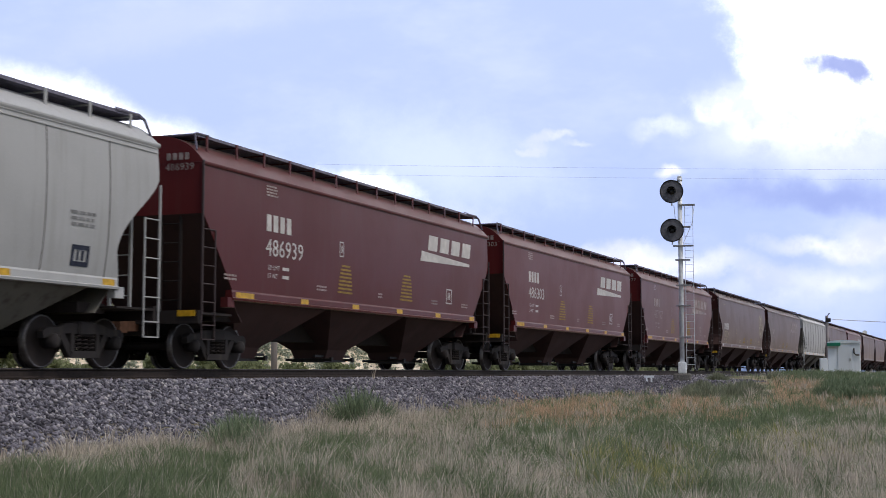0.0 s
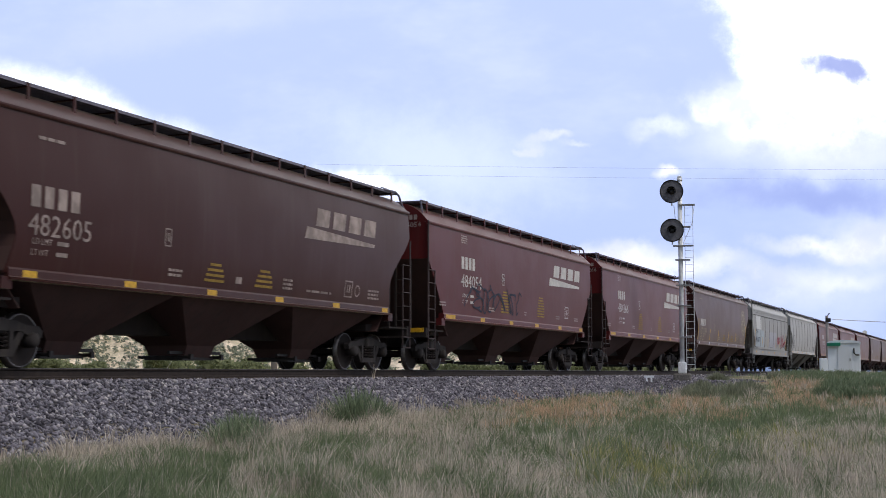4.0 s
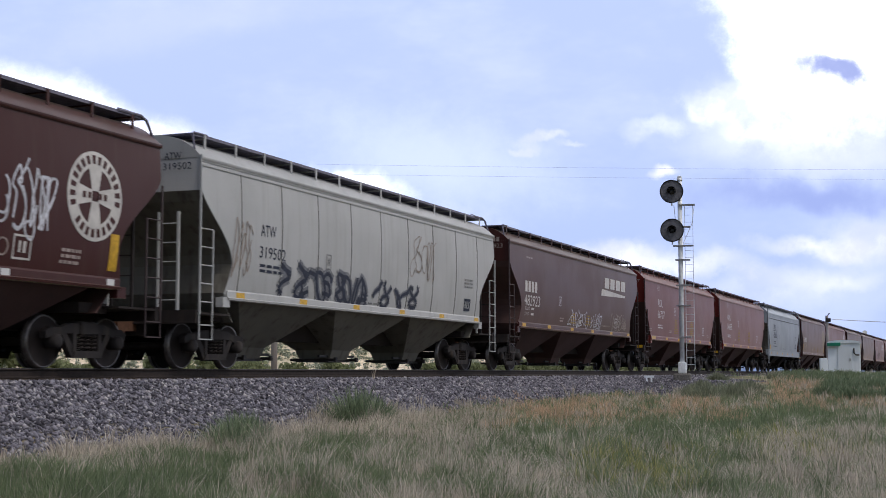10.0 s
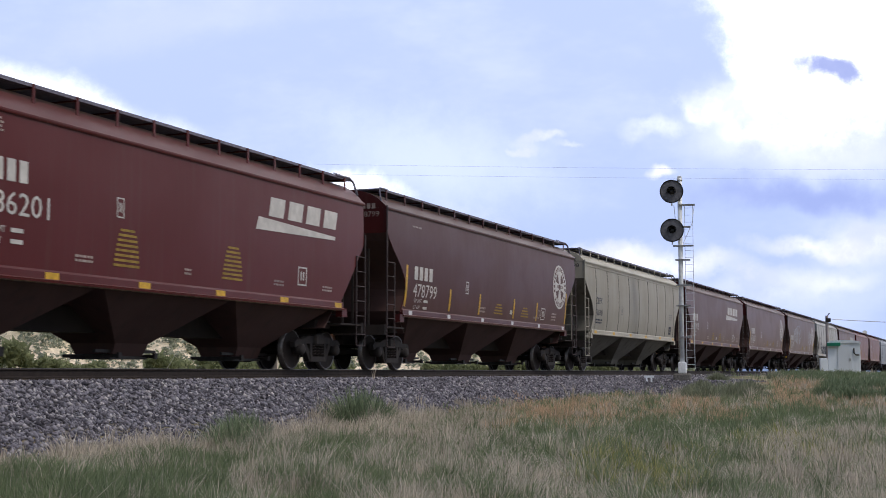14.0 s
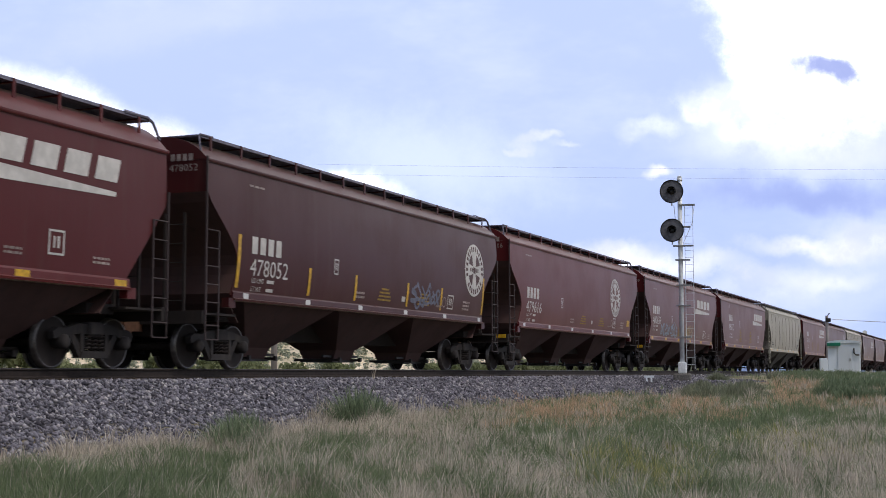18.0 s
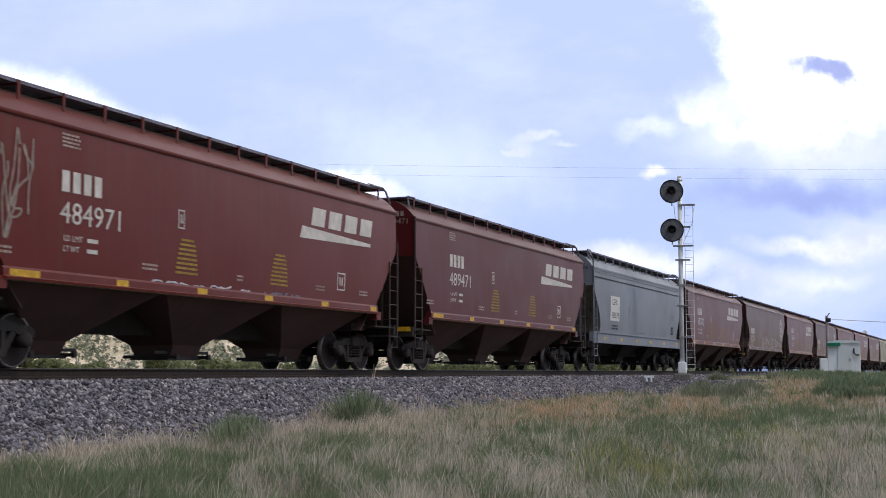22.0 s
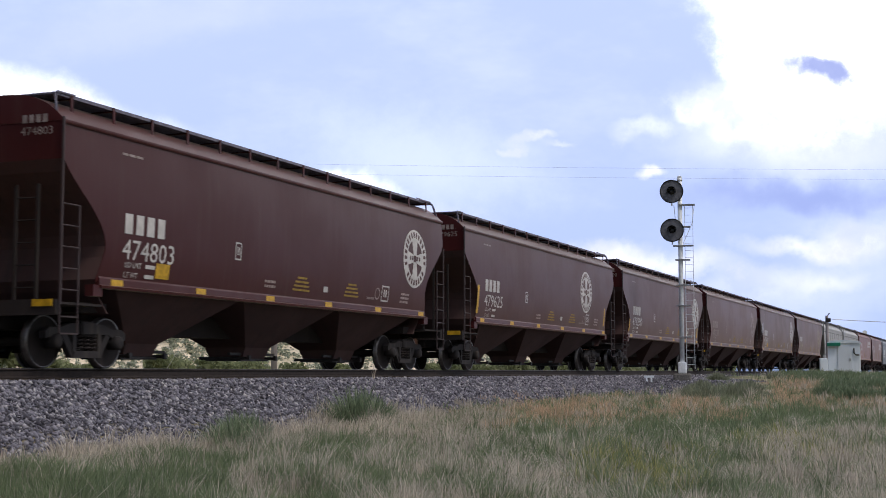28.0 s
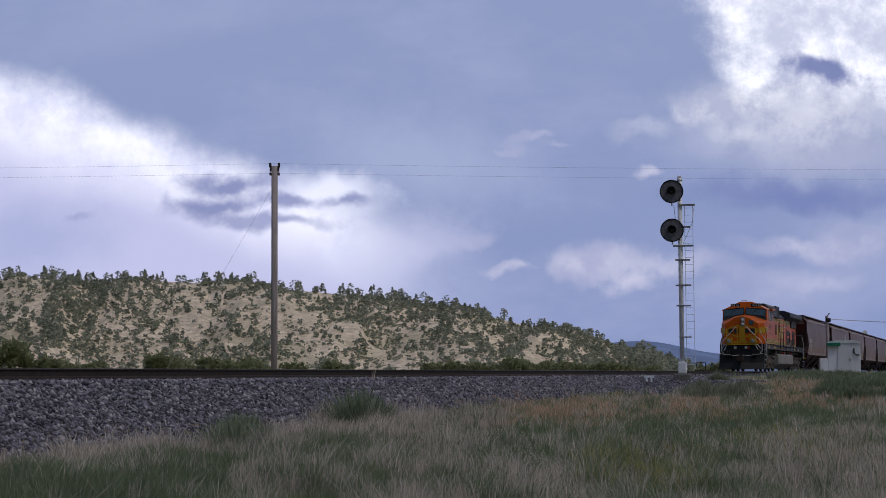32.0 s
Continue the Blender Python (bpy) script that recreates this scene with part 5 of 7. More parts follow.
GREEN_LEAF = leaf_mat("green_grass_blade", (0.115, 0.155, 0.082), (0.33, 0.39, 0.225))
DRY_LEAF = leaf_mat("dry_grass_blade", (0.38, 0.33, 0.265), (0.86, 0.77, 0.655))
RUST_LEAF = leaf_mat("rusty_grass_blade", (0.45, 0.31, 0.205), (0.82, 0.61, 0.43))
OLIVE_LEAF = leaf_mat("olive_grass_blade", (0.28, 0.27, 0.09), (0.6, 0.56, 0.26))
WEED_LEAF = leaf_mat("weed_leaf", (0.105, 0.145, 0.085), (0.35, 0.42, 0.26))
SAGE_LEAF = leaf_mat("sage_leaf", (0.17, 0.19, 0.125), (0.40, 0.415, 0.29))


def grow_grass():
    """Tufts that fan out from their foot, and short blades between them."""
    rng = np.random.RandomState(9)

    def spread(n, extra):
        r = 8.5 * (125.0 / 8.5) ** rng.rand(n)
        h = np.radians(rng.uniform(1.0, 43.0, n))
        x = np.concatenate([r * np.cos(h), rng.uniform(-45, 120, extra)])
        y = np.concatenate([r * np.sin(h), rng.uniform(-30, 12, extra)])
        edge = toe_line(x) + 0.35 * waves(x, y * 0, 3.0, 40) + 0.2 * rng.randn(len(x)) - 0.4 * np.clip((25.0 - x) / 6.0, 0, 1)
        pad = (x > 46.0) & (x < 65.5) & (y > TRACK - 3.0 - 3.2 * np.clip(np.minimum(x - 45.5, 66.0 - x) / 4.0, 0, 1)) & (rng.rand(len(x)) > 0.05)
        bearing = np.degrees(np.arctan2(y, x))
        yard = (x > 53.0 + 0.8 * waves(x, y, 2.5, 49)) & (bearing > TURN - 13.5 + 0.3 * waves(x, y, 2.0, 50)) & (rng.rand(len(x)) > 0.03)
        keep = (y < edge) & ~pad & ~yard
        return x[keep], y[keep], edge[keep]

    sets = {"green": [], "dry": [], "rusty": [], "olive": []}
    for count, extra, per, size in ((72000, 2500, 11, 1.0), (330000, 9000, 1, 0.6)):
        x, y, edge = spread(count, extra)
        n = len(x)
        r = np.hypot(x, y)
        patch = waves(x, y, 3.4, 41) * 0.45 + waves(x, y, 1.2, 42) * 0.4 + waves(x, y, 0.5, 43) * 0.3
        rim = np.exp(-((edge - y) / 0.9) ** 2)
        bear = np.degrees(np.arctan2(y, x)) + 0.7 * waves(x, y, 4.0, 47)
        far = r * (1.0 + 0.07 * waves(x, y, 3.0, 48))

        def stand(b0, b1, r0, r1):
            """How far a spot lies within a patch of one kind of grass, by bearing and distance."""
            across = np.clip((bear - b0) / 1.4 + 0.5, 0, 1) * np.clip((b1 - bear) / 1.4 + 0.5, 0, 1)
            along = np.clip((far - r0) / (0.14 * r0) + 0.5, 0, 1) * np.clip((r1 - far) / (0.14 * r1) + 0.5, 0, 1)
            return across * along

        rust = np.maximum.reduce([stand(14.0, 20.0, 29, 46), stand(10.0, 13.4, 35, 50), stand(6.0, 9.0, 42, 66), stand(3.0, 5.6, 44, 66)])
        rusty = rng.rand(n) < 0.72 * rust
        lush = np.maximum.reduce([stand(15.4, 19.0, 27, 33), stand(8.6, 14.4, 28, 38), stand(5.0, 8.4, 34, 44), stand(30.5, 44, 8, 24), 0.9 * stand(24.5, 29, 20, 27), stand(29, 31.5, 21, 28), 0.45 * stand(10, 16, 17, 22), stand(2.0, 9.5, 66, 130)])
        pale = np.maximum.reduce([stand(2, 8.6, 8, 32), stand(32, 36.5, 25, 34), 0.7 * stand(22, 29, 26, 40), 0.5 * stand(17, 25, 15, 21)])
        straw = np.maximum(stand(31.6, 36.4, 22, 34), 0.9 * np.exp(-((edge - y - 0.5) / 1.0) ** 2) * stand(23.0, 37.0, 18, 45))
        lush = lush * (1.0 - straw)
        dry = ~rusty & (rng.rand(n) < np.clip(0.45 + 0.36 * straw + 0.8 * patch + (0.5 + 0.4 * np.clip((bear - 29.0) / 3.0, 0, 1)) * rim * (x < 34) - 0.42 * lush + 0.28 * pale - 0.16 * np.clip((22.0 - bear) / 4.0, 0, 1) - 0.15 * np.clip((bear - 23.0) / 6.0, 0, 1) * (1 - rim), 0.05, 0.9))
        olive = np.maximum(stand(11.3, 16.2, 17.5, 22.5), 0.5 * stand(5.0, 10.0, 24, 30))
        kind = np.where(rusty, 2, np.where(rng.rand(n) < 0.45 * olive, 3, np.where(dry, 1, 0)))
        tall = np.where(kind % 3 == 0, 0.2 + 0.16 * rng.rand(n), np.where(kind == 1, 0.2 + 0.26 * rng.rand(n) ** 1.6, 0.16 + 0.14 * rng.rand(n))) * size
        tall = 0.78 * tall * np.clip(1.0 + 0.5 * waves(x, y, 1.5, 44) + 0.25 * waves(x, y, 0.7, 45), 0.45, 1.7) * np.clip(1.1 - 0.2 * rim, 0.5, 1.2)
        tall = tall * (1.0 + 0.28 * straw * (kind == 1))
        tilt = 0.16 * waves(x, y, 1.8, 46)
        x, y, r, kind, tall, tilt = (np.repeat(k, per) for k in (x, y, r, kind, tall, tilt))
        m = len(x)
        a = rng.rand(m) * 6.283
        foot = 0.07 * np.sqrt(rng.rand(m)) * (per > 1) * (r / 14.0) ** 0.5
        fx, fy = x + foot * np.cos(a), y + foot * np.sin(a)
        high = tall * (0.6 + 0.55 * rng.rand(m))
        out = high * (0.1 + 0.6 * rng.rand(m) ** 1.5)
        lx, ly = np.cos(a) * out + (0.1 + tilt) * high, np.sin(a) * out - tilt * high
        wide = 0.0037 * (r / 12.0) ** 0.6 * (0.7 + 0.7 * rng.rand(m))
        b = rng.rand(m) * 6.283
        dx, dy = np.cos(b) * wide, np.sin(b) * wide
        z = ground_height(fx, fy) - 0.02
        v = np.zeros((m, 5, 3))
        v[:, 0] = np.stack([fx - dx, fy - dy, z], 1)
        v[:, 1] = np.stack([fx + dx, fy + dy, z], 1)
        v[:, 2] = np.stack([fx + dx * 0.9 + lx * 0.3, fy + dy * 0.9 + ly * 0.3, z + high * 0.6], 1)
        v[:, 3] = np.stack([fx - dx * 0.9 + lx * 0.3, fy - dy * 0.9 + ly * 0.3, z + high * 0.6], 1)
        v[:, 4] = np.stack([fx + lx, fy + ly, z + high], 1)
        for k, name in enumerate(("green", "dry", "rusty", "olive")):
            sets[name].append(v[kind == k])
    for name, m, label in (("green", GREEN_LEAF, "tufts of green grass beside the track"), ("dry", DRY_LEAF, "tall dry straw-coloured grass in seed"), ("rusty", RUST_LEAF, "low rusty brown grass along the gravel"), ("olive", OLIVE_LEAF, "patch of yellowish olive grass")):
        v = np.concatenate(sets[name])
        i = 5 * np.arange(len(v))[:, None]
        me = numbers_mesh(name + "_grass", v.reshape(-1, 3), i + np.array([0, 1, 2, 3]), i + np.array([3, 2, 4]))
        tagged(place(name + "_grass", me, None, m, label), category="grass", kind="stuff")


grow_grass()


def shrub_mesh(seed, r, h, count, width):
    rng = np.random.RandomState(seed)
    a, d = rng.rand(count) * 6.283, r * rng.rand(count) ** 0.6
    x, y = d * np.cos(a), d * np.sin(a)
    lift = h * 0.75 * (1 - (d / r) ** 2) * rng.rand(count)
    v, q, t = blades(x, y, lift, h * (0.3 + 0.5 * rng.rand(count)), width * (0.6 + 0.8 * rng.rand(count)), 0.0, rng)
    # the tips spread outwards, unevenly
    v = v.reshape(-1, 5, 3)
    push = h * (d / r) * (0.15 + 0.5 * rng.rand(count)) * (1.0 + 0.5 * np.sin(3.0 * a + seed))
    for i, k in ((2, 0.4), (3, 0.4), (4, 1.0)):
        v[:, i, 0] += k * push * np.cos(a)
        v[:, i, 1] += k * push * np.sin(a)
    v = v.reshape(-1, 3)
    return numbers_mesh("shrub", v, q, t)


def plant_shrubs():
    big = [shrub_mesh(s, 0.55, 0.62, 650, 0.009) for s in (1, 2, 3)]
    sage = [shrub_mesh(s, 0.9, 0.7, 800, 0.02) for s in (5, 6, 7)]
    for x, y, k, scale in ((25.6, 12.05, 0, 1.15), (25.95, 12.0, 1, 0.95), (25.2, 12.15, 2, 0.75), (26.5, 12.0, 2, 0.6), (20.1, 11.55, 1, 0.8), (19.5, 11.3, 0, 0.85), (18.8, 10.9, 1, 0.8), (18.2, 10.3, 0, 0.6)):
        ob = place("weed_bush", big[k], None, WEED_LEAF, at=Matrix.Translation((x, y, float(ground_height(np.array(x), np.array(y))) - 0.03)) @ Matrix.Scale(scale, 4))
        tagged(ob, "dark green weed bush growing at the ballast edge", "bush", "weeds by the track")
    rng = random.Random(3)
    spots = [(1222, 50, 0, 0.6), (1246, 47, 1, 0.75), (1286, 49, 2, 0.85), (1318, 52, 0, 0.7), (1268, 60, 1, 0.5), (1240, 54, 2, 0.55), (1345, 50, 2, 0.45)]
    spots += [(1375 + 14 * j + rng.uniform(-6, 6), 66 + 5 * (j % 5) + rng.uniform(-2, 2), j % 3, rng.uniform(0.42, 0.62)) for j in range(17)]
    spots += [(1462 + 12 * j + rng.uniform(-5, 5), 51 + 4 * (j % 3) + rng.uniform(-1, 1), j % 3, rng.uniform(0.5, 0.75)) for j in range(11)]
    spots += [(1400 + 13 * j + rng.uniform(-5, 5), 62 + 5 * (j % 3), j % 3, rng.uniform(0.4, 0.55)) for j in range(6)]
    for px, depth, k, scale in spots:
        x, y = toward((px - 784) / 2440.0, depth)
        z = float(ground_height(np.array(x), np.array(y)))
        m = Matrix.Translation((x, y, z - 0.04)) @ pose(0, 0, 0, 0, 0, rng.uniform(0, 360)) @ Matrix.Scale(scale, 4)
        ob = place("sage_bush", sage[k], None, SAGE_LEAF if px < 1380 else WEED_LEAF, at=m)
        tagged(ob, "grey-green sage bush in the dry grass" if px < 1380 else "dense green weed bush in the dry grass", "bush", "bushes by the signal")
    # a lone dry stalk on the ballast
    bm = bmesh.new()
    for dx, hh in ((0.0, 0.42), (0.03, 0.3), (-0.04, 0.25)):
        tube(bm, [(dx, 0, 0), (dx * 2 + 0.02, 0.01, hh * 0.6), (dx * 3 + 0.05, 0.02, hh)], 0.006, 4)
    x, y = toward((662 - 784) / 2440.0, 33.5)
    tagged(part("dry_stalk", bm, DRY_LEAF, None, "dry grass stalk growing out of the ballast", at=(x, y, float(ground_height(np.array(x), np.array(y))) - 0.02)), category="weed")


plant_shrubs()


# ---- signal and lineside things ----
ALU = plain("weathered_aluminium_paint", (0.86, 0.89, 0.94), 0.45, 0.0, 0.1)
GALV = plain("dull_galvanised_steel", (0.3, 0.31, 0.33), 0.5)
BLACK = plain("matt_black_paint", (0.018, 0.018, 0.02), 0.6)
CONCRETE = plain("grey_concrete", (0.2, 0.19, 0.18), 0.9, 0, 0.35, 14.0)
GLASS_DARK = plain("dark_lens", (0.02, 0.02, 0.022), 0.15)
DISC = plain("faded_grey_black_disc", (0.15, 0.15, 0.175), 0.5)
POLE_WOOD = painted("weathered_pole_wood", (0.42, 0.375, 0.37), 0.9, 0.4, (0.06, 0.05, 0.045), 0.6)
WHITE_PAINT = painted("chalky_white_paint", (0.80, 0.86, 0.94), 0.6, 0.15, (0.3, 0.3, 0.3), 0.2)
GREEN_PAINT = plain("green_paint", (0.02, 0.22, 0.14), 0.5)
WIRE = plain("dull_wire", (0.7, 0.72, 0.8), 0.6)


def lathe_x(bm, profile, cy, cz, sides=28):
    """A body of rotation round an axis along x: profile of (radius, x)."""
    rings = [[bm.verts.new((x, cy + r * math.cos(t), cz + r * math.sin(t))) for t in [2 * math.pi * k / sides for k in range(sides)]] for r, x in profile]
    for q, s in zip(rings, rings[1:]):
        for k in range(sides):
            bm.faces.new((q[k], q[(k + 1) % sides], s[(k + 1) % sides], s[k]))
    bm.faces.new(rings[0][::-1])
    bm.faces.new(rings[-1])


def build_signal():
    x, y = toward((1206 - 784) / 2440.0, 58.0)
    # the heads look back along the line towards the eye
    sig = root("railway_signal", pose(x, y, 0, 0, 0, 9), "silver mast railway signal with two round dark heads", "signal")
    base = float(ground_height(np.array(x), np.array(y)))
    bm = bmesh.new()
    box(bm, -0.36, 0.36, -0.36, 0.36, base - 0.1, -0.12)
    bevel(bm, 0.05)
    part("foundation", bm, CONCRETE, sig, "rough concrete foundation")
    bm = bmesh.new()
    box(bm, -0.17, 0.17, -0.17, 0.17, -0.12, 0.36)
    bevel(bm, 0.05, 2)
    part("mast_base", bm, ALU, sig, "pale cast base")
    bm = bmesh.new()
    tube(bm, [(0, 0, 0.3), (0, 0, 4.2), (0, 0, 8.02)], 0.098, 12)
    tube(bm, [(0, 0, 8.02), (0, 0, 8.1)], 0.12, 12)
    part("mast", bm, ALU, sig, smooth=True)
    bm = bmesh.new()
    lathe_x(bm, [(0.08, -0.1), (0.11, 0.0), (0.05, 0.1)], 0.0, 8.14, 10)
    part("finial", bm, ALU, sig)
    for z in (7.55, 5.90):
        c = (0.0, 0.33, z)
        head = new("signal_head")
        head.parent = sig
        head.location = c
        bm = bmesh.new()
        lathe_x(bm, [(0.46, -0.20), (0.46, -0.18), (0.05, -0.17)], 0, 0, 36)
        part("backing_disc", bm, DISC, head, "faded dark round backing")
        bm = bmesh.new()
        rings = []
        for r, xx in ((0.455, -0.225), (0.495, -0.225), (0.495, -0.16), (0.455, -0.16)):
            rings.append([bm.verts.new((xx, r * math.cos(t), r * math.sin(t))) for t in [6.2832 * k / 36 for k in range(36)]])
        for a, b in zip(rings, rings[1:] + rings[:1]):
            for k in range(36):
                bm.faces.new((a[k], b[k], b[(k + 1) % 36], a[(k + 1) % 36]))
        part("rim", bm, BLACK, head)
        bm = bmesh.new()
        hood = []
        for xx, r in ((-0.20, 0.17), (-0.48, 0.175)):
            hood.append([bm.verts.new((xx, r * math.cos(t), r * math.sin(t))) for t in [radians(-25 + 230 * k / 14) for k in range(15)]])
        for k in range(14):
            bm.faces.new((hood[0][k], hood[0][k + 1], hood[1][k + 1], hood[1][k]))
        thicken(bm, 0.012)
        part("visor", bm, BLACK, head)
        bm = bmesh.new()
        lathe_x(bm, [(0.13, -0.215), (0.10, -0.25), (0.03, -0.265)], 0, 0, 18)
        part("lens", bm, GLASS_DARK, head)
        bm = bmesh.new()
        box(bm, -0.17, 0.2, -0.2, 0.2, -0.22, 0.22)
        bevel(bm, 0.04)
        part("lamp_housing", bm, BLACK, head)
        bm = bmesh.new()
        box(bm, -0.05, 0.05, -0.4, 0.0, -0.06, 0.06)
        box(bm, -0.14, 0.14, -0.46, -0.22, -0.1, 0.1)
        tube(bm, [(-0.1, 0.0, -0.46), (-0.1, 0.0, -0.6)], 0.03)
        part("bracket", bm, ALU, head)
    bm = bmesh.new()
    for s in (-0.17, 0.17):
        tube(bm, [(0.0 + s * 0.2, -0.36 + s, 0.05), (0.0 + s * 0.2, -0.36 + s, 7.0)], 0.012, 5)
    for k in range(23):
        tube(bm, [(-0.034, -0.53, 0.25 + 0.3 * k), (0.034, -0.19, 0.25 + 0.3 * k)], 0.008, 5)
    part("ladder", bm, ALU, sig, "narrow access ladder")
    for z, a, b in ((6.98, 0.05, -0.62), (6.05, 0.0, -0.42), (5.25, 0.3, -0.55), (4.65, 0.22, -0.4), (3.58, 0.22, -0.42), (2.72, 0.2, -0.4), (1.4, 0.1, -0.4)):
        bm = bmesh.new()
        box(bm, -0.16, 0.16, b, a, z - 0.025, z + 0.025)
        part("bracket_step", bm, GALV, sig)
    bm = bmesh.new()
    tube(bm, [(0, -0.6, 6.98), (0.0, -0.5, 6.2), (0, -0.1, 5.3)], 0.014, 5)
    tube(bm, [(0, 0.25, 6.98), (0.0, 0.2, 6.4), (0, 0.08, 5.9)], 0.014, 5)
    part("brace", bm, ALU, sig)


build_signal()


def build_hut():
    x, y = toward((1492 - 784) / 2440.0, 105.0)
    z = float(ground_height(np.array(x), np.array(y)))
    hut = root("equipment_hut", pose(x, y, z, 0, 0, 5), "small white metal railway equipment hut", "hut")
    w, d, h = 1.18, 1.0, 2.32
    bm = bmesh.new()
    box(bm, -d, d, -w, w, 0.08, h)
    bevel(bm, 0.03)
    body = part("body", bm, WHITE_PAINT, hut)
    bm = bmesh.new()
    o = [(-w - 0.06, h)] + [(w + 0.06, h)] + [((w + 0.06) * math.cos(radians(a)), h + 0.05 + 0.2 * math.sin(radians(a))) for a in range(0, 181, 15)]
    section(bm, o, -d - 0.08, d + 0.08)
    part("roof", bm, WHITE_PAINT, hut)
    bm = bmesh.new()
    box(bm, -d - 0.06, d + 0.06, -w - 0.05, w + 0.05, -0.15, 0.08)
    part("plinth", bm, CONCRETE, hut)
    bm = bmesh.new()
    box(bm, -d - 0.05, -d - 0.005, -0.55, 0.45, 0.15, 2.1)
    door = part("door", bm, WHITE_PAINT, hut)
    bm = bmesh.new()
    box(bm, -d - 0.1, -d - 0.05, -0.45, -0.4, 1.0, 1.2)
    part("handle", bm, IRON, door)
    bm = bmesh.new()
    box(bm, -d - 0.3, -d - 0.02, 0.25, 1.22, h - 0.2, h + 0.06)
    bevel(bm, 0.03)
    part("awning", bm, GREEN_PAINT, hut, "green painted box under the roof edge")
    bm = bmesh.new()
    tube(bm, [(-d - 0.05, -0.72, 1.95), (-d - 0.08, -0.72, 1.6), (-d - 0.1, -0.85, 1.45), (-d - 0.08, -1.1, 1.45)], 0.05, 8)
    part("conduit", bm, IRON, hut, "dark bent conduit")
    bm = bmesh.new()
    box(bm, -0.3, 0.3, -0.28, 0.28, 0, 1.15)
    bevel(bm, 0.03)
    x2, y2 = toward((1455 - 784) / 2440.0, 104.0)
    tagged(part("relay_cabinet", bm, WHITE_PAINT, None, "low pale metal relay cabinet beside the hut", at=pose(x2, y2, float(ground_height(np.array(x2), np.array(y2))), 0, 0, 12)), category="cabinet")
    # service pole with its cable
    x3, y3 = toward((1463 - 784) / 2440.0, 108.0)
    z3 = float(ground_height(np.array(x3), np.array(y3)))
    post = root("service_pole", pose(x3, y3, z3), "short grey wooden service pole with a cable", "utility pole")
    bm = bmesh.new()
    tube(bm, [(0, 0, -0.3), (0, 0, 2.2), (0, 0, 4.55)], 0.12, 10)
    part("pole", bm, POLE_WOOD, post)
    bm = bmesh.new()
    box(bm, -0.2, 0.05, -0.3, 0.1, 4.05, 4.35)
    tube(bm, [(0, 0, 4.5), (0.0, -0.2, 4.75)], 0.04)
    part("weatherhead", bm, IRON, post)
    bm = bmesh.new()
    pts = []
    for k in range(17):
        s = k / 16
        pts.append((0.371 * 24 * s, -0.929 * 24 * s, 4.3 - 1.2 * (4 * s * (1 - s)) * 0.35))
    tube(bm, pts, 0.03, 5)
    part("cable", bm, WIRE, post)
    # round dish on a post beyond the track
    x4, y4 = toward((1529 - 784) / 2440.0, 330.0)
    dish = root("round_dish_post", pose(x4, y4, -1.3, 0, 0, 20), "small grey round dish on a post", "antenna")
    bm = bmesh.new()
    lathe_x(bm, [(0.62, -0.2), (0.6, -0.12), (0.1, 0.12)], 0, 10.6, 20)
    part("dish", bm, ALU, dish)
    bm = bmesh.new()
    tube(bm, [(0.1, 0, -0.2), (0.1, 0, 10.6)], 0.07, 8)
    part("post", bm, ALU, dish)
    # small white marker at the ballast edge
    x5, y5 = toward((1147 - 784) / 2440.0, 57.0)
    z5 = float(ground_height(np.array(x5), np.array(y5)))
    bm = bmesh.new()
    box(bm, -0.03, 0.03, -0.2, 0.2, 0.16, 0.25)
    for s in (-0.1, 0.1):
        box(bm, -0.025, 0.025, s - 0.035, s + 0.035, -0.1, 0.16)
    bevel(bm, 0.008)
    tagged(part("track_marker", bm, WHITE_PAINT, None, "small white metal marker at the ballast edge", at=pose(x5, y5, z5 + 0.02, 0, 0, 22)), category="marker")
    # dark case beyond the rails
    x6, y6 = toward((1238 - 784) / 2440.0, 101.0)
    z6 = float(ground_height(np.array(x6), np.array(y6)))
    case = root("trackside_case", pose(x6, y6, z6, 0, 0, 20), "dark metal trackside case on posts", "equipment box")
    bm = bmesh.new()
    box(bm, -0.25, 0.25, -0.38, 0.38, 1.15 - 0.3, 1.15 + 0.22)
    bevel(bm, 0.03)
    part("case", bm, BLACK, case)
    bm = bmesh.new()
    tube(bm, [(0, -0.36, 1.3), (0, -0.36, 1.95), (0, 0.25, 1.95), (0, 0.36, 1.3)], 0.035)
    part("hoop", bm, BLACK, case)
    for s in (-0.3, 0.3):
        bm = bmesh.new()
        box(bm, -0.05, 0.05, s - 0.05, s + 0.05, -0.2, 0.85)
        part("leg", bm, IRON, case)


build_hut()


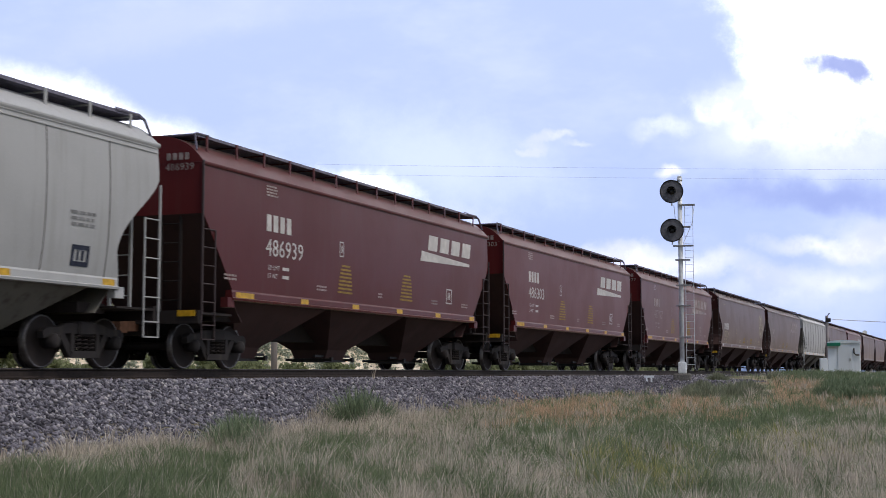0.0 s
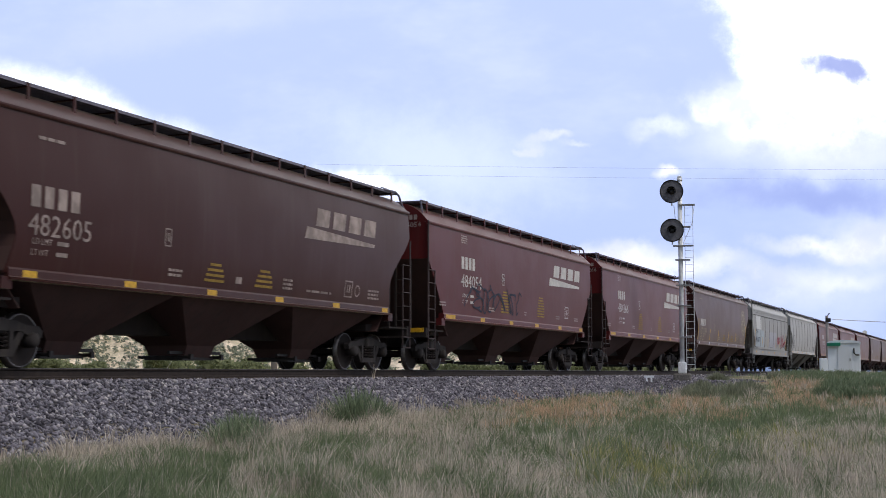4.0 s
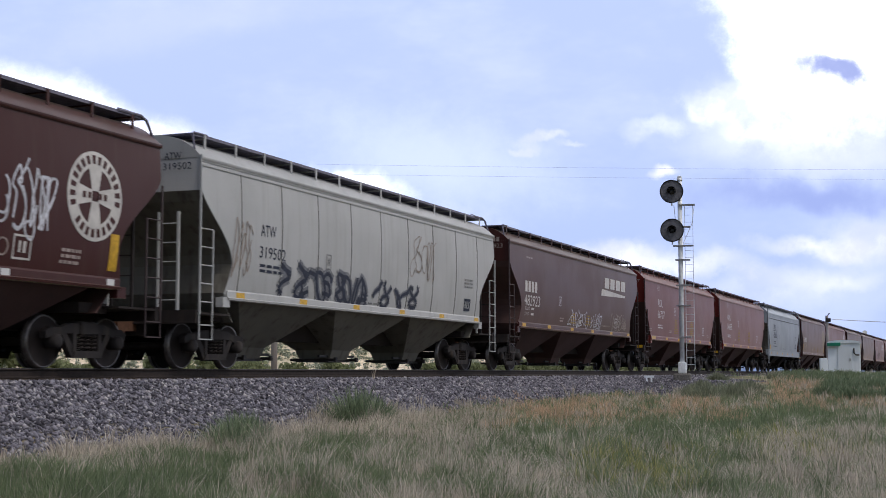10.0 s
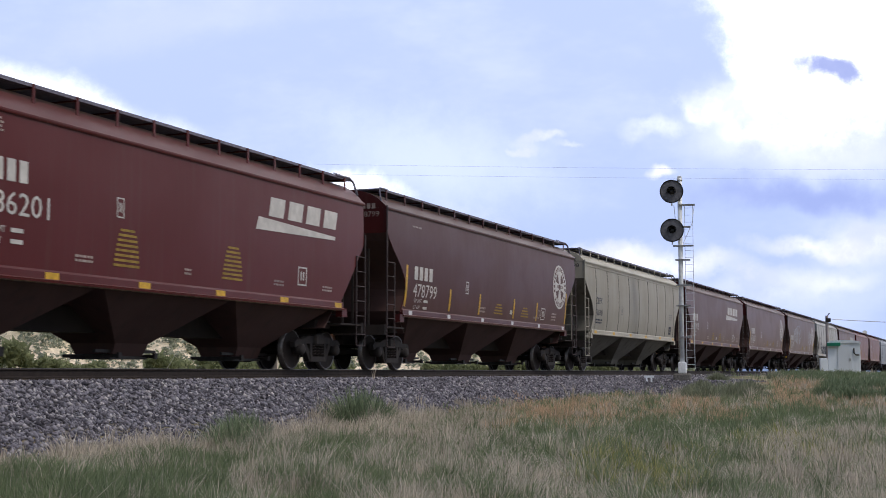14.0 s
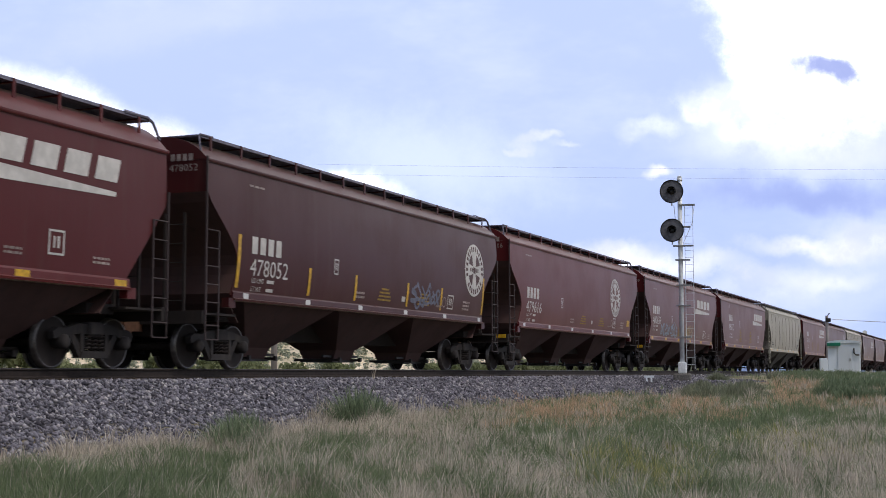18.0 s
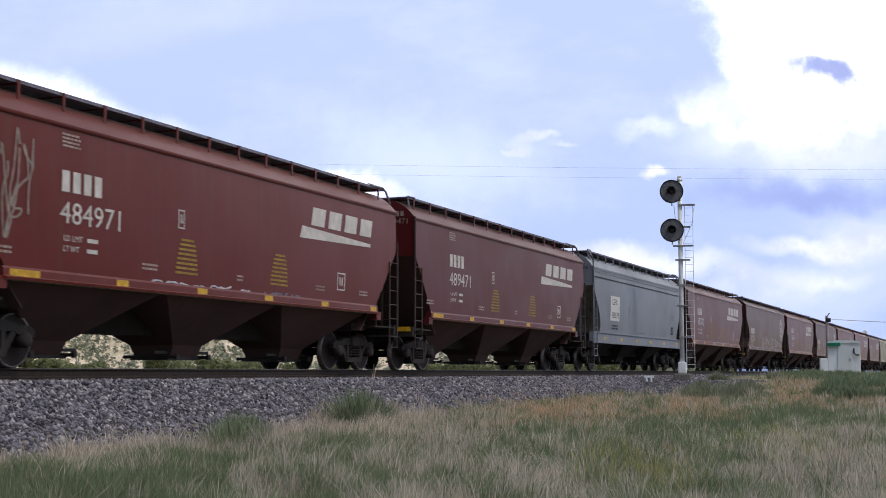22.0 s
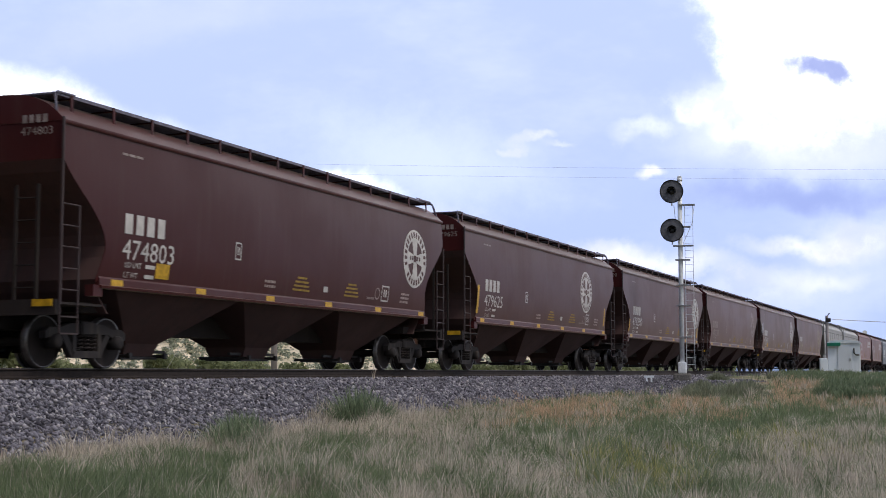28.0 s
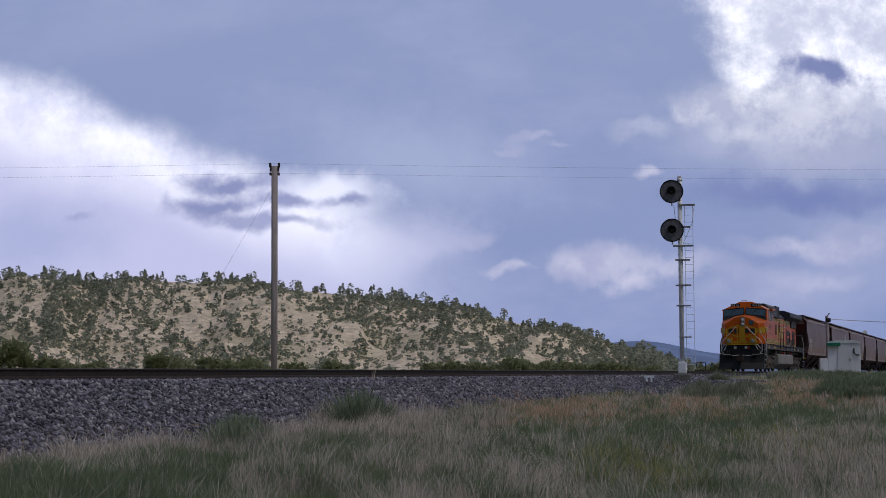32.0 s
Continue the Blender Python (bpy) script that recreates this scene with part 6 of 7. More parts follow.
def build_pole_line():
    depth = 66.0
    x, y = toward((486.5 - 784) / 2440.0, depth)
    line = root("utility_pole", pose(x, y, -1.35, 0.0, 0.0, TURN), "tall weathered wooden utility pole with two wires", "utility pole")
    # here local -y runs to the side
    bm = bmesh.new()
    tube(bm, [(0, 0.0, -0.4), (0, 0.03, 5.0), (0, 0.09, 11.2)], 0.155, 12)
    part("pole", bm, POLE_WOOD, line, smooth=True)
    bm = bmesh.new()
    box(bm, -0.05, 0.05, -0.16, 0.34, 10.75, 10.88)
    box(bm, -0.06, 0.06, -0.1, 0.28, 10.95, 11.2)
    part("crossarm", bm, RUST, line, "short dark crossarm")
    for s in (-0.12, 0.30):
        bm = bmesh.new()
        lathe = [(0.02, 10.85), (0.025, 11.1), (0.06, 11.2), (0.065, 11.32), (0.045, 11.36)]
        rings = [[bm.verts.new((r * math.cos(t), s + r * math.sin(t), z)) for t in [6.2832 * k / 10 for k in range(10)]] for r, z in lathe]
        for a, b in zip(rings, rings[1:]):
            for k in range(10):
                bm.faces.new((a[k], a[(k + 1) % 10], b[(k + 1) % 10], b[k]))
        part("insulator", bm, IRON, line)
    for z, far in ((11.33, 0.0), (10.88, 0.15)):
        for side, reach in ((-1, 72.0), (1, 60.0)):
            bm = bmesh.new()
            pts = []
            for k in range(25):
                s = k / 24
                pts.append((far, 0.1 + side * reach * s, z - 0.9 * 4 * s * (1 - s) * 0.35))
            tube(bm, pts, 0.004, 4)
            part("wire", bm, WIRE, line)
    bm = bmesh.new()
    tube(bm, [(0, 0.1, 10.3), (0, 5.9, 0.05)], 0.006, 4)
    part("guy_wire", bm, WIRE, line)


build_pole_line()


def tree_mesh(seed, height, spread, count):
    """A crown of many small leaf clumps round a few limbs."""
    rng = np.random.RandomState(seed)
    lobes = [(rng.uniform(-0.5, 0.5) * spread, rng.uniform(-0.5, 0.5) * spread, rng.uniform(0.4, 0.82) * height, rng.uniform(0.28, 0.5) * spread) for _ in range(9)]
    pts, size = [], []
    for k in range(count):
        lx, ly, lz, lr = lobes[rng.randint(9)]
        d = rng.randn(3)
        d /= np.linalg.norm(d)
        p = np.array([lx, ly, lz]) + d * lr * rng.uniform(0.55, 1.05) * np.array([1, 1, 0.75])
        pts.append(p)
        size.append(rng.uniform(0.25, 0.6) * spread / 7)
    pts, size = np.array(pts), np.array(size)
    a, b = rng.randn(count, 3), rng.randn(count, 3)
    v = np.stack([pts - a * size[:, None], pts + b * size[:, None], pts + a * size[:, None], pts - b * size[:, None]], 1)
    return numbers_mesh("crown", v.reshape(-1, 3), 4 * np.arange(count)[:, None] + np.arange(4))


def plant_trees():
    leaf = leaf_mat("tree_leaf", (0.14, 0.16, 0.075), (0.36, 0.38, 0.2))
    bark = plain("tree_bark", (0.10, 0.08, 0.06), 0.9)
    kinds = []
    for s, (h, w) in enumerate(((11.0, 12.0), (7.0, 8.0), (5.5, 8.5), (4.2, 7.0))):
        bm = bmesh.new()
        tube(bm, [(0, 0, -0.3), (0.1, 0.05, h * 0.3), (0.3, 0.1, h * 0.6)], 0.03 * h, 7)
        tube(bm, [(0.1, 0.05, h * 0.3), (-w * 0.22, 0.3, h * 0.6)], 0.016 * h, 5)
        tube(bm, [(0.1, 0.05, h * 0.35), (w * 0.2, -0.4, h * 0.62)], 0.016 * h, 5)
        kinds.append((mesh_of("trunk", bm), tree_mesh(50 + s, h, w, 700)))
    rng = random.Random(8)
    spots = [(30, 470, 0, 0.95), (85, 475, 1, 0.9), (-40, 480, 0, 1.0), (125, 490, 2, 0.8), (165, 480, 2, 0.8), (285, 470, 1, 1.05), (310, 480, 2, 1.0), (375, 475, 1, 0.9), (395, 485, 2, 0.9), (440, 470, 2, 0.95), (520, 480, 3, 0.9), (600, 470, 2, 0.8), (-120, 480, 0, 1.0)]
    spots += [(770 + 24 * k, 470 + 4 * (k % 3), 3 if k % 2 else 2, rng.uniform(0.6, 0.95)) for k in range(15)]
    spots += [(1125, 480, 3, 0.5), (1268, 160, 3, 0.45), (1150, 500, 2, 0.6)]
    for px, depth, k, scale in spots:
        x, y = toward((px - 784) / 2440.0, depth)
        m = Matrix.Translation((x, y, -1.3)) @ pose(0, 0, 0, 0, 0, rng.uniform(0, 360)) @ Matrix.Scale(scale, 4)
        tree = root("cottonwood_tree", m, "dark green leafy tree at the foot of the hill", "tree", "trees below the hill")
        place("trunk", kinds[k][0], tree, bark)
        place("crown", kinds[k][1], tree, leaf)


plant_trees()


# ---- locomotive ----
def build_loco():
    ORANGE = painted("orange_paint", (0.60, 0.118, 0.010), 0.35, 0.2, (0.22, 0.07, 0.03), 0.25)
    GOLD = painted("yellow_paint", (0.50, 0.31, 0.025), 0.4, 0.2, (0.2, 0.12, 0.04), 0.3)
    DARK = painted("dark_grey_paint", (0.047, 0.052, 0.064), 0.5, 0.3, (0.07, 0.065, 0.06), 0.4)
    MAROON = plain("dark_red_line", (0.09, 0.02, 0.012), 0.5)
    TANK = painted("dusty_grey_tank", (0.31, 0.30, 0.285), 0.7, 0.3, (0.13, 0.11, 0.09), 0.5)
    DUST = painted("dusty_truck_frame", (0.125, 0.105, 0.09), 0.8, 0.45, (0.07, 0.06, 0.05), 0.5)
    # blue-green base stands in for sky reflected in the front panes
    WINDOW = plain("sky_tinted_cab_glass", (0.055, 0.105, 0.14), 0.06)
    WINDOW.node_tree.nodes["Principled BSDF"].inputs["Specular IOR Level"].default_value = 0.8
    SIDE_PANE = plain("dark_side_glass", (0.022, 0.024, 0.03), 0.12)
    SIDE_PANE.node_tree.nodes["Principled BSDF"].inputs["Specular IOR Level"].default_value = 0.2
    LENS = plain("grey_lamp_glass", (0.3, 0.31, 0.32), 0.15)
    RAILW = plain("white_hand_rail", (0.7, 0.7, 0.7), 0.5)
    CHROME = plain("silver_window_frame", (0.6, 0.6, 0.6), 0.35, 0.6)
    # pale base stands in for white reflections in the headlight lenses
    lamp = Net("painted_lamp_glint")
    lamp.put(lamp.bsdf, "Base Color", (0.8, 0.8, 0.75, 1))
    lamp.put(lamp.bsdf, "Roughness", 0.15)
    LAMP = lamp.mat
    a0 = -171.03
    loco = root("diesel_locomotive", pose(train_place(a0, 0.0), TRACK, 0), "orange and yellow diesel locomotive with a dark roof", "locomotive")
    loco["start"] = a0

    def add(name, material, *boxes, label="", parent=None, soft=0.0):
        bm = bmesh.new()
        for b in boxes:
            box(bm, *b)
        if soft:
            bevel(bm, soft)
        return part(name, bm, material, parent or loco, label)

    # frame, walkways, pilot
    add("frame", DARK, (-10.1, 10.25, -1.5, 1.5, 1.52, 1.84), soft=0.02)
    add("walkway", DARK, (-6.2, 10.25, -1.58, -0.9, 1.84, 1.89), (-6.2, 10.25, 0.9, 1.58, 1.84, 1.89))
    add("underframe", BLACK, (-9.8, 9.9, -0.9, 0.9, 1.0, 1.52), (-9.9, 9.9, -1.05, 1.05, 1.3, 1.52))
    for s in (-1, 1):
        for x in (-9.1, -7.9, -5.6, -4.9, -2.9, -1.2, 0.9, 2.6, 5.2, 7.4, 9.4):
            add("reflector", YELLOW, (x - 0.22, x + 0.22, s * 1.504 - 0.006, s * 1.504 + 0.006, 1.62, 1.76))
    bm = bmesh.new()
    for s in (-1, 1):
        o = [(-10.9, 0.14), (-10.5, 0.14), (-10.35, 0.5), (-10.35, 1.12), (-10.53, 1.12), (-10.61, 0.6)]
        pts0 = [(x, 0.0, z) for x, z in o]
        pts1 = [(x + 0.34, s * 1.52, z) for x, z in o]
        p0, p1 = [bm.verts.new(p) for p in pts0], [bm.verts.new(p) for p in pts1]
        bm.faces.new(p0)
        bm.faces.new(p1[::-1])
        for i in range(6):
            bm.faces.new((p0[i], p1[i], p1[(i + 1) % 6], p0[(i + 1) % 6]))
    bmesh.ops.recalc_face_normals(bm, faces=bm.faces[:])
    part("snow_plough", bm, BLACK, loco, "black pilot plough")
    add("pilot", BLACK, (-10.32, -9.9, -1.25, 1.25, 0.9, 1.8), (-10.1, -9.5, -1.5, 1.5, 1.0, 1.84), soft=0.04)
    add("end_plate", BLACK, (10.2, 10.35, -1.5, 1.5, 0.5, 1.86))
    add("coupler", plain("dark_rusty_iron", (0.05, 0.032, 0.026), 0.8), (-11.0, -10.2, -0.13, 0.13, 0.75, 1.02), (-11.05, -10.75, -0.2, 0.18, 0.7, 1.06))
    add("coupler", RUST, (10.3, 11.0, -0.13, 0.13, 0.75, 1.02))
    for x0, x1 in ((-10.1, -9.55), (9.7, 10.25)):
        for s in (-1, 1):
            st = add("step_well", BLACK, (x0, x1, min(s * 0.95, s * 1.0), max(s * 0.95, s * 1.0), 0.4, 1.84), (x0, x0 + 0.05, min(s * 1.0, s * 1.5), max(s * 1.0, s * 1.5), 0.4, 1.84), (x1 - 0.05, x1, min(s * 1.0, s * 1.5), max(s * 1.0, s * 1.5), 0.4, 1.84))
            for z in (0.42, 0.78, 1.12, 1.46):
                add("step", CHROME, (x0 + 0.03, x1 - 0.03, min(s * 1.02, s * 1.54), max(s * 1.02, s * 1.54), z, z + 0.035), parent=st)
    # fuel tank
    bm = bmesh.new()
    section(bm, [(-0.9, 0.2), (0.9, 0.2), (1.5, 0.55), (1.5, 1.2), (1.3, 1.27), (-1.3, 1.27), (-1.5, 1.2), (-1.5, 0.55)], -3.55, 4.15)
    bevel(bm, 0.02)
    part("fuel_tank", bm, TANK, loco, "dusty grey fuel tank")
    add("tank_seam", DARK, (0.25, 0.29, -1.507, -1.5, 0.56, 1.2))
    for x in (-0.6, 3.2):
        bm = bmesh.new()
        lathe_y(bm, [(0.07, -1.5), (0.07, -1.4)], x, 1.36, 10)
        part("filler_cap", bm, plain("red_cap", (0.4, 0.03, 0.02), 0.5), loco)
    bm = bmesh.new()
    lathe = [(0.02, 1.5), (0.06, 1.48), (0.09, 1.3), (0.15, 1.18), (0.15, 1.15)]
    rings = [[bm.verts.new((-4.1 + r * math.cos(t), -1.35 + r * math.sin(t), z)) for t in [6.2832 * k / 12 for k in range(12)]] for r, z in lathe]
    for a, b in zip(rings, rings[1:]):
        for k in range(12):
            bm.faces.new((a[k], a[(k + 1) % 12], b[(k + 1) % 12], b[k]))
    part("bell", bm, DUST, loco)
    # trucks with three axles
    for cx in (-7.25, 7.0):
        t = new("truck")
        t.parent = loco
        t.location = (cx, 0, 0)
        for s in (-1, 1):
            y = s * 1.2
            bm = bmesh.new()
            o = [(-2.75, 0.60), (-2.75, 1.0), (-1.75, 1.02), (-1.45, 0.88), (-0.75, 0.88), (-0.45, 1.06), (0.75, 1.06), (1.05, 0.92), (1.5, 0.9), (1.8, 1.02), (2.75, 1.0), (2.75, 0.60), (2.3, 0.56), (1.62, 0.58), (0.42, 0.56), (-0.42, 0.56), (-1.62, 0.58), (-2.3, 0.56)]
            prism(bm, o, y - 0.1, y + 0.1)
            bmesh.ops.recalc_face_normals(bm, faces=bm.faces[:])
            part("side_frame", bm, DUST, t, "dusty cast side frame")
            for x in (-2.0, 0.0, 2.0):
                bm = bmesh.new()
                prism(bm, [(x - 0.46, 0.20), (x + 0.40, 0.20), (x + 0.34, 0.34), (x + 0.25, 0.74), (x - 0.25, 0.74), (x - 0.33, 0.34)], y + s * 0.04 - 0.12, y + s * 0.04 + 0.12)
                bmesh.ops.recalc_face_normals(bm, faces=bm.faces[:])
                bevel(bm, 0.025)
                axle = part("axle_box", bm, DUST, t)
                bm = bmesh.new()
                lathe_y(bm, [(0.07, -0.04), (0.09, -0.02), (0.15, -0.025), (0.16, 0.03)], x, 0.5, 16)
                part("cap", bm, TRUCK, axle, at=(0, y + s * 0.175, 0))
                # dark block that stands for the shade inside the pedestal opening
                add("pedestal_gap", IRON, (x - 0.2, x + 0.2, y + s * 0.06 - 0.06, y + s * 0.06 + 0.06, 0.742, 0.84), parent=t)
                bm = bmesh.new()
                lathe_y(bm, [(0.06, -0.06), (0.45, -0.05), (0.52, -0.07), (0.525, 0.0), (0.55, 0.04), (0.5, 0.07), (0.06, 0.06)], x, 0.525, 28)
                part("wheel", bm, UNDER, t, at=pose(0, s * 0.78, 0, 0, 0, 0 if s < 0 else 0), smooth=True)
            for x in (-1.5, -0.7, 0.5, 1.3):
                bm = bmesh.new()
                ring = [(x + 0.11 * math.cos(a), y + s * 0.05 + 0.11 * math.sin(a), 0.36 + 0.05 * a / 6.283) for a in [6.283 * j / 8 for j in range(41)]]
                tube(bm, ring, 0.022, 4)
                part("spring", bm, DUST, t)
            bm = bmesh.new()
            tube(bm, [(-2.2, y + s * 0.14, 1.05), (2.2, y + s * 0.14, 1.05)], 0.035)
            for x in (-2.5, -1.0, 1.0, 2.5):
                box(bm, x - 0.06, x + 0.06, y + s * 0.1 - 0.07, y + s * 0.1 + 0.07, 0.95, 1.1)
            part("brake_gear", bm, DUST, t)
            for x in (-2.55, 2.3):
                bm = bmesh.new()
                tube(bm, [(x - 0.22, y + s * 0.12, 0.95), (x + 0.22, y + s * 0.12, 0.95)], 0.13, 12)
                part("brake_cylinder", bm, DUST, t, smooth=True)
        for x in (-2.0, 0.0, 2.0):
            bm = bmesh.new()
            lathe_y(bm, [(0.1, -0.95), (0.1, 0.95)], x, 0.525, 10)
            part("axle", bm, UNDER, t)
        bm = bmesh.new()
        box(bm, -2.6, 2.6, -0.6, 0.6, 0.45, 0.95)
        part("bolster", bm, UNDER, t)
    # nose: a blunt front with cut corners under a peaked top
    bm = bmesh.new()
    rings = []
    for x, w, zs, zc in ((-10.1, 1.12, 3.24, 3.76), (-9.55, 1.46, 3.3, 3.84), (-8.7, 1.53, 3.5, 3.92)):
        rings.append([bm.verts.new(p) for p in ((x, -w, 1.86), (x, w, 1.86), (x, w, zs), (x, w * 0.45, zc - 0.12), (x, 0.0, zc), (x, -w * 0.45, zc - 0.12), (x, -w, zs))])
    bm.faces.new(rings[0][::-1])
    bm.faces.new(rings[-1])
    for p, r in zip(rings, rings[1:]):
        for i in range(7):
            j = (i + 1) % 7
            bm.faces.new((p[i], p[j], r[j], r[i]))
    bmesh.ops.recalc_face_normals(bm, faces=bm.faces[:])
    bevel(bm, 0.03, 2)
    part("nose", bm, ORANGE, loco)

    # cab: raked front that runs up into a hipped roof
    def rake(z):
        return -8.78 + 0.38 * (z - 3.8)

    bm = bmesh.new()
    ring = [(-1.53, 1.88), (1.53, 1.88), (1.53, 4.27), (0.42, 4.82), (-0.42, 4.82), (-1.53, 4.27)]
    fr = [bm.verts.new((rake(z) if z > 3 else -9.3, y, z)) for y, z in ring]
    bk = [bm.verts.new((-5.95, y, z)) for y, z in ring]
    bm.faces.new(fr[::-1])
    bm.faces.new(bk)
    for i in range(6):
        j = (i + 1) % 6
        bm.faces.new((fr[i], fr[j], bk[j], bk[i]))
    bmesh.ops.recalc_face_normals(bm, faces=bm.faces[:])
    bevel(bm, 0.035, 2)
    cab = part("cab", bm, ORANGE, loco)
    for s in (-1, 1):
        # windscreen panes on the raked front
        corner = [(s * 0.07, 3.93), (s * 1.42, 3.76), (s * 1.44, 4.27), (s * 0.07, 4.39)]
        bm = bmesh.new()
        q = [bm.verts.new((rake(z) - 0.03, y, z)) for y, z in corner]
        bm.faces.new(q if s < 0 else q[::-1])
        thicken(bm, 0.015)
        pane = part("windscreen", bm, WINDOW, cab, "windscreen pane with sky reflection in its colour")
        bm = bmesh.new()
        tube(bm, [(rake(z) - 0.035, y, z) for y, z in corner + corner[:1]], 0.03, 5)
        part("gasket", bm, BLACK, pane)
        bm = bmesh.new()
        q = [bm.verts.new((rake(z) - 0.025, y, z)) for y, z in ((s * 0.06, 3.86), (s * 1.47, 3.44), (s * 1.47, 3.73), (s * 0.06, 3.90))]
        bm.faces.new(q if s < 0 else q[::-1])
        thicken(bm, 0.015)
        part("windscreen_cowl", bm, DARK, cab, "dark grey panel below the windscreen")
        bm = bmesh.new()
        tube(bm, [(rake(4.42) - 0.05, s * 0.75 - 0.2, 4.42), (rake(4.0) - 0.06, s * 0.75 + 0.15, 4.05)], 0.014, 4)
        part("wiper", bm, BLACK, cab)
    for s in (-1, 1):
        y = s * 1.535
        lo_y, hi_y = min(y, y + s * 0.012), max(y, y + s * 0.012)
        add("side_window", SIDE_PANE, (-7.95, -7.45, lo_y, hi_y, 3.62, 4.22), (-7.2, -6.35, lo_y, hi_y, 3.62, 4.12), parent=cab)
        for x0, x1, z0, z1 in ((-8.02, -7.38, 3.55, 4.28), (-7.28, -6.68, 3.55, 4.16), (-6.72, -6.22, 3.55, 4.16)):
            bm = bmesh.new()
            yy = s * 1.555
            tube(bm, [(x0, yy, z0), (x1, yy, z0), (x1, yy, z1), (x0, yy, z1), (x0, yy, z0)], 0.03, 4)
            part("window_frame", bm, CHROME, cab, "silver window frame")
        bm = bmesh.new()
        o = [(-7.6, 4.34), (-6.3, 4.34), (-6.3, 4.22), (-7.6, 4.22)]
        prism(bm, o, min(s * 1.5, s * 1.75), max(s * 1.5, s * 1.75))
        bmesh.ops.recalc_face_normals(bm, faces=bm.faces[:])
        part("sun_visor", bm, ORANGE, cab)
        add("nose_stripe", GOLD, (-9.5, -8.55, min(s * 1.47, s * 1.545), max(s * 1.47, s * 1.545), 2.62, 3.0), label="yellow wing stripe", soft=0.03)
        for z in (2.72, 2.81, 2.90):
            add("pin_line", MAROON, (-9.48, -8.62, min(s * 1.545, s * 1.55), max(s * 1.545, s * 1.55), z - 0.012, z + 0.012))
        for z0, z1, x0, x1, w in ((1.90, 2.26, -10.3, -6.0, 1.535),):
            add("lower_stripe", GOLD, (x0 + 0.95, x1, min(s * w, s * (w + 0.008)), max(s * w, s * (w + 0.008)), z0, z1))
            for z in (2.0, 2.09, 2.18):
                add("pin_line", MAROON, (x0 + 0.97, x1 - 0.02, min(s * (w + 0.008), s * (w + 0.013)), max(s * (w + 0.008), s * (w + 0.013)), z - 0.012, z + 0.012))
        add("grab_line", MAROON, (-8.05, -6.3, min(s * 1.53, s * 1.55), max(s * 1.53, s * 1.55), 2.58, 2.61))
    place("cab_number", moved(lettering("4316", 0.42, 1.42), -8.0, 2.88, None, 0, -1.548), cab, plain("dark_number", (0.06, 0.012, 0.012), 0.5), "number 4316")
    # nose details
    NF = -10.1
    add("nose_window", WINDOW, (NF - 0.03, NF + 0.01, -0.80, -0.5, 3.16, 3.46), parent=cab, soft=0.01)
    box_l = add("headlight_box", plain("grey_lamp_box", (0.22, 0.22, 0.23), 0.5), (NF - 0.06, NF + 0.02, -0.22, 0.06, 3.08, 3.66), soft=0.015)
    for z in (3.23, 3.51):
        bm = bmesh.new()
        lathe_x(bm, [(0.085, 0.0), (0.08, -0.03), (0.03, -0.04)], -0.08, z, 16)
        part("headlight", bm, LAMP, box_l, "headlight lens with white reflections in its colour", at=(NF - 0.055, 0, 0))
    for y0 in (-1.05, 0.35):
        nb = add("number_board", BLACK, (rake(4.6) - 0.04, rake(4.6) + 0.3, y0, y0 + 0.64, 4.45, 4.68), soft=0.01, parent=cab)
        me = moved(lettering("4316", 0.16, 0.5), 0, 0, None, 0, 0.0)
        place("board_number", me, nb, WHITE_INK, "number 4316", at=pose(rake(4.6) - 0.05, y0 + 0.57, 4.49, 0, 0, -90))
    # emblem on the nose as plain shapes: two bands bowed round a bar, with blocks between
    p = []
    for k in range(16):
        a, b = -1.05 + 2.1 * k / 16, -1.05 + 2.1 * (k + 1) / 16
        za, zb = 0.34 * math.cos(a * 1.35), 0.34 * math.cos(b * 1.35)
        for sgn in (1, -1):
            p.append([(a, 2.74 + sgn * za), (b, 2.74 + sgn * zb), (b, 2.74 + sgn * (zb + 0.08)), (a, 2.74 + sgn * (za + 0.08))])
    emblem = sheet(p + bar(-0.16, 1.95, 0.16, 3.14) + bar(-1.1, 2.6, -0.95, 2.88) + bar(0.95, 2.6, 1.1, 2.88))
    place("nose_emblem", moved(emblem, 0, 0, None, 0, 0.0), loco, GOLD, "yellow bowed bands", at=pose(NF - 0.012, 0, 0, 0, 0, -90))
    blocks = sheet(sum((bar(x, 2.58, x + 0.3, 2.9) for x in (-0.88, -0.5, 0.2, 0.58)), []))
    place("nose_blocks", moved(blocks, 0, 0, None, 0, 0.0), loco, plain("dark_green_block", (0.03, 0.035, 0.03), 0.5), "dark blocks of the emblem", at=pose(NF - 0.018, 0, 0, 0, 0, -90))
    add("front_stripe", GOLD, (NF - 0.015, NF + 0.02, -1.08, 1.08, 1.9, 2.08), label="yellow lower band")
    add("front_platform", GOLD, (NF - 0.38, NF, -1.05, 1.05, 1.78, 1.86))
    for y in (-0.98, -0.25, 0.25, 0.98):
        add("gate_post", GOLD, (NF - 0.38, NF - 0.33, y - 0.03, y + 0.03, 1.86, 3.0 if abs(y) < 0.5 else 2.85))
    add("gate_bar", GOLD, (NF - 0.38, NF - 0.34, -0.95, -0.28, 2.3, 2.35), (NF - 0.38, NF - 0.34, 0.28, 0.95, 2.3, 2.35))
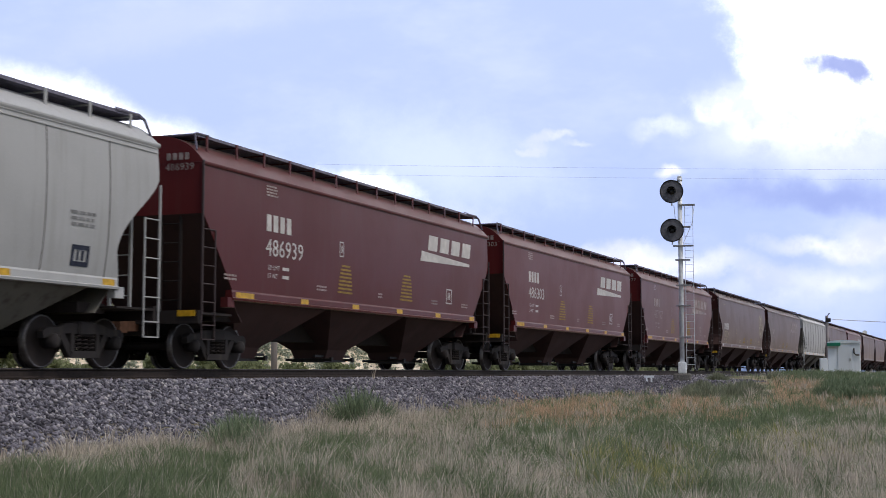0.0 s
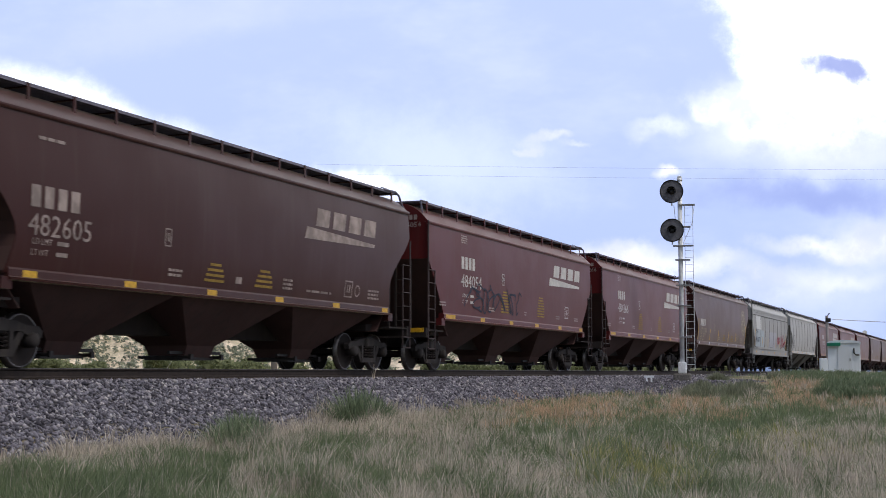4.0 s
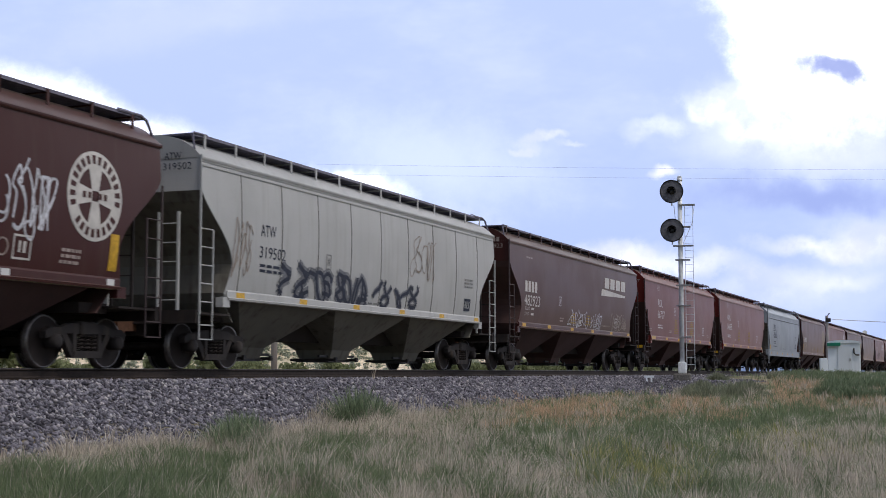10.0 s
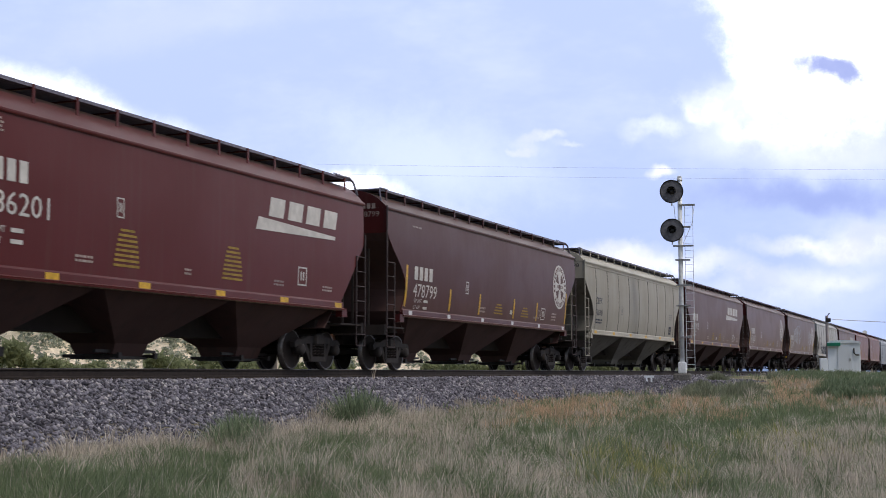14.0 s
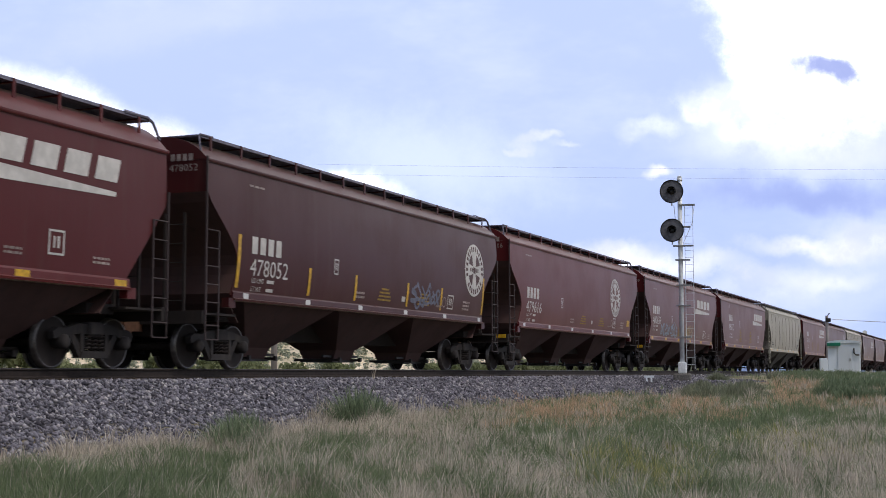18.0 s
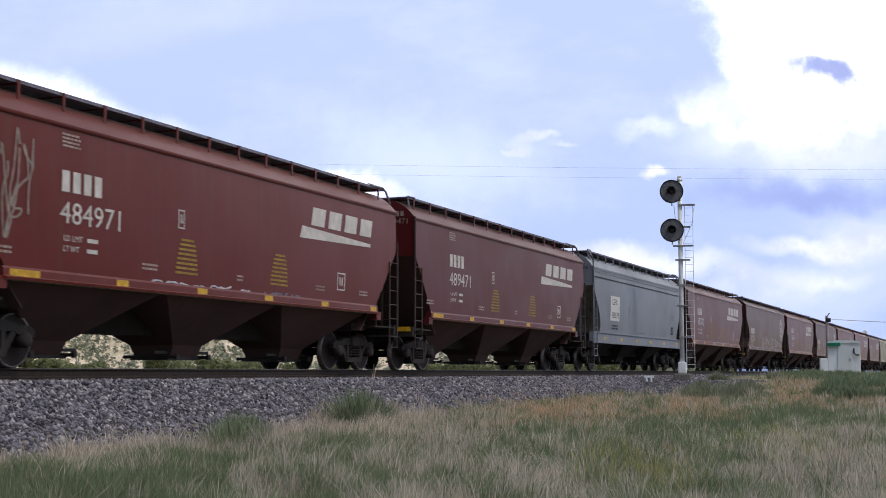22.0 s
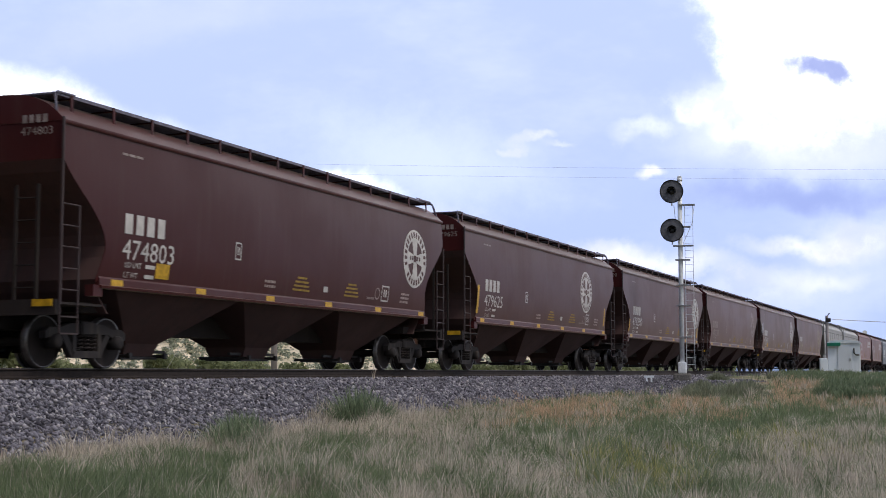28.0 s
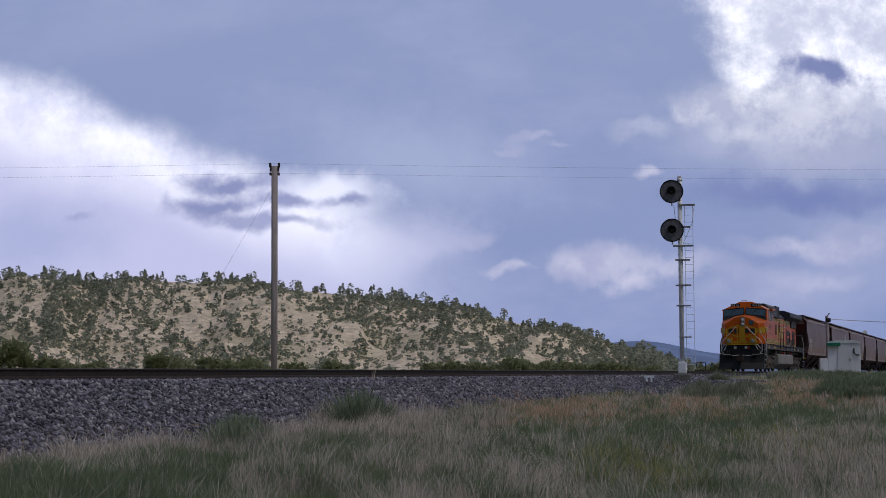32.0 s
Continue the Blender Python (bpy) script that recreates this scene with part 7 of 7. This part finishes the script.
    for y in (-0.8, 0.8):
        bm = bmesh.new()
        box(bm, NF - 0.42, NF - 0.15, y - 0.2, y + 0.2, 1.86, 2.26)
        bevel(bm, 0.02)
        db = part("ditch_light_box", bm, GOLD, loco)
        bm = bmesh.new()
        lathe_x(bm, [(0.13, 0.0), (0.125, -0.03), (0.04, -0.045)], y, 2.06, 16)
        part("lens", bm, LENS, db, at=(NF - 0.42, 0, 0))
    for y in (-0.32, 0.42):
        bm = bmesh.new()
        lathe_x(bm, [(0.1, 0.0), (0.1, -0.05), (0.05, -0.06)], y, 1.6, 14)
        part("air_hose_cap", bm, RAILW, loco, at=(-10.34, 0, 0))
    # hoses, lifting lever and step edges on the pilot
    for y in (-0.95, -0.8, 0.62, 0.78, 0.95):
        bm = bmesh.new()
        tube(bm, [(-10.3, y, 1.42), (-10.5, y, 1.36), (-10.56, y, 1.1), (-10.5, y + 0.03, 0.86)], 0.035, 6)
        part("air_hose", bm, BLACK, loco, smooth=True)
    bm = bmesh.new()
    tube(bm, [(-10.42, -1.45, 1.2), (-10.46, -0.95, 1.12), (-10.5, -0.5, 1.06), (-10.6, -0.1, 1.1)], 0.02, 5)
    tube(bm, [(-10.42, 1.45, 1.2), (-10.46, 0.95, 1.12), (-10.5, 0.5, 1.06), (-10.6, 0.1, 1.1)], 0.02, 5)
    part("uncoupling_lever", bm, RAILW, loco, "white uncoupling lever")
    for y in (-0.95, 0.95):
        add("pilot_step", RAILW, (-10.62, -10.36, y - 0.22, y + 0.22, 1.13, 1.155))
    for s in (-1, 1):
        bm = bmesh.new()
        tube(bm, [(-10.45, s * 1.3, 1.55), (-10.5, s * 1.12, 1.8), (-10.5, s * 0.98, 1.78), (-10.45, s * 1.1, 1.5), (-10.4, s * 1.2, 1.42)], 0.024, 6)
        part("corner_grab", bm, RAILW, loco, "white corner grab iron")
        for z, r in ((1.43, 0.035), (1.33, 0.025)):
            bm = bmesh.new()
            tube(bm, [(-4.6, s * 1.2, z), (-1.0, s * 1.28, z), (4.0, s * 1.28, z - 0.02), (9.6, s * 1.2, z)], r, 6)
            part("air_pipe", bm, DUST, loco)
        for x in (-3.9, -2.4, 0.6, 2.0, 4.6):
            add("pipe_hanger", IRON, (x - 0.03, x + 0.03, min(s * 1.22, s * 1.34), max(s * 1.22, s * 1.34), 1.28, 1.53))
    add("red_tag", plain("red_tag", (0.3, 0.03, 0.03), 0.6), (-10.38, -10.33, -0.58, -0.44, 1.5, 1.72))
    for s in (-1, 1):
        bm = bmesh.new()
        tube(bm, [(NF - 0.3, s * 0.3, 3.0), (NF - 0.3, s * 0.42, 2.98), (NF - 0.2, s * 0.6, 2.75), (NF - 0.1, s * 1.3, 2.05), (NF - 0.1, s * 1.36, 1.9), (NF - 0.1, s * 1.36, 1.35), (NF - 0.2, s * 1.2, 1.2)], 0.026, 6)
        part("front_handrail", bm, RAILW, loco, "white front handrail")
        bm = bmesh.new()
        tube(bm, [(-9.95, s * 1.2, 2.95), (-9.95, s * 1.22, 2.65), (-9.6, s * 1.52, 2.1), (-9.55, s * 1.56, 1.9), (-9.5, s * 1.57, 0.95)], 0.026, 6)
        part("step_handrail", bm, RAILW, loco, "white step handrail")
        bm = bmesh.new()
        tube(bm, [(9.75, s * 1.5, 2.75), (9.8, s * 1.55, 2.6), (10.2, s * 1.57, 2.1), (10.2, s * 1.57, 1.2), (10.0, s * 1.57, 1.0)], 0.026, 6)
        part("rear_handrail", bm, RAILW, loco, "white rear handrail")
        bm = bmesh.new()
        o = [(NF + 0.02, s * 1.13), (-9.55, s * 1.475)]
        v = [bm.verts.new((x - 0.01, y + s * 0.012, z)) for (x, y), z in ((o[0], 2.56), (o[1], 2.6), (o[1], 3.0), (o[0], 2.96))]
        bm.faces.new(v if s < 0 else v[::-1])
        thicken(bm, 0.01)
        part("corner_stripe", bm, GOLD, loco, "yellow wing stripe")
    # long hood
    H = 0.96
    bm = bmesh.new()
    section(bm, [(-H, 1.86), (H, 1.86), (H, 3.95), (-H, 3.95)], -5.95, 10.15)
    hood = part("hood", bm, ORANGE, loco)
    bm = bmesh.new()
    section(bm, [(-H, 3.95), (H, 3.95), (H, 4.12), (0.6, 4.42), (-0.6, 4.42), (-H, 4.12)], -1.4, 6.2)
    section(bm, [(-1.15, 3.95), (1.15, 3.95), (1.15, 4.62), (0.9, 4.8), (-0.9, 4.8), (-1.15, 4.62)], -5.94, -1.7)
    part("hood_roof", bm, DARK, loco, "dark grey hood roof")
    add("blower_box", BLACK, (-1.7, 0.1, -1.12, 1.12, 3.93, 4.8), soft=0.03)
    add("roof_grille", IRON, (-5.3, -4.3, -1.17, -1.14, 4.05, 4.6))
    add("exhaust_housing", BLACK, (1.75, 3.6, -0.5, 0.5, 4.36, 4.74), soft=0.03)
    for x in (0.7, 1.05, 1.35):
        bm = bmesh.new()
        tube(bm, [(x, -0.3, 4.35), (x, -0.3, 4.58), (x - 0.18, -0.3, 4.6)], 0.06)
        part("horn", bm, IRON, loco)
    bm = bmesh.new()
    section(bm, [(-1.0, 3.92), (1.0, 3.92), (1.42, 4.18), (1.42, 4.5), (0.9, 4.68), (-0.9, 4.68), (-1.42, 4.5), (-1.42, 4.18)], 3.7, 10.75)
    bevel(bm, 0.02)
    part("radiator_housing", bm, DARK, loco, "overhanging dark radiator housing")
    for s in (-1, 1):
        def skin(x0, x1, z0, z1, out=0.008, w=H):
            return (x0, x1, min(s * w, s * (w + out)), max(s * w, s * (w + out)), z0, z1)

        add("upper_stripe", GOLD, skin(-5.9, 6.9, 3.60, 3.92), label="yellow upper band")
        add("hood_stripe", GOLD, skin(-5.9, 10.1, 1.9, 2.26), label="yellow lower band")
        for z in (2.0, 2.09, 2.18, 3.68, 3.77, 3.86):
            add("pin_line", MAROON, skin(-5.88, 10.08 if z < 3 else 6.88, z - 0.007, z + 0.007, 0.013))
        for x in (-4.9, -4.0, -3.1, -2.2, -1.3, -0.4, 0.5, 1.4, 2.3, 3.2, 4.1, 5.0):
            add("door_seam", MAROON, skin(x - 0.012, x + 0.012, 1.92, 3.9, 0.016))
        for x, w in ((-1.9, 0.98), (-0.68, 1.02), (0.6, 0.95), (1.82, 0.92)):
            add("painted_block", GOLD, skin(x + 0.06, x + w - 0.06, 2.44, 3.36, 0.024), label="large yellow painted block")
            add("block_outline", MAROON, skin(x + 0.02, x + w - 0.02, 2.40, 3.40, 0.0195))
        for x0, x1, z0, z1 in ((4.75, 5.3, 2.75, 3.2), (5.45, 6.0, 2.75, 3.2), (4.75, 5.3, 2.05, 2.6), (5.45, 6.0, 2.05, 2.6), (6.3, 6.7, 2.2, 3.1), (7.9, 8.2, 2.05, 3.25), (8.45, 8.75, 2.05, 3.2), (9.0, 9.3, 2.1, 3.15), (7.05, 7.65, 1.95, 2.5)):
            add("louvre", IRON, skin(x0, x1, z0, z1, 0.03), label="dark louvred vent")
        for x0, x1 in ((6.95, 8.3), (8.4, 9.85)):
            bm = bmesh.new()
            o = [(x0, 3.45), (x1, 3.45), (x1, 3.95), (x0 + (0.1 if x0 < 7 else 0), 3.95)]
            prism(bm, o, min(s * 0.97, s * 1.06), max(s * 0.97, s * 1.06))
            bmesh.ops.recalc_face_normals(bm, faces=bm.faces[:])
            part("radiator_screen", bm, IRON, loco, "dark mesh screen")
        add("equipment_box", ORANGE, (-5.95, -3.3, min(s * 0.95, s * 1.4), max(s * 0.95, s * 1.4), 1.88, 3.6), label="orange side cabinet", soft=0.02)
        add("cabinet_stripe", GOLD, (-5.95, -3.29, min(s * 1.4, s * 1.408), max(s * 1.4, s * 1.408), 1.92, 2.26))
        for z in (2.0, 2.09, 2.18):
            add("pin_line", MAROON, (-5.94, -3.29, min(s * 1.408, s * 1.413), max(s * 1.408, s * 1.413), z - 0.01, z + 0.01))
        add("side_louvre", RUST, (-4.25, -3.5, min(s * 1.4, s * 1.42), max(s * 1.4, s * 1.42), 2.62, 3.35), label="rusty brown louvre")
        for x in (3.4, 3.75, 4.2):
            add("data_plate", RAILW, skin(x, x + 0.18, 3.35, 3.47, 0.015))
        # hand rail along the walkway
        rail = bmesh.new()
        tube(rail, [(-3.2, s * 1.55, 4.35), (-3.2, s * 1.55, 3.2), (-3.1, s * 1.55, 2.9), (-2.9, s * 1.55, 2.86), (3.0, s * 1.55, 2.86), (10.2, s * 1.55, 2.86)], 0.022, 6)
        tube(rail, [(-5.3, s * 1.4, 4.42), (-3.4, s * 1.5, 4.4), (-3.2, s * 1.55, 4.3)], 0.022, 6)
        hr = part("walkway_handrail", rail, BLACK, loco)
        for x in (-2.9, -1.2, 0.55, 2.3, 4.05, 5.8, 7.5, 9.0, 10.1):
            bm = bmesh.new()
            tube(bm, [(x, s * 1.55, 1.6), (x, s * 1.55, 2.86)], 0.022, 6)
            part("stanchion", bm, BLACK, hr)
    bm = bmesh.new()
    tube(bm, [(-8.2, 0.3, 4.76), (-8.2, 0.3, 4.9), (-8.2, -0.1, 4.9), (-8.2, -0.1, 4.76)], 0.02)
    part("roof_loop", bm, CHROME, cab)
    bm = bmesh.new()
    tube(bm, [(-9.6, 1.2, 3.55), (-9.4, 1.0, 3.75), (-9.2, 0.8, 3.8)], 0.02)
    part("nose_grab", bm, BLACK, cab)
    return loco


TRAIN.append(build_loco())


def motions():
    step = [0.0, 4.0, 8.0, 12.0, 16.0, 20.0, 24.0, 28.0, 32.0]
    for car in TRAIN:
        x0 = car.matrix_basis.translation.x - train_place(car["start"], 0.0)
        walk(car, [(t, pose(train_place(car["start"], t) + x0, TRACK, 0)) for t in step])
    # the clouds drift, rigid, by about a degree
    walk(SKY, [(t, pose(0, 0, 0, 0, 0, -0.9 + 0.9 * t / 32.0)) for t in (0.0, 16.0, 32.0)])


motions()
